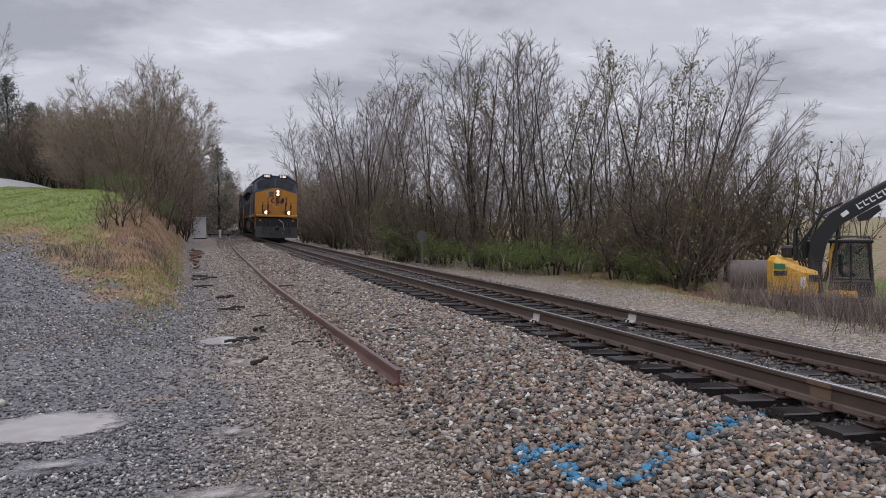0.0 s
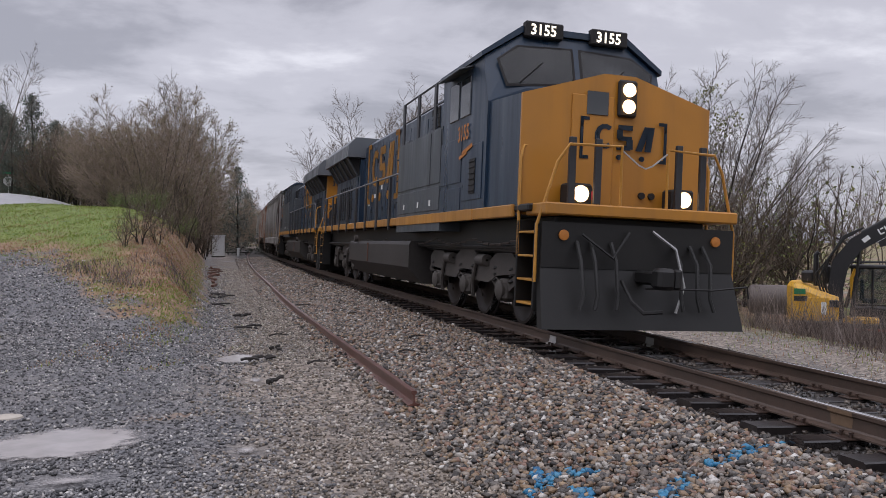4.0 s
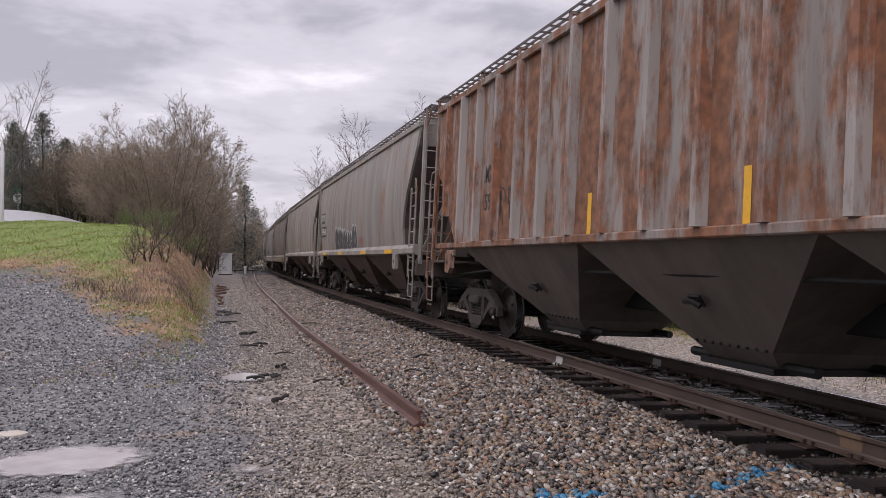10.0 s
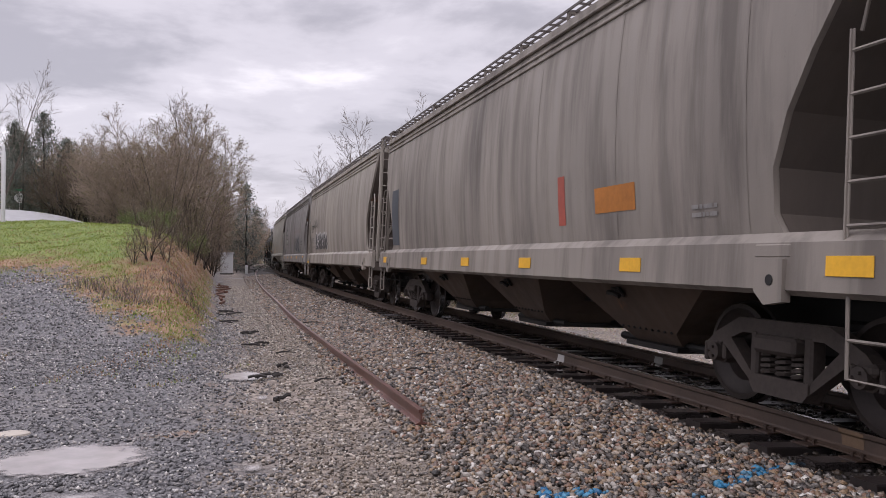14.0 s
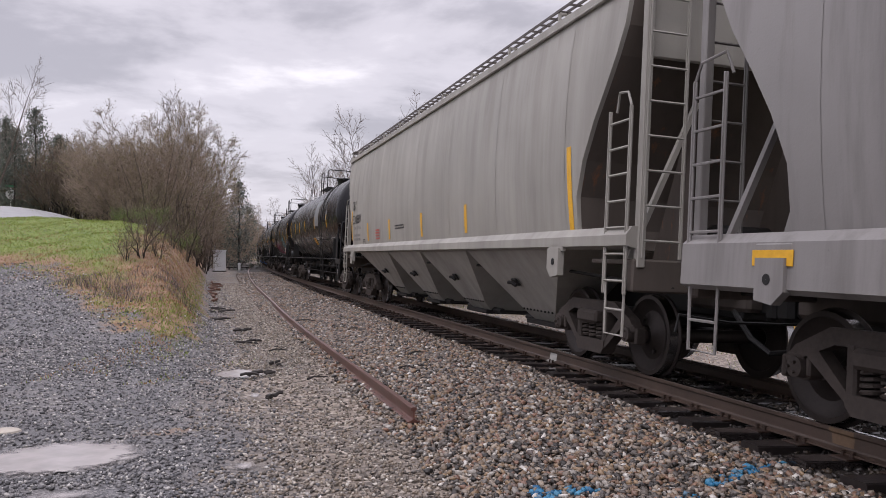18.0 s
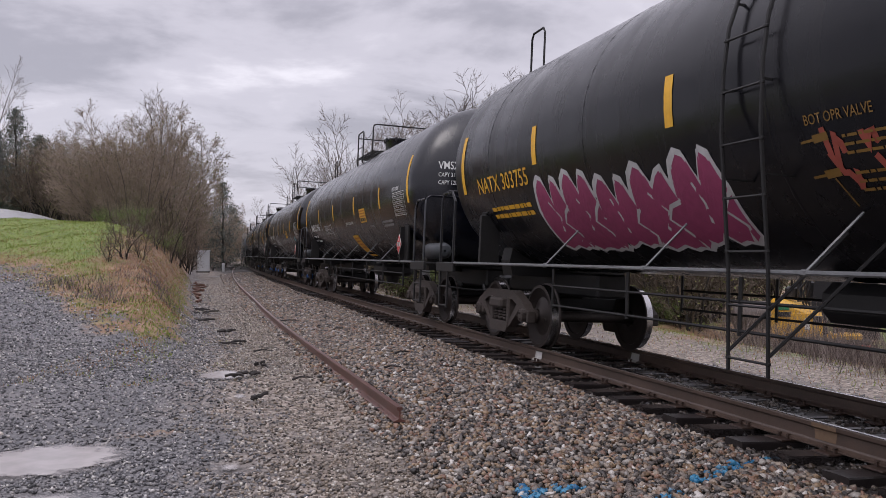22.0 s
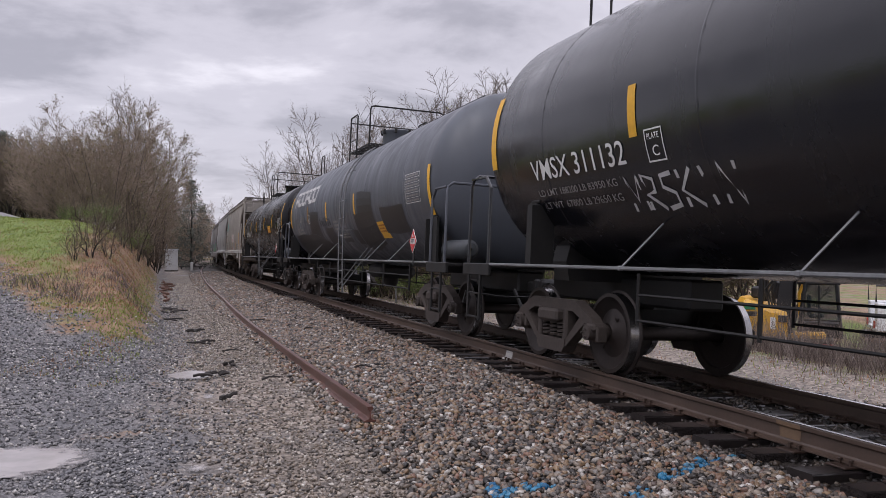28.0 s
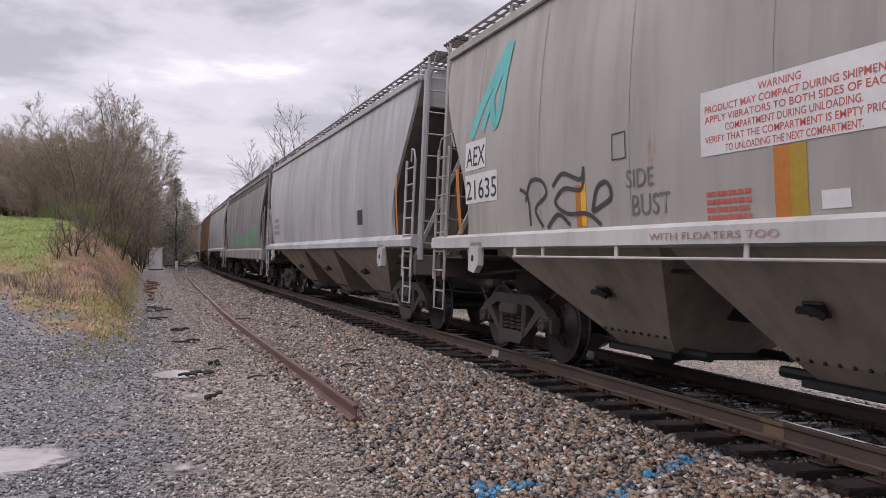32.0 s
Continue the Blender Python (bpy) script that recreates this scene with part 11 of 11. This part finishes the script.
    lay_stripes(r, w, [(2.2, 2.2, 2.70, 0.13), (-1.1, 2.22, 2.70, 0.13), (-6.57, 1.9, 2.8, 0.14), (8.2, 2.2, 3.2, 0.14)])
    lay_stripes(r, w, [(5.02, 2.24, 2.74, 0.16)], DULL_YELLOW)
    panel(r, w, -2.78, -3.38, 1.66, 1.99, YELLOW)
    lay_bars(r, w, -2.84, 1.90, 3, 0.46, 0.06, ORANGE)
    # squares where the paint was taken off and primed dark
    for y0, y1, tops, bots in ((4.86, 3.38, (2.55, 2.53, 2.50), (1.92, 1.88, 1.75)), (7.75, 4.86, (1.92, 1.93, 1.90, 1.92), (1.2, 1.15, 1.15)), (4.86, 2.7, (1.90, 1.86, 1.75, 1.6), (1.2, 1.15, 1.15)), (2.68, 1.66, (2.03, 2.01, 2.02), (1.60, 1.56, 1.55)), (0.96, 0.08, (1.86, 1.85, 1.84), (1.63, 1.64, 1.62)),
                               (-0.40, -0.9, (1.89, 1.90, 1.87), (1.56, 1.58, 1.55)), (-0.96, -1.38, (2.24, 2.22, 2.24), (1.48, 1.45, 1.42)), (-1.38, -2.70, (2.72, 2.70, 2.66, 2.62), (1.42, 1.44, 1.50, 1.56)), (-3.3, -4.92, (2.26, 2.24, 2.25), (1.76, 1.72, 1.75))):
        fill(r, w, y0, y1, tops, bots, DARK_PRIMER, "dark_patch", 0.006)
    scratch(r, w, 68, 3.25, 1.75, 2.05, 2.32, 6, SPRAY_BLACK, 0.045)
    spec_table(r, w, -5.23, -6.08, 2.22, 2.74)
    frame_box(r, w, 4.92, 4.68, 2.22, 2.48, 0.014, LETTER_WHITE)
    put_words(r, w, "C", 4.86, 4.76, 2.28, 0.10, LETTER_WHITE)
    lay_bars(r, w, 1.48, 2.12, 3, 0.6, 0.09, LETTER_FADED)
    lay_bars(r, w, 1.2, 1.80, 2, 1.1, 0.07, LETTER_FADED)
    r, w = TANKS[17]
    put_words(r, w, "TILX 730610", 6.3, 4.32, 2.20, 0.22, LETTER_WHITE)
    put_words(r, w, "LD LMT 194000 LB 88000 KG", 6.25, 4.65, 1.99, 0.07, LETTER_FADED)
    put_words(r, w, "LT WT   92000 LB 41700 KG", 6.2, 4.65, 1.85, 0.07, LETTER_FADED)
    frame_box(r, w, 3.80, 3.46, 2.18, 2.42, 0.014, LETTER_WHITE)
    put_words(r, w, "PLATE", 3.73, 3.53, 2.34, 0.05, LETTER_WHITE)
    put_words(r, w, "C", 3.66, 3.58, 2.21, 0.09, LETTER_WHITE)
    lay_stripes(r, w, [(7.55, 2.15, 3.2, 0.14), (3.95, 2.36, 2.89, 0.13), (-4.7, 2.37, 2.89, 0.13), (-1.9, 2.37, 2.88, 0.13), (1.4, 2.36, 2.84, 0.13), (-7.62, 2.16, 3.2, 0.15)])
    panel(r, w, -3.2, -4.1, 2.20, 2.47, YELLOW)
    lay_bars(r, w, -3.25, 2.38, 3, 0.8, 0.09, ORANGE)
    spec_table(r, w, -6.46, -7.50, 2.16, 2.66)
    put_words(r, w, "AAR ST-470", -5.62, -6.32, 2.09, 0.09, LETTER_WHITE)
    lay_bars(r, w, -4.6, 1.85, 2, 0.6, 0.07, LETTER_FADED)
    lay_bars(r, w, -7.0, 2.0, 3, 0.5, 0.07, LETTER_WHITE)


mark_hoppers()
mark_tanks()


def settle_marks():
    """Letters and stripes keep their distance from the rear end of each tank car."""
    names = ("lettering", "reflective_stripe", "panel", "spray_stroke", "graffiti_glow", "graffiti_fill", "graffiti_outline", "stencil_frame", "small_print", "peeled_paint", "placard", "placard_back", "placard_field", "maker_mark", "maker_bar", "dark_patch", "reflective_strip", "reflective_block")
    for i, dy in ((10, 0.45), (11, 1.02), (12, 1.32), (13, 1.8), (14, 2.25), (15, 1.9), (16, 0.85), (17, 0.15)):
        for ob in TANKS[i][0].children:
            if ob.name.split(".")[0] in names:
                ob.location.y -= dy


settle_marks()


def mark_tank_ends():
    for i in (11, 12, 13, 14, 16, 17):
        r, w = TANKS[i]
        placard(r, -6.97 if i == 17 else -6.85, 1.53, "1987")
    # stencils on the heads of some tanks
    for i, words in ((12, "VMSX 311966"), (13, "VMSX 311468")):
        r, w = TANKS[i]
        y = -(span(i) / 2 - 0.5 - 0.35 - 0.62)
        for k, (q, h) in enumerate(((words, 0.15), ("CAPY 31740 US GAL", 0.08), ("CAPY 120149 L", 0.08))):
            me = text_mesh(q, h / 0.69, LETTER_WHITE, lambda z: 0.0, 0.0, 3.0 - k * 0.15, 0.9)
            for v in me.vertices:
                u = -v.co.y
                x = -1.15 + u * 0.8
                rr = min(0.97, math.hypot(x, v.co.z - 2.745) / 1.615)
                v.co = (x, y - 0.62 * math.sqrt(1 - rr * rr) - 0.012, v.co.z)
            part("lettering", me, LETTER_WHITE, r)


mark_tank_ends()


def motions():
    for root, s0, wheels, radius, turned in TRAIN:
        turn = pose(0, 0, 0, 0, 0, 180) if turned else Matrix()
        sign = -1 if turned else 1
        walk(root, [(t, on_track(s0 - SPEED * t) @ turn) for t in range(33)])
        t0, t1 = (s0 - 48) / SPEED, (s0 + 12) / SPEED
        t0, t1 = max(0.0, t0), min(32.0, t1)
        if t1 <= t0:
            continue
        for ob, y, z in wheels:
            times = [i / FPS for i in range(math.ceil(t0 * FPS), int(t1 * FPS) + 1)]
            rows = [(t, pose(0, y, z, sign * math.degrees((t - t0) * SPEED / radius))) for t in times]
            if t0 > 0.1:
                rows.insert(0, (0.0, rows[0][1]))
            if times[-1] < 31.9:
                rows.append((32.0, rows[-1][1]))
            walk(ob, rows)


motions()
